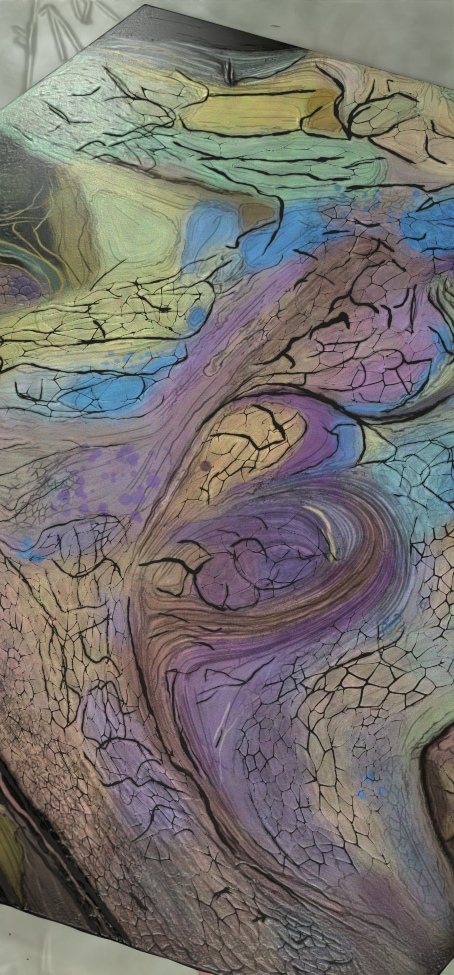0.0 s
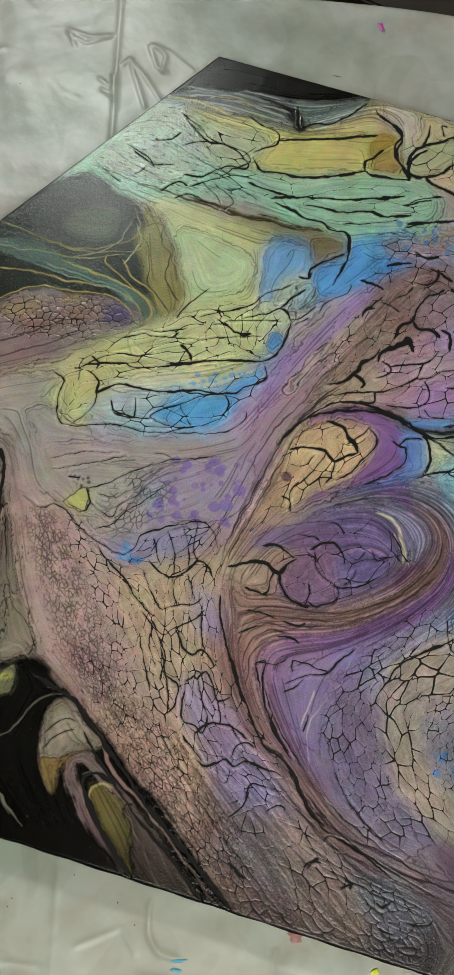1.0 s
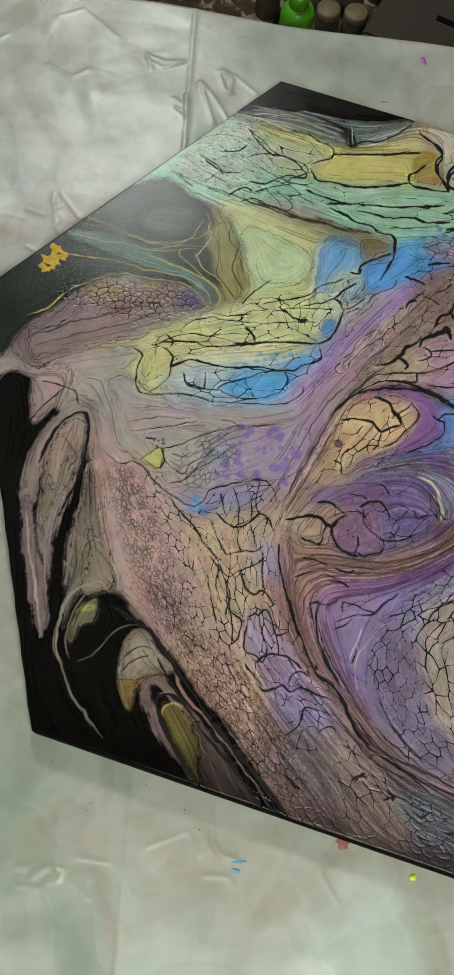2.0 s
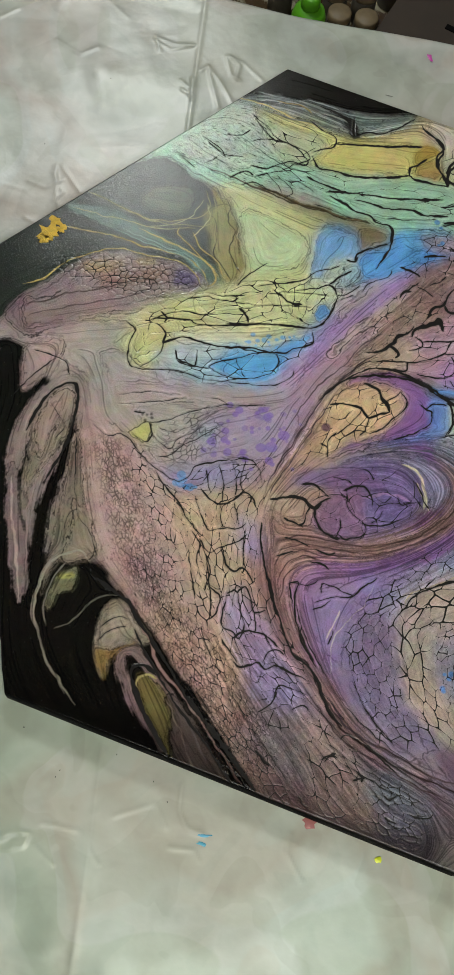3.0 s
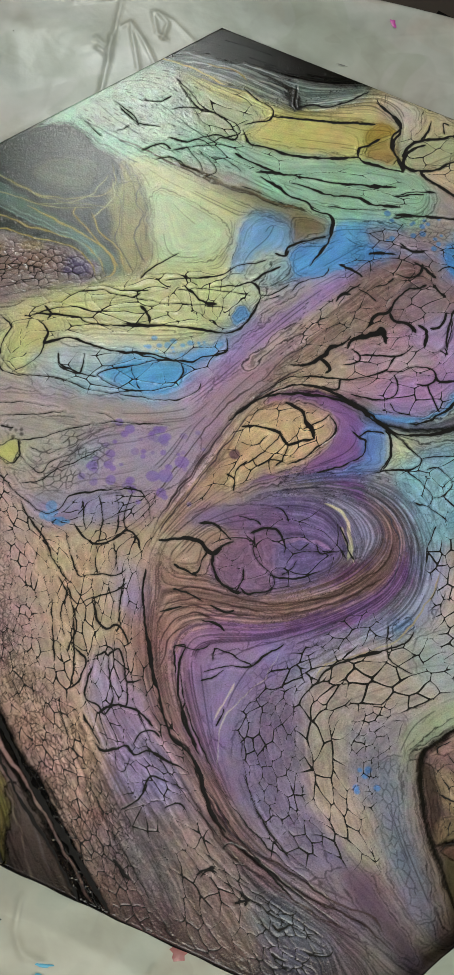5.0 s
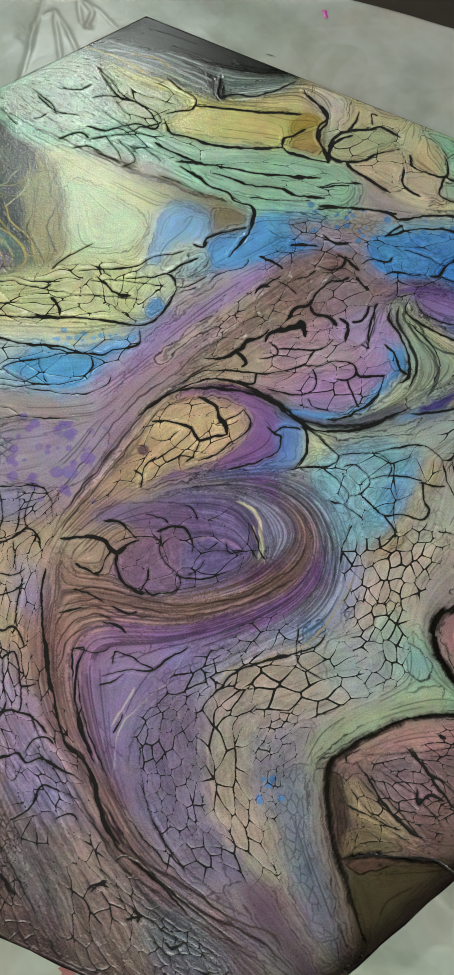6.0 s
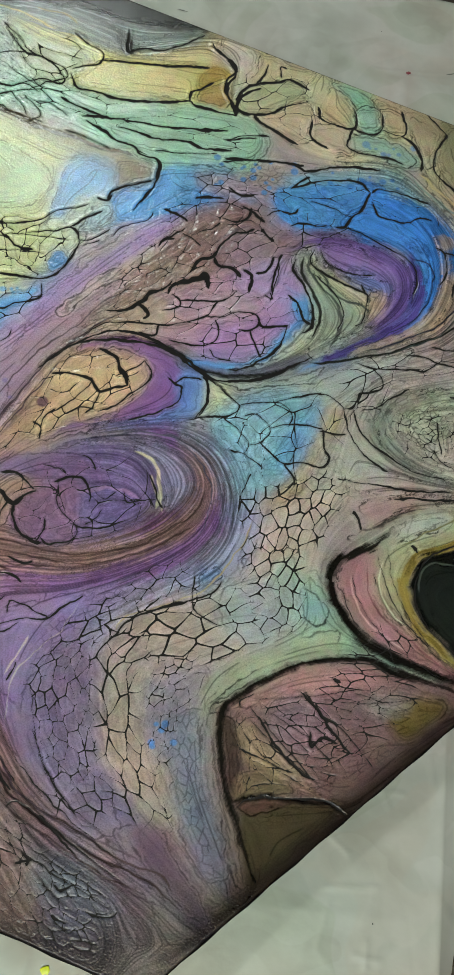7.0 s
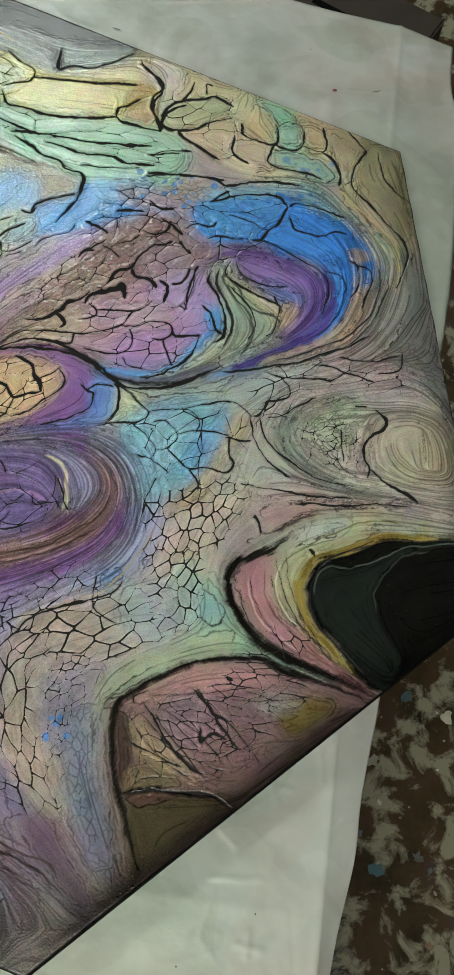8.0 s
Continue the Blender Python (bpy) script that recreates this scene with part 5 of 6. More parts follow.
# grey-mauve plain with violet drops
spots("#84709e", 2.6, 26, -154, -17, -78, 7, -61, -43, -124, -65)
spots("#5f8fc4", 3.4, 5, -175, -81, -154, -81, -155, -103, -169, -102)
crack(1.6, -234, 39, -226, 30, -213, 26, -195, 28, -177, 26, -158, 21, -140, 21)
crack(1.5, -239, -5, -210, 1, -180, 1)
crack(1.4, -237, -15, -208, -10, -174, -1)
crack(2, -205, -32, -188, -27, -177, -20, -160, -12, -143, -7, -131, -4, -89, 0)
crack(2, -150, 2, -139, 0, -132, -5)
crack(4, -222, -21, -217, -22, -212, -22)
crack(2, -207, -32, -202, -43, -207, -52, -221, -46)
crack(2.2, -260, -39, -250, -47, -241, -50, -232, -47, -223, -52, -209, -67, -196, -78, -186, -83, -180, -88, -171, -89, -163, -83, -158, -73, -147, -68, -125, -62, -107, -59, -97, -67, -92, -82)
crack(2.2, -195, -81, -185, -95, -171, -109, -164, -120, -156, -131, -144, -142)
crack(1.4, -204, -43, -194, -52, -184, -57, -177, -46, -163, -38, -155, -30)
crack(1.4, -197, -67, -183, -63, -173, -53, -159, -44, -140, -28)
crack(1.4, -196, -36, -180, -40, -172, -33)
# big plates of the tan field
crack(2.6, -150, -93, -143, -102, -131, -108, -120, -104, -109, -94, -100, -99, -96, -108)
crack(1.7, -147, -74, -141, -98)
crack(1.7, -135, -69, -129, -87, -128, -106)
crack(1.7, -121, -64, -117, -86, -117, -98)
crack(1.7, -110, -63, -113, -85, -108, -94)
crack(1.8, -155, -103, -147, -121, -139, -135, -128, -132, -111, -131, -105, -124)
crack(1.6, -130, -109, -126, -131)
crack(1.6, -117, -105, -111, -128)
crack(2, -146, -145, -137, -156, -126, -151, -110, -143, -102, -136)
crack(1.8, -156, -155, -151, -178, -145, -201)
crack(1.8, -139, -159, -134, -176, -137, -194)
crack(2.4, -126, -151, -120, -165, -112, -173, -104, -169, -98, -174, -94, -183)
crack(1.8, -138, -168, -132, -193, -130, -219)
crack(2, -130, -220, -124, -212, -123, -198, -132, -190)
crack(1.6, -155, -137, -146, -148, -147, -166, -142, -183)
crack(1.6, -104, -130, -105, -155, -101, -169)
# violet plates in the tan field
crack(2.2, -116, -194, -110, -191, -107, -193, -102, -187, -98, -189, -93, -200, -90, -210, -80, -207)
crack(2, -107, -193, -102, -210, -98, -223, -102, -235, -108, -230, -117, -226, -119, -217, -116, -194)
crack(2.4, -107, -236, -100, -229, -86, -228, -75, -232, -66, -239)
crack(1.8, -90, -210, -87, -227)
crack(3, -108, -255, -99, -261, -91, -259, -83, -255, -76, -261, -67, -257, -58, -260, -47, -264, -36, -268)
crack(1.6, -91, -260, -87, -272, -81, -273, -79, -263)
crack(1.6, -78, -254, -74, -244, -65, -242, -60, -247)
crack(2.8, -118, -237, -109, -247, -102, -257)
crack(3.6, -80, -332, -75, -337, -69, -344)
crack(3.2, -19, -333, -14, -331, -9, -330)
crack(1.8, -67, -286, -62, -274, -51, -276, -37, -280)
crack(1.8, -79, -300, -69, -291, -64, -280)
crack(1.8, -49, -294, -39, -290, -30, -300)
# upper lobe
crack(4, -31, 8, -18, 10, -2, 8, 4, 2, 8, -2, 16, 2, 28, 7)
crack(4.6, 2, 35, 16, 31, 20, 21, 25, 15, 28, 7)
crack(2.6, 39, 30, 45, 21, 42, 10, 32, 1, 27, -5, 20, -13, 9, -19)
crack(2, 8, -2, 5, -15, 0, -22)
crack(1.8, -27, -26, -16, -17, -5, -3, 0, 6)
crack(3.4, -38, -35, -32, -39, -31, -49)
crack(2.4, -24, -22, -30, -29, -32, -38)
crack(1.8, -19, -18, -14, -24, -4, -17, 9, -19)
crack(1.6, -30, -6, -19, -6, -11, 3)
crack(1.6, 19, 14, 30, 22, 39, 30)
crack(2.6, 58, 19, 64, 14, 71, 11, 68, -3, 59, -9)
crack(2, 64, 14, 72, 21, 86, 20)
crack(2.6, 86, 23, 91, 17, 90, -3, 84, -14)
crack(2.4, 33, -23, 51, -15, 59, -9)
crack(3.4, -42, 12, -25, 31, -8, 41, 17, 46, 41, 46, 67, 38, 85, 27, 107, 10)
# lower lobe
crack(4.8, -83, -98, -63, -93, -51, -95, -44, -101, -39, -102, -33, -95, -26, -91)
crack(4.8, -40, -104, -38, -114, -31, -124, -22, -129, -16, -130)
crack(3.2, -55, -79, -41, -79, -31, -87, -28, -90)
crack(2.8, -54, -121, -49, -117, -48, -108, -44, -101)
crack(2.4, -69, -115, -60, -119, -51, -122)
crack(2.6, -24, -69, -12, -70, -6, -74)
crack(2.6, -14, -82, -5, -77, 6, -76, 13, -84, 15, -96)
crack(2.2, -11, -81, -9, -96, -3, -105, 6, -111, 10, -120, 4, -129)
crack(2.8, -16, -126, -10, -130, 4, -127, 9, -122)
crack(2.8, -15, -111, -15, -122, -19, -129)
crack(2.6, 56, -66, 62, -75, 65, -85, 70, -91)
crack(2, 2, -57, 11, -60, 16, -68)
crack(2, 3, -112, 12, -114, 26, -113, 43, -104)
crack(1.8, 25, -98, 20, -108, 15, -112)
crack(1.6, 16, -84, 25, -90, 33, -82)
crack(1.6, 39, -81, 43, -90, 54, -86, 63, -85)
# brown body under it and its violet rim
crack(3, -67, -135, -56, -136, -44, -141)
crack(3, -43, -156, -31, -157, -23, -162)
crack(2.2, -74, -154, -58, -147)
crack(2.6, -38, -143, -26, -147, -18, -145)
crack(2.6, -56, -198, -59, -181, -54, -178, -43, -179, -33, -174)
crack(2.4, -46, -217, -47, -228, -41, -239, -32, -249)
crack(2.2, -36, -201, -28, -198, -20, -191)
crack(4.6, -89, -122, -89, -141, -82, -169, -73, -197, -62, -225, -51, -245, -37, -255, -27, -270, -17, -291, -5, -305)
# brown plates
crack(3, 86, 203, 102, 200)
crack(3.2, 36, 143, 49, 154, 55, 159)
crack(2.4, 25, 171, 23, 163, 4, 153, -5, 141)
# north-east border
crack(4.4, 53, 363, 60, 353, 72, 344, 78, 334, 71, 322, 71, 311, 77, 301, 83, 292, 93, 288, 115, 293, 125, 302, 146, 311)
crack(4.4, 82, 302, 87, 314, 100, 323, 117, 328, 127, 333, 145, 324)
crack(3.2, 106, 346, 104, 335, 97, 323)
crack(3, 119, 334, 117, 346, 123, 345)
crack(3.8, 98, 289, 105, 281, 120, 273, 140, 262)
crack(4.4, 80, 237, 99, 239, 126, 240, 148, 241)
crack(3.4, 83, 259, 96, 264, 115, 267)
crack(3, 139, 215, 147, 224, 154, 229)
crack(3.8, 155, 307, 159, 294, 176, 289, 188, 288, 190, 299, 187, 312)
crack(3, 151, 292, 150, 278, 156, 268, 168, 263)
crack(3.2, 188, 288, 186, 280, 184, 268, 201, 262, 223, 262, 234, 257)
crack(3.2, 188, 288, 205, 285, 213, 292, 213, 309)
crack(3.2, 213, 292, 232, 288, 235, 299, 230, 316)
crack(4.2, 232, 288, 244, 279, 250, 266, 251, 253)
crack(3.2, 253, 316, 265, 304, 271, 294, 264, 279, 261, 264, 265, 251, 280, 237, 297, 219, 311, 205, 317, 190, 314, 170, 310, 154)
crack(2, 283, 296, 289, 272, 301, 257, 318, 243)
# brown plates east
crack(5.2, 59, 191, 69, 194, 83, 194)
crack(4.8, 64, 117, 70, 130, 80, 135, 86, 148, 90, 154, 97, 162, 107, 164, 112, 168)
crack(4.8, 82, 135, 86, 127, 99, 126, 105, 120)
crack(5.2, 118, 169, 123, 164, 129, 158)
crack(6.5, 49, 94, 51, 101, 58, 107, 72, 112, 77, 117, 81, 105)
crack(4.2, 35, 138, 39, 146, 47, 148)
crack(4.2, 132, 109, 132, 121, 136, 140, 138, 147)
crack(3.5, 121, 183, 129, 190, 142, 189, 147, 195)
crack(3.8, 86, 207, 95, 201, 103, 201, 108, 203)
crack(3.8, 99, 189, 110, 184, 119, 176)
crack(3.5, 85, 175, 96, 172, 106, 180, 107, 189)
crack(3.5, 83, 170, 76, 163, 66, 158)
crack(3.2, 55, 166, 48, 171, 35, 176)
crack(3.2, 114, 106, 114, 122, 107, 127)
crack(3.2, 117, 125, 127, 130, 131, 143)
crack(3.2, 53, 155, 62, 150, 69, 145)
# magenta plates
crack(4.6, 2, 71, 17, 74, 26, 81, 30, 85, 34, 92, 46, 99, 50, 106)
crack(4, 26, 81, 35, 74, 33, 68)
crack(2.6, 52, 94, 59, 89, 58, 83, 46, 78)
crack(2.4, 60, 89, 75, 92, 90, 93, 97, 98, 104, 105)
crack(2.4, -13, 44, -1, 57, 19, 63, 44, 64, 63, 69, 82, 78, 86, 87, 91, 94)
crack(2.4, 82, 78, 95, 80, 106, 87, 122, 86, 125, 78, 118, 71, 108, 70)
crack(2.8, 90, 76, 94, 65, 90, 55, 81, 51, 66, 50, 55, 52)
crack(3, 88, 49, 94, 42, 107, 41)
crack(2.6, 118, 71, 125, 55, 129, 47)
crack(3.2, 125, 81, 128, 76, 141, 78, 148, 80)
crack(3, 130, 109, 133, 103, 127, 105)
crack(2.2, 44, 64, 43, 54, 30, 56)
crack(3.2, 148, 80, 143, 60, 131, 46, 118, 36, 106, 32)
crack(3.4, 146, 109, 155, 100, 160, 87, 167, 84)
crack(3.8, 68, 35, 89, 24, 104, 22, 124, 26, 143, 34, 161, 48, 171, 55)
crack(3.4, -26, 30, -8, 44, 10, 53, 30, 54, 46, 49, 62, 40, 73, 33)
# blue-green cells
crack(2.8, 89, 24, 92, 10, 91, -4, 87, -12)
crack(3.2, 100, 14, 117, 3, 110, -7, 94, -11, 80, -15)
crack(2.4, 117, 3, 126, 6, 145, 10, 156, 5, 159, -3, 157, -10)
crack(2.4, 145, 10, 160, 16, 174, 21, 186, 22, 197, 15, 200, 11)
crack(2.2, 106, -10, 119, -19, 128, -29, 126, -37)
crack(2.2, 123, -6, 132, -4, 143, -13, 139, -24, 128, -30)
crack(2.2, 143, -13, 157, -8, 177, -7, 184, -8)
crack(2.2, 135, -25, 145, -34, 156, -42, 170, -39, 180, -40)
crack(2.2, 142, -48, 127, -39, 114, -36)
crack(2.2, 156, -42, 164, -50, 167, -58)
crack(1.8, 162, -9, 165, -26, 161, -40)
crack(2.2, 184, -8, 187, -23, 191, -33, 185, -40, 170, -39)
crack(2.2, 182, -10, 197, -11, 202, -10)
crack(1.8, 125, -84, 129, -63, 133, -54)
# blue lobe
crack(3.8, 115, 241, 142, 239, 151, 235, 169, 242, 196, 247, 219, 246)
crack(3.2, 139, 215, 150, 220, 160, 226, 181, 231, 198, 231, 207, 222)
crack(3.2, 209, 222, 214, 227, 225, 227, 242, 224, 258, 219)
crack(4.2, 207, 221, 202, 205, 193, 194, 188, 183, 180, 182)
crack(2.6, 210, 213, 216, 200, 233, 196, 243, 197, 251, 203, 262, 202)
crack(2.6, 157, 204, 173, 202, 187, 196, 193, 194)
crack(2.6, 266, 176, 274, 171, 277, 152, 271, 139)
crack(2.6, 274, 171, 285, 169, 288, 157, 283, 140, 282, 128)
crack(3, 164, 157, 162, 144, 174, 134, 190, 127, 203, 123, 212, 118, 211, 108)
crack(2.6, 206, 129, 209, 120)
crack(2.4, 169, 158, 175, 146, 189, 139, 205, 138, 215, 140)
crack(3.2, 149, 145, 148, 133, 157, 122, 163, 110, 167, 96, 168, 81, 159, 74)
crack(2.6, 211, 108, 208, 93, 203, 89)
crack(2.2, 166, 132, 186, 114, 193, 97, 189, 81)
crack(2.6, 141, 176, 151, 181, 165, 180, 172, 182)
crack(2.2, 137, 137, 134, 118, 131, 100)
crack(2.2, 188, 183, 202, 179, 224, 169, 243, 160, 252, 142, 248, 117)
# grey-pink east
crack(4.2, 301, 34, 310, 26, 308, 18, 299, 9, 294, -1, 295, -11, 300, -19, 298, -27)
crack(4, 300, -19, 315, -30, 330, -36, 340, -43)
crack(3.2, 244, -58, 258, -56, 278, -55, 306, -49, 335, -47)
crack(6, 212, -73, 217, -80, 220, -87)
crack(2.8, 219, 53, 227, 43, 228, 35, 218, 29, 211, 27, 207, 15, 200, 11)
crack(2.8, 206, 55, 222, 52, 252, 55, 262, 55, 272, 64)
crack(2.4, 246, 68, 261, 68, 272, 64, 292, 61, 297, 59)
crack(2.4, 200, 11, 202, 0, 209, -15, 223, -29, 238, -38)
crack(2.4, 207, 12, 210, 2, 221, -13, 242, -27, 262, -35, 282, -37)
crack(4.4, 258, -94, 262, -97)
crack(2, 271, -12, 278, -22, 291, -28)
crack(2, 274, 13, 276, -6, 278, -16)
crack(2.8, 283, 35, 293, 36)
crack(2.6, 210, -49, 224, -49, 239, -49, 258, -50, 287, -47)
crack(2.2, 198, -48, 210, -49)
crack(2, 300, 68, 317, 73, 319, 91)
crack(2.2, 214, 13, 224, 17, 238, 28, 250, 38)
crack(2, 266, 78, 291, 78, 317, 88)
# cells south of the blue
crack(3.4, 43, -198, 49, -192, 54, -182, 70, -171, 91, -162, 113, -152, 120, -141)
# west pool
crack(5, -323, -53, -314, -25, -302, -6, -288, 2, -280, -6, -279, -33, -282, -58, -290, -82, -299, -106)
crack(1.6, -276, -39, -271, -87, -264, -128, -258, -139, -248, -150, -239, -172)
crack(1.5, -264, -128, -272, -137, -272, -162)
crack(1.4, -303, -22, -294, -34, -287, -46, -295, -58)
crack(1.4, -226, -237, -219, -229, -211, -226, -203, -228)
crack(1.4, -228, -248, -218, -239, -205, -234)
crack(6, -155, -345, -180, -309, -193, -283, -194, -271, -185, -268, -173, -276)
crack(6, -243, -189, -220, -203, -206, -212, -192, -231, -169, -259, -147, -288, -114, -325, -77, -366)
crack(3.6, -197, -237, -177, -267, -152, -300, -119, -336, -98, -363)
crack(2, -341, -17, -331, -1, -318, 15, -305, 28)
crack(3, -328, 34, -311, 31, -295, 23, -291, 10)
# violet, tan and grey tail to the south corner
crack(3.4, -21, -335, -15, -331, -10, -329)
crack(3.2, 36, -379, 42, -381, 46, -383)
crack(3, 57, -374, 65, -376, 75, -376, 78, -372)
crack(2.2, 9, -342, 16, -347, 15, -351)
crack(2.2, 35, -360, 39, -363, 47, -359)
crack(2.6, -60, -180, -52, -177, -54, -193, -51, -215, -39, -240, -30, -255)
crack(2.4, -35, -195, -18, -188, -1, -186, 10, -175, 22, -165)
crack(2.4, -21, -233, -18, -226, -17, -219)
# streaks in the mint
crack(2.2, -136, 353, -123, 342, -110, 327, -97, 318)
crack(2, -180, 309, -161, 294, -141, 295)
crack(2, -161, 321, -145, 323, -136, 330)
crack(2.6, -100, 320, -84, 313, -71, 298, -74, 291, -90, 294, -116, 281)
crack(2.8, -132, 284, -116, 281, -103, 286, -90, 279)
crack(2.6, -115, 276, -102, 263, -96, 253)
crack(1.8, -187, 316, -167, 302, -160, 291)
crack(1.8, -211, 288, -192, 274)
crack(2.2, -179, 282, -174, 285, -170, 290)
crack(2.4, -153, 265, -138, 275, -128, 271)
crack(2, -140, 258, -125, 262, -109, 254)
# fan
crack(2.8, 187, -215, 194, -221, 203, -231, 206, -237, 213, -243, 224, -253)
crack(3.2, 193, -242, 196, -252)
crack(1.4, 160, -237, 176, -253, 197, -272)
crack(1.4, 205, -231, 217, -238, 230, -250, 240, -261)
crack(3, 208, -203, 213, -204)
crack(2, 221, -210, 235, -213, 244, -216)
crack(1.8, -30, -185, -27, -176, 3, -186)
crack(2.6, -78, -333, -70, -342, -67, -345)
crack(2.8, -18, -336, -13, -331, -7, -332)
crack(2.4, 8, -350, 18, -347)
crack(2.2, 39, -364, 47, -359)
crack(2.2, 38, -381, 48, -388, 53, -384)
crack(2.2, -5, -316, 1, -312, 22, -323, 47, -342)
crack(2.0, 260, -95, 263, -99)
crack(1.8, 231, -120, 233, -129)
crack(3.4, 184, -215, 195, -223, 203, -231, 212, -234)
crack(2.8, 193, -241, 196, -252, 202, -245, 214, -247)
crack(2.4, 150, -229, 161, -241, 172, -255, 188, -269, 199, -273)
crack(2.2, 146, -259, 165, -265, 184, -271)
crack(2.6, 148, -298, 160, -290, 186, -288, 208, -287, 222, -294)
crack(1.8, 143, -230, 143, -226, 153, -220)
crack(2.2, 100, -138, 102, -164, 122, -175)
# shimmering streak strength: amount (mm of drag)
drag(4.5, -92, -75, -63, -97, -18, -136, 72, -116, 82, -150, -19, -170, -41, -220, 1, -288, 73, -341, 72, -370, 0, -338, -62, -258, -91, -167)
drag(2.2, -349, 65, -284, 68, -253, -44, -239, -172, -180, -251, -77, -374, -313, -312)
drag(1.4, -364, 215, -180, 282, -126, 176, -155, 113, -348, 52)
drag(5, -106, -233, 73, -346, 70, -413, -103, -375, -141, -302)
drag(5, 4, -37, 61, -22, 113, -30, 134, -101, 87, -159, 36, -185)
drag(3, 152, 167, 204, 190, 265, 187, 321, 171, 349, 65, 276, 53, 195, 39, 168, 47)
drag(3, 196, 28, 370, 56, 375, -64, 248, -74, 207, -59)
drag(2, 194, -113, 229, -82, 375, -59, 379, -135, 317, -201, 222, -182)
drag(5, 169, 248, 225, 254, 285, 204, 320, 177, 290, 140, 254, 185, 194, 228)
drag(5, -86, -86, -40, 26, 34, 134, 98, 193, 96, 151, -16, 52, -74, -98)
drag(5, -157, 384, 47, 378, 13, 337, -117, 346)
# spots
spots("#7a5fa8", 3.2, 26, -145, -16, -93, -2, -75, -26, -98, -69, -127, -52)
spots("#5a9cd0", 2.2, 18, -112, 75, -70, 80, -82, 66, -118, 65)
spots("#3a74b8", 2.6, 26, 160, 229, 226, 244, 222, 226, 174, 204)
spots("#3f7fc0", 2.4, 18, 71, 227, 125, 243, 140, 212, 102, 205)
spots("#5f86b0", 2.6, 8, 194, 273, 234, 277, 241, 264, 207, 265)
spots("#3f86c4", 3.5, 3, -168, -83, -160, -84, -151, -98, -159, -95)
spots("#3f7fc6", 2.4, 6, 85, -248, 99, -250, 101, -272, 92, -269)
# ticks
ticks(260, 9, -212, -160, -144, -213, -94, -275, -31, -373, -83, -367, -147, -287, -198, -215)
ticks(240, 7, -84, -280, -20, -304, 72, -370, 70, -404, -1, -387, -52, -364)
ticks(200, 6, -269, -57, -247, -56, -196, -148, -172, -203, -205, -193, -246, -150)
ticks(200, 8, 9, 133, 73, 192, 97, 179, 20, 80, -16, 46)
ticks(120, 7, 137, -236, 216, -211, 262, -209, 232, -263, 183, -295, 150, -287)
ticks(160, 6, 233, 17, 299, 33, 293, -24, 253, -30)
ticks(200, 10, -219, 296, -131, 369, -97, 317, -65, 265, -116, 263, -166, 268)
crack(1.6, -52, -199, -45, -221, -30, -247, -12, -275, 12, -300, 43, -322, 78, -343)
crack(1.6, -41, -255, -15, -285, 11, -313, 42, -334, 83, -356)
crack(2.2, 307, -80, 289, -91, 270, -104, 262, -128, 270, -151, 296, -176, 321, -196)
crack(1.6, 310, -120, 328, -92, 356, -78, 376, -74)
spots("#4a2a50", 3.2, 1, -35, -16, -34, -16, -34, -17, -35, -17)
spots("#7a5fa8", 4.5, 3, -101, -33, -84, -14, -72, -16, -86, -51)
crack(1.2, 234, -107, 242, -131, 256, -153, 282, -178)
crack(1.2, 241, -100, 246, -125, 261, -152, 287, -182, 317, -199)
crack(1.2, 215, -125, 225, -148, 249, -173, 288, -194)
crack(1.4, 209, -135, 219, -158, 244, -176)
crack(1.2, -84, -222, -52, -268, -15, -303, 21, -337)
crack(1.2, -144, -224, -105, -285, -67, -335, -31, -378)
crack(1.2, -20, -319, 21, -342, 72, -365)
crack(1.2, 0, -338, 41, -357, 72, -370)
crack(1.2, 2, -262, 27, -302, 63, -326)
crack(1.2, -3, -235, 12, -282, 43, -317)
crack(1.3, 151, -238, 178, -261, 202, -275)
crack(1.2, 148, -248, 169, -267, 193, -279)
crack(1.2, 203, -217, 235, -217, 271, -208)
crack(1.2, 164, -232, 193, -246, 214, -265)
crack(1.2, 154, -224, 189, -217, 225, -207)
spots("#2c2620", 1.4, 6, -223, -22, -208, -20, -205, -28, -218, -31)

# direction of flow, from the rims and ribbons
guides = np.concatenate(GUIDES).astype(np.float32)
fx, fy = np.meshgrid(np.arange(-416, 417, 8, dtype=np.float32), np.arange(-432, 433, 8, dtype=np.float32))
c2, s2 = np.zeros_like(fx), np.zeros_like(fx)
gc, gs = guides[:, 2] ** 2 - guides[:, 3] ** 2, 2 * guides[:, 2] * guides[:, 3]
for row in range(len(fx)):
    w = guides[:, 4] / ((fx[row][:, None] - guides[:, 0]) ** 2 + (fy[row][:, None] - guides[:, 1]) ** 2 + 60) ** 1.6
    c2[row], s2[row] = w @ gc, w @ gs
size = np.hypot(c2, s2) + 1e-20
c2, s2 = c2 / size, s2 / size

X, Y = np.meshgrid(np.arange(-416, 416, STEP, dtype=np.float32), np.arange(-432, 432, STEP, dtype=np.float32))


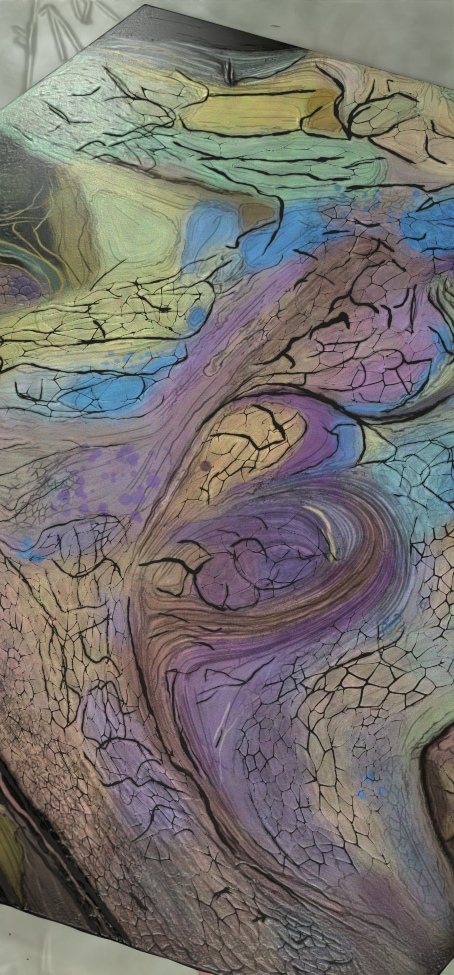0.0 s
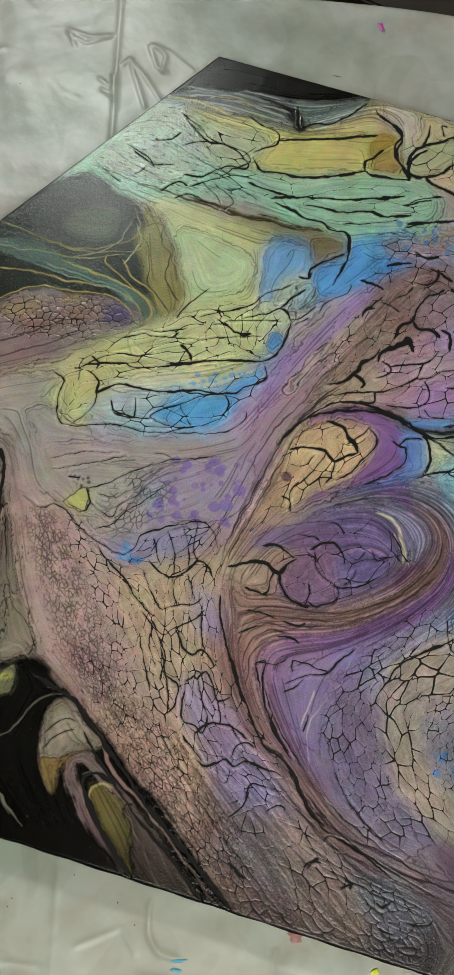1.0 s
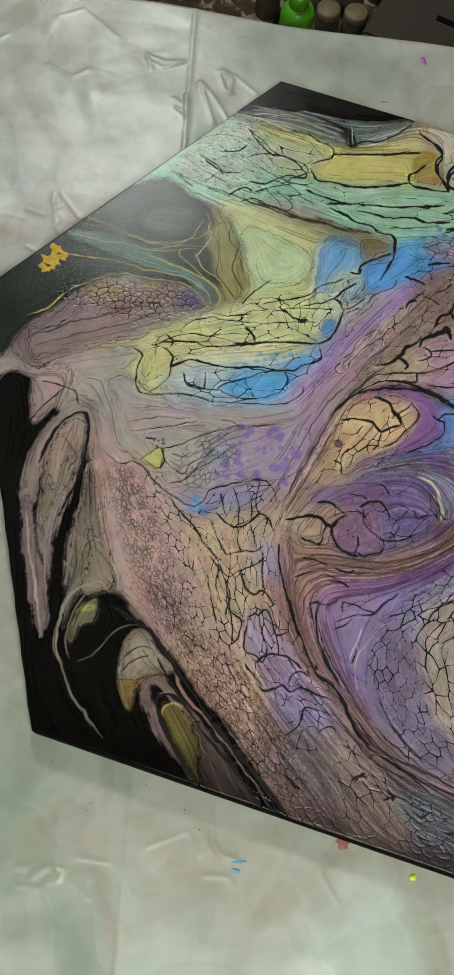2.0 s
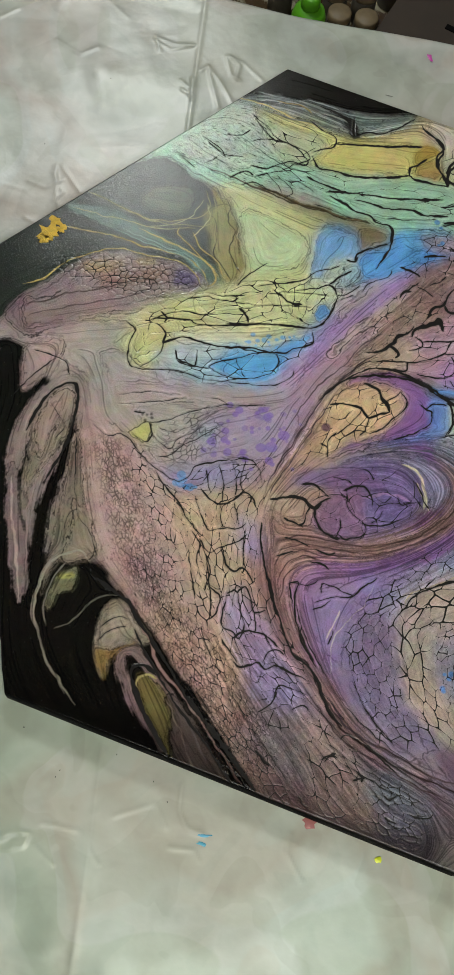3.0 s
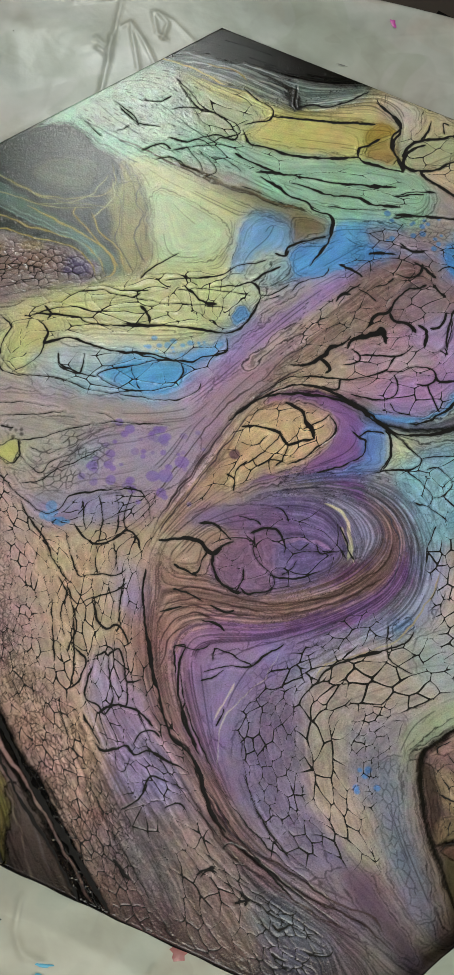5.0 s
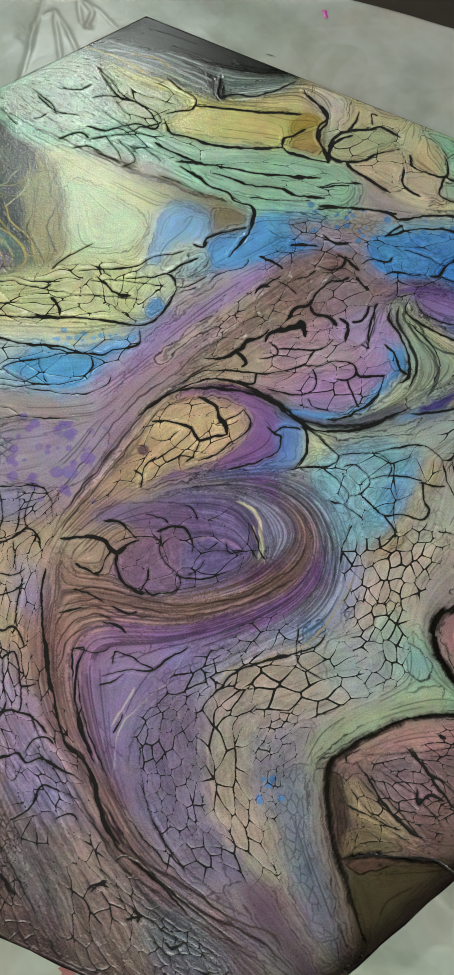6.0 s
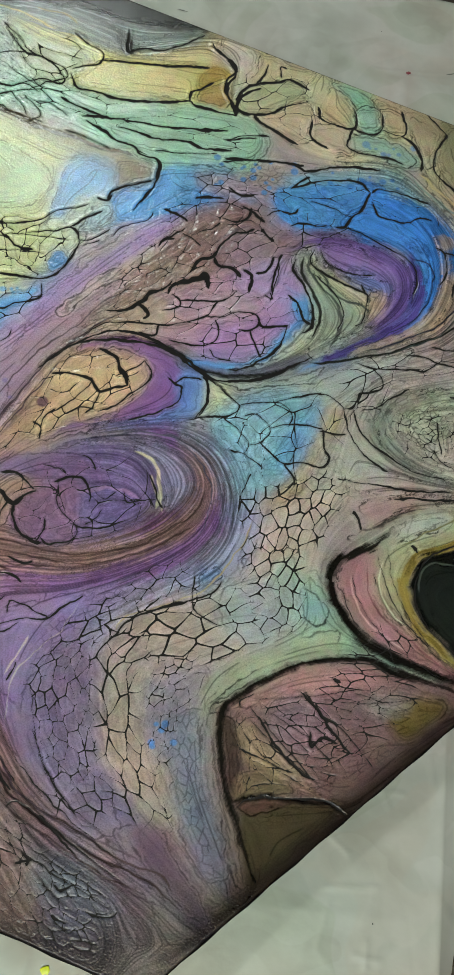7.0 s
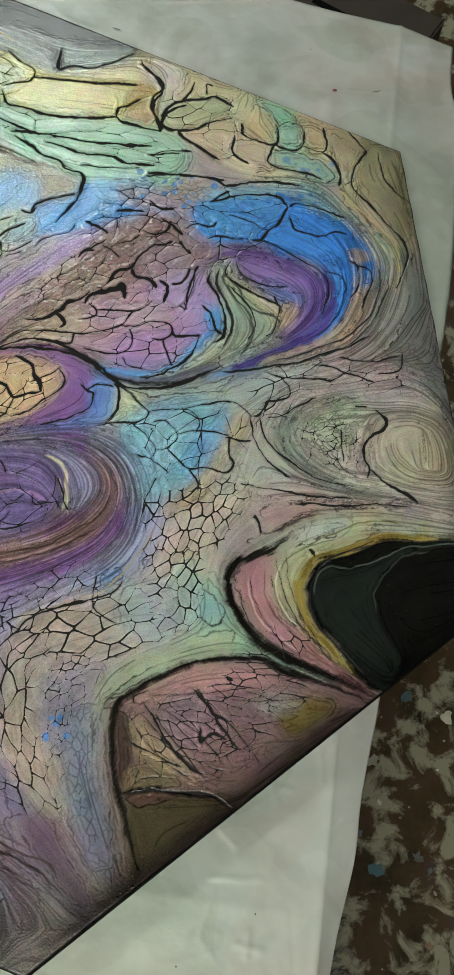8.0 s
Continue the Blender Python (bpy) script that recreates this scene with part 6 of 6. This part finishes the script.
def sample(img, x, y, step, ox=-416.0, oy=-432.0):
    """Bilinear look-up of a grid laid over the canvas."""
    u = np.clip((x - ox) / step, 0, img.shape[1] - 1.001)
    v = np.clip((y - oy) / step, 0, img.shape[0] - 1.001)
    i, j = u.astype(np.int32), v.astype(np.int32)
    fu, fv = u - i, v - j
    if img.ndim == 3:
        fu, fv = fu[..., None], fv[..., None]
    return (img[j, i] * (1 - fu) + img[j, i + 1] * fu) * (1 - fv) + (img[j + 1, i] * (1 - fu) + img[j + 1, i + 1] * fu) * fv


ang = np.arctan2(sample(s2, X, Y, 8.0), sample(c2, X, Y, 8.0)) / 2
VX, VY = np.cos(ang), np.sin(ang)


def threads(grain, steps, seed):
    """Noise drawn out along the flow."""
    src = np.random.RandomState(seed).rand(*X.shape).astype(np.float32)
    for _ in range(grain):
        src = (src + np.roll(src, 1, 0) + np.roll(src, 1, 1) + np.roll(src, (1, 1), (0, 1))) / 4
    total = src.copy()
    for sign in (1, -1):
        px = np.broadcast_to(np.arange(X.shape[1], dtype=np.float32), X.shape).copy()
        py = np.broadcast_to(np.arange(X.shape[0], dtype=np.float32)[:, None], X.shape).copy()
        lx, ly = sign * VX, sign * VY
        for _ in range(steps):
            px += lx * 1.2
            py += ly * 1.2
            i = np.clip(px, 0, X.shape[1] - 1).astype(np.int32)
            j = np.clip(py, 0, X.shape[0] - 1).astype(np.int32)
            total += src[j, i]
            nx, ny = VX[j, i], VY[j, i]
            turn = np.where(nx * lx + ny * ly < 0, -1, 1)
            lx, ly = nx * turn, ny * turn
    total -= total.mean()
    return np.clip(total / total.std(), -2.5, 2.5)


fine, broad = threads(0, 26, 5), threads(4, 34, 6)
pull = sample(DRAG, X, Y, CSTEP)
off = pull * (0.16 * fine + 0.34 * broad)
# wet colours bleed into one another, but not into the black pools
bled = RGB.copy()
for _ in range(5):
    for axis in (0, 1):
        bled = sum(np.roll(bled, k, axis) for k in (-3, -2, -1, 0, 1, 2, 3)) / 7
wet = smooth((np.minimum(RGB.min(-1), bled.min(-1)) - 0.03) / 0.12)[..., None]
# ragged borders between neighbouring colours
ragged = 0.6 + 4.6 * sample(wet[..., 0], X, Y, CSTEP)
DX = X - VY * off + ragged * (fbm(X, Y, 7, 1710, 3) - 0.5)
DY = Y + VX * off + ragged * (fbm(X, Y, 7, 1730, 3) - 0.5)
RGB = RGB * (1 - 0.8 * wet) + bled * 0.8 * wet
C = sample(RGB, DX, DY, CSTEP)
silk = smooth((pull - 1.5) / 5)
C *= (1 + (0.05 + 0.17 * silk) * broad + (0.04 + 0.09 * silk) * fine)[..., None]
C *= (1 - 0.4 * silk * smooth((fine - 1.0) / 1.2))[..., None]
H = 0.008 * broad + 0.005 * fine
INK, HAIR = np.zeros_like(X), np.zeros_like(X)

# thin dark laces along the rims of the pools, hidden again where a later pool covers them
gates = [smooth((fbm(X, Y, 34, 1700 + 9 * k, 3) - 0.44) / 0.12) for k in range(3)]
for n, (win, sd, soft, amp) in enumerate(RIMS):
    if sd.shape[0] < 3 or sd.shape[1] < 3:
        continue
    js, js2, is_, is2 = win[0].start, win[0].stop, win[1].start, win[1].stop
    k = CSTEP / STEP
    fw = (slice(int(js * k), int(js2 * k)), slice(int(is_ * k), int(is2 * k)))
    s = sample(sd.astype(np.float32), DX[fw], DY[fw], CSTEP, -416 + is_ * CSTEP, -432 + js * CSTEP)
    HAIR[fw] *= 1 - smooth(0.5 - s / (2 * min(soft, 4)))
    for o, a, g in ((0.0, 0.7, 0), (-2.6, 0.38, 1), (-5.4, 0.2, 2), (3.0, 0.25, 1)):
        a = a * amp * (0.75 if soft <= 6 else 0.45)
        HAIR[fw] = np.maximum(HAIR[fw], a * smooth(1.1 - np.abs(s - o) / 0.8) * gates[(n + g) % 3][fw])

# veins
WXF, WYF = sample(WX, X, Y, CSTEP), sample(WY, X, Y, CSTEP)
for n, (colour, width, xy) in enumerate(VEINS):
    curve = spline(xy, False, 6)
    win = window(curve, width + 12, STEP, X.shape)
    d, along, _ = reach(curve, WXF[win], WYF[win], False)
    w = 0.45 * width * np.clip(np.minimum(along, 1 - along) * 9, 0.2, 1) * (0.5 + 1.0 * fbm(X[win], Y[win], 18, 1950 + n % 7, 2))
    a = smooth(0.5 - (d - w) / 0.8)
    C[win] = C[win] * (1 - a[..., None]) + np.array(lin(colour), np.float32) * a[..., None]
    HAIR[win] *= 1 - a

# long hairlines left by the flow, dark and pale, and short ticks
def hairlines(count, steps, weight, seed):
    rng = np.random.RandomState(seed)
    keep = rng.rand(*X.shape) < weight
    jj, ii = np.nonzero(keep)
    pick = rng.permutation(len(jj))[:count]
    px, py = ii[pick].astype(np.float32), jj[pick].astype(np.float32)
    lx, ly = VX[jj[pick], ii[pick]], VY[jj[pick], ii[pick]]
    life = steps * (0.3 + 0.7 * rng.rand(len(px)))
    deep = 0.45 + 0.55 * rng.rand(len(px))
    got = np.zeros_like(X)
    for k in range(steps):
        alive = k < life
        i, j = np.clip(px, 1, X.shape[1] - 3), np.clip(py, 1, X.shape[0] - 3)
        i0, j0 = i.astype(np.int32), j.astype(np.int32)
        power = deep * alive * np.clip(np.minimum(k, life - k) / 6, 0, 1)
        for di in (0, 1):
            for dj in (0, 1):
                dist = np.hypot(i - i0 - di, j - j0 - dj)
                np.maximum.at(got, (j0 + dj, i0 + di), (power * np.clip(1.15 - dist, 0, 1)).astype(np.float32))
        nx, ny = VX[j0, i0], VY[j0, i0]
        turn = np.where(nx * lx + ny * ly < 0, -1, 1)
        lx, ly = nx * turn, ny * turn
        px, py = px + 0.8 * lx, py + 0.8 * ly
    return got


HAIR = np.maximum(HAIR, 0.42 * hairlines(1600, 190, 0.02 * silk, 801))
HAIR = np.maximum(HAIR, 0.36 * hairlines(900, 120, np.full_like(X, 0.01), 802))
pale = hairlines(900, 130, 0.02 * silk, 803)[..., None]
C = C * (1 + 0.3 * pale)
for n, (count, length, xy) in enumerate(TICKS):
    curve = spline(xy, True)
    win = window(curve, 10, STEP, X.shape)
    field = np.zeros_like(X)
    d, _, inside = reach(curve, X[win], Y[win], True)
    field[win] = np.where(inside, 0.05, 0)
    HAIR = np.maximum(HAIR, hairlines(count, int(length / STEP), field, 820 + n))

# drops
for colour, radius, count, xy in DOTS:
    rng = np.random.RandomState(int(radius * 100) + count)
    curve = spline(xy, True)
    lo, hi = curve.min(0), curve.max(0)
    for _ in range(count):
        p = lo + rng.rand(2) * (hi - lo)
        r = radius * (0.5 + 0.9 * rng.rand())
        win = window(p[None], r + 3, STEP, X.shape)
        d = np.hypot(X[win] - p[0], (Y[win] - p[1]) * (0.9 + 0.3 * rng.rand()))
        a = 0.75 * smooth(0.5 - (d - r) / 1.6)[..., None]
        C[win] = C[win] * (1 - a) + np.array(lin(colour), np.float32) * a

# plates
for n, (size, stretch, width, strength, xy) in enumerate(PLATES):
    size, width = 0.8 * size, 0.73 * width
    curve = spline(xy, True)
    win = window(curve, 16, STEP, X.shape)
    x, y = X[win], Y[win]
    wob = 0.34 * size
    x = x + wob * (fbm(x, y, size * 1.1, 300 + n, 2) - 0.5)
    y = y + wob * (fbm(x, y, size * 1.1, 340 + n, 2) - 0.5)
    d, _, inside = reach(curve, x, y, True)
    mask = smooth(0.5 - np.where(inside, -d, d) / 18)
    vx, vy = VX[win], VY[win]
    rng = np.random.RandomState(700 + n)
    jit, tint = rng.rand(64, 64, 2).astype(np.float32), rng.rand(64, 64).astype(np.float32)
    qi, qj = np.floor(x / size).astype(np.int32), np.floor(y / size).astype(np.int32)
    f1, f2, tone = np.full(x.shape, 1e9, np.float32), np.full(x.shape, 1e9, np.float32), np.zeros(x.shape, np.float32)
    f3 = np.full(x.shape, 1e9, np.float32)
    u1, v1, u2, v2 = (np.zeros(x.shape, np.float32) for _ in range(4))
    for di in range(-2, 3):
        for dj in range(-2, 3):
            i, j = (qi + di) % 64, (qj + dj) % 64
            ex = (qi + di + jit[j, i, 0]) * size - x
            ey = (qj + dj + jit[j, i, 1]) * size - y
            u, v = (ex * vx + ey * vy) / stretch, ex * vy - ey * vx
            g = u * u + v * v
            near = g < f1
            second = ~near & (g < f2)
            f3 = np.where(near | second, f2, np.minimum(f3, g))
            f2 = np.where(near, f1, np.where(second, g, f2))
            u2, v2 = np.where(near, u1, np.where(second, u, u2)), np.where(near, v1, np.where(second, v, v2))
            tone = np.where(near, tint[j, i], tone)
            f1, u1, v1 = np.where(near, g, f1), np.where(near, u, u1), np.where(near, v, v1)
    du, dv = u2 - u1, v2 - v1
    span = np.sqrt(du * du + dv * dv) + 1e-4
    rim = (f2 - f1) / (2 * span) / np.sqrt((du / span / stretch) ** 2 + (dv / span) ** 2)
    open_ = fbm(x, y, size * 1.3, 900 + n, 3)
    wide = width * (0.5 + 0.7 * smooth((open_ - 0.35) / 0.35)) * (0.4 + 0.6 * strength)
    # joints open where three plates meet
    wide = wide * (1 + 1.1 * np.exp(-(np.sqrt(f3) - np.sqrt(f1)) / (0.11 * size)))
    if size > 6:
        ink = smooth(0.5 - (rim - 0.78 * wide) / 1.2) * smooth((open_ - 0.24) / 0.12 + 0.85) * np.sqrt(mask)
        INK[win] = np.maximum(INK[win] * (1 - 0.75 * mask), ink)
        HAIR[win] *= 1 - 0.4 * mask
    else:
        ink = 0.62 * strength * smooth(1.0 - rim / 0.85) * smooth((open_ - 0.32) / 0.2) * mask
        HAIR[win] = np.maximum(HAIR[win], ink)
    C[win] *= (1 + 0.16 * (tone - 0.5) * mask)[..., None]
    C[win] *= (1 + 0.10 * mask * (smooth(1.6 - rim / (wide * 2.2)) - 0.4))[..., None]
    H[win] += mask * 0.15 * min(1.0, size / 14) * smooth(rim / (0.35 * size))

# grooves
for n, (width, xy) in enumerate(GROOVES):
    curve = spline(xy, False, 5)
    win = window(curve, width * 3 + 6, STEP, X.shape)
    x, y = X[win], Y[win]
    x = x + 2.6 * (fbm(x, y, 7, 1200, 3) - 0.5)
    y = y + 2.6 * (fbm(x, y, 7, 1210, 3) - 0.5)
    d, along, _ = reach(curve, x, y, False)
    w = 0.2 * width ** 1.25 * (0.5 + 0.75 * smooth((fbm(x, y, 13, 1220, 3) - 0.3) / 0.4)) * np.clip(np.minimum(along, 1 - along) * 7 + 0.3, 0, 1)
    ink = smooth(0.5 - (d - w) / 1.5)
    INK[win] = np.maximum(INK[win], ink)
    lip = np.exp(-((d - w - 1.6) / 1.3) ** 2)
    H[win] += 0.13 * lip * (width / 3)
    C[win] *= (1 - 0.25 * np.exp(-np.clip(d - w, 0, None) / 1.0) + 0.22 * np.exp(-((d - w - 2.2) / 0.9) ** 2) * gates[n % 3][win])[..., None]

INK, HAIR = np.clip(INK, 0, 1), np.clip(HAIR, 0, 1)
# uneven pigment at two scales
for ch in range(3):
    C[..., ch] *= 1 + 0.2 * (fbm(X, Y, 26, 1810 + ch * 7, 3) - 0.5) + 0.18 * (fbm(X, Y, 6, 1850 + ch * 7, 2) - 0.5)
C *= (1 + 0.3 * (fbm(X, Y, 14, 1890, 3) - 0.5))[..., None]
C = C * (1 - 0.95 * HAIR[..., None]) ** 2.8 * GAIN * np.array((0.935, 0.95, 0.97), np.float32)
# speckles of white dust and dark pinholes
rng = np.random.RandomState(77)
dust = rng.rand(*X.shape) > 0.9993
C[dust] = C[dust] * 0.7 + 0.05
pin = rng.rand(*X.shape) > 0.9990
C[pin] *= 0.35
grey = C.mean(-1, keepdims=True)
C = np.clip(grey + 0.92 * (C - grey), 0.004, 0.85)
H -= 0.45 * smooth(INK)

# keep what lies inside the six sides and draw the rim onto them
nxt = np.roll(CORNERS, -1, 0)
out = np.full(X.shape, -1e9, np.float32)
FX, FY = X.copy(), Y.copy()
for (ax, ay), (bx, by) in zip(CORNERS, nxt):
    ex, ey = bx - ax, by - ay
    ln = math.hypot(ex, ey)
    s = ((X - ax) * ey - (Y - ay) * ex) / ln
    out = np.maximum(out, s)
for (ax, ay), (bx, by) in zip(CORNERS, nxt):
    ex, ey = bx - ax, by - ay
    ln = math.hypot(ex, ey)
    s = np.clip(((FX - ax) * ey - (FY - ay) * ex) / ln, 0, None)
    FX, FY = FX - s * ey / ln, FY + s * ex / ln
ins = out < 0
keep = ins[:-1, :-1] | ins[:-1, 1:] | ins[1:, 1:] | ins[1:, :-1]
rimdrop = np.clip((out + 1.5) / 1.5, 0, 1) ** 2
dark = smooth((out + 1.6 + 2 * (fbm(X, Y, 30, 1500, 2) - 0.5)) / 2.4)[..., None]
C = C * (1 - 0.85 * dark) + 0.01 * dark
# colour darkens towards the rim, strongest to the east and south
rim_dim = smooth((out + 34 + 30 * (fbm(X, Y, 70, 1600, 3) - 0.5)) / 40) * smooth((0.75 * X - 0.5 * Y + 120) / 260)
# a wider, weaker darkening around the south corner
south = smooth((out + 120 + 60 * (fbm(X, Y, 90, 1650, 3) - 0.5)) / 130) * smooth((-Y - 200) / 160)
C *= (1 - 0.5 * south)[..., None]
C *= (1 - 0.72 * rim_dim * (0.75 + 0.25 * np.clip(broad, -1, 1)))[..., None]
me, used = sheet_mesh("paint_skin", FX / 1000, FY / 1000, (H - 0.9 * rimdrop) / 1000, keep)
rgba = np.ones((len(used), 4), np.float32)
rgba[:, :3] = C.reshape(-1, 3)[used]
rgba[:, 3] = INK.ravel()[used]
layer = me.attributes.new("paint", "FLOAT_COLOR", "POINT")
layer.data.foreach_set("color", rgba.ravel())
me.materials.append(ACRYLIC)

painting = new("painting")
painting.location = (0, 0, SKIN)
skin = new("paint_skin", me)
skin.parent = painting
skin["label"] = "poured acrylic in mint, yellow, blue, violet and black, cracked into plates"

# wrapped canvas edge, one strip a side, and the backing
for (ax, ay), (bx, by) in zip(CORNERS / 1000, nxt / 1000):
    bm = bmesh.new()
    ex, ey = bx - ax, by - ay
    ln = math.hypot(ex, ey)
    nx, ny = ey / ln, -ex / ln
    rows = []
    for k in range(41):
        px, py = ax + ex * k / 40, ay + ey * k / 40
        bulge = 0.0004 * math.sin(k * 1.7)
        rows.append([bm.verts.new((px + nx * o, py + ny * o, z)) for o, z in ((-0.0004, -0.0014), (0.0008 + bulge, -0.003), (0.001 + bulge, -0.010), (0.001, -0.0236), (-0.012, -0.0238))])
    for p, q in zip(rows, rows[1:]):
        for i in range(4):
            bm.faces.new((p[i], p[i + 1], q[i + 1], q[i]))
    part("canvas_edge", bm, CANVAS_BLACK, painting, smooth=True)
bm = bmesh.new()
bm.faces.new([bm.verts.new((x * 0.00099, y * 0.00099, -0.006)) for x, y in CORNERS])
bmesh.ops.solidify(bm, geom=bm.faces[:], thickness=0.004)
part("canvas_board", bm, CANVAS_BLACK, painting)


def blob(radius, tall, n, seed, spikes=0.35):
    """A flat dried drop with a ragged rim."""
    rng = random.Random(seed)
    bm = bmesh.new()
    rad = [radius * (1 + spikes * rng.uniform(-1, 1)) for _ in range(n)]
    low = [bm.verts.new((r * math.cos(6.2832 * i / n), r * math.sin(6.2832 * i / n), 0)) for i, r in enumerate(rad)]
    mid = [bm.verts.new((0.7 * r * math.cos(6.2832 * i / n), 0.7 * r * math.sin(6.2832 * i / n), tall)) for i, r in enumerate(rad)]
    for i in range(n):
        bm.faces.new((low[i], low[(i + 1) % n], mid[(i + 1) % n], mid[i]))
    bm.faces.new(mid)
    return bm


# gold drop on the dark pool
for gx0, gy0, r, sd in ((-0.334, 0.172, 0.0105, 3), (-0.329, 0.186, 0.0065, 4), (-0.322, 0.177, 0.005, 5), (-0.338, 0.164, 0.006, 6)):
    g = part("gold_drop", blob(r, 0.0006, 17, sd, 0.45), GOLD, painting, "ragged drop of gold paint", True)
    g.location = (gx0, gy0, 0.0004)
tagged(painting, "six-cornered canvas with marbled and cracked poured acrylic paint", "painting")

# ---- drips on the sheet ----
def drip(name, x, y, r, code, label, stretch=1.0, turn=0.0, seed=1):
    ob = part(name, blob(r, 0.0003, 12, seed), plain(name + "_paint", code, 0.4, 0, 0.1, 80, 0.1), None, "", True)
    ob.matrix_world = pose(x, y, TOP + 0.0012, 0, 0, turn) @ Matrix.Diagonal((stretch, 1, 1, 1))
    tagged(ob, label, "paint drop", group="paint drops on the sheet")


drip("paint_drop", 0.066, 0.483, 0.0028, "#b8409a", "small magenta paint drop on the plastic sheet", 2.0, 110, 1)
drip("paint_drop", -0.116, -0.406, 0.0014, "#3f93b5", "thin blue paint streak on the plastic sheet", 4.0, 3, 2)
drip("paint_drop", -0.118, -0.413, 0.0016, "#4f9fb8", "thin blue paint streak on the plastic sheet", 3.0, -8, 3)
drip("paint_drop", 0.037, -0.412, 0.0031, "#d2dc2a", "round yellow paint drop on the plastic sheet", 1.0, 0, 4)
drip("paint_drop", -0.025, -0.387, 0.0046, "#8c4a48", "dull red paint drop beside the canvas", 1.3, 10, 5)
drip("paint_drop", 0.238, 0.384, 0.0020, "#7a3038", "tiny dark red paint drop on the sheet", 1.0, 0, 6)
drip("paint_drop", 0.279, 0.390, 0.0007, "#6a6a62", "fine grey scratch of paint on the sheet", 9.0, 20, 7)
drip("paint_drop", 0.019, 0.420, 0.0007, "#5f5f58", "fine grey scratch of paint on the sheet", 7.0, 170, 8)
for n, (px, py) in enumerate(((-0.285, -0.329), (-0.248, -0.363), (-0.251, -0.369), (-0.200, -0.345), (-0.165, -0.365), (-0.151, -0.381), (-0.30, 0.40), (-0.36, 0.30), (0.21, 0.43), (0.25, -0.36), (0.20, -0.40))):
    drip("paint_speck", px, py, 0.0005, "#2c2a26", "tiny black paint speck on the sheet", 1.3, 30 * n, 20 + n)

# ---- floor splashes and things behind the table ----
rng = random.Random(9)
bm = bmesh.new()
for n in range(520):
    px, py = rng.uniform(0.3, 1.3), rng.uniform(-1.3, 0.5)
    r = 0.0015 + 0.009 * rng.random() ** 2.6
    m = Matrix.Translation((px, py, 0.0006 + 0.000004 * n))
    k = rng.randint(9, 16)
    rad = [r * rng.uniform(0.45, 1.3) for _ in range(k)]
    bm.faces.new([bm.verts.new(m @ Vector((a * math.cos(6.2832 * i / k), a * math.sin(6.2832 * i / k), 0.0))) for i, a in enumerate(rad)])
tagged(part("floor_splashes", bm, SPLASH), "dried white, brown and teal paint splashes on the floor", "paint splashes", kind="stuff")

cup = new("plastic_bottle")
part("body", lathe(((0.030, 0), (0.034, 0.004), (0.034, 0.10), (0.030, 0.115), (0.017, 0.125)), 28), GREEN, cup, smooth=True)
part("cap", lathe(((0.018, 0.124), (0.019, 0.128), (0.018, 0.15), (0.014, 0.152)), 24), GREEN, cup, smooth=True)
cup.location = (-0.034, 1.17, 0)
tagged(cup, "bright green plastic bottle standing on the dark floor", "bottle")
jar = new("paint_jar")
part("body", lathe(((0.022, 0), (0.025, 0.003), (0.025, 0.055), (0.021, 0.06)), 24), SMOKE, jar, smooth=True)
part("lid", lathe(((0.0235, 0.058), (0.024, 0.062), (0.024, 0.074), (0.021, 0.077)), 24), TAN, jar, "dull tan lid", True)
tagged(jar, "small grey jar with a tan lid on the floor", "jar", group="jars behind the table")
jar.location = (0.03, 1.215, 0)
for px, py in ((0.085, 1.21), (0.022, 1.275), (0.082, 1.28), (0.14, 1.33), (-0.09, 1.27)):
    copy_thing(jar, pose(px, py, 0))
stick = part("wooden_stick", box(-0.0035, -0.2, 0, 0.0035, 0.2, 0.006, 0.001), STICK)
stick.matrix_world = pose(0.19, 1.34, 0.001, 0, 0, -30)
tagged(stick, "thin pale wooden stick lying on the floor", "stick")
crate = new("wooden_crate")
part("body", box(-0.16, -0.1, 0, 0.16, 0.1, 0.16, 0.004), DARKBOX, crate)
part("slot", box(-0.05, -0.006, 0.159, 0.04, 0.006, 0.162), CANVAS_BLACK, crate, "black slot")
crate.matrix_world = pose(0.27, 1.1, 0, 0, 0, -25)
tagged(crate, "dark brown wooden crate behind the table", "crate")
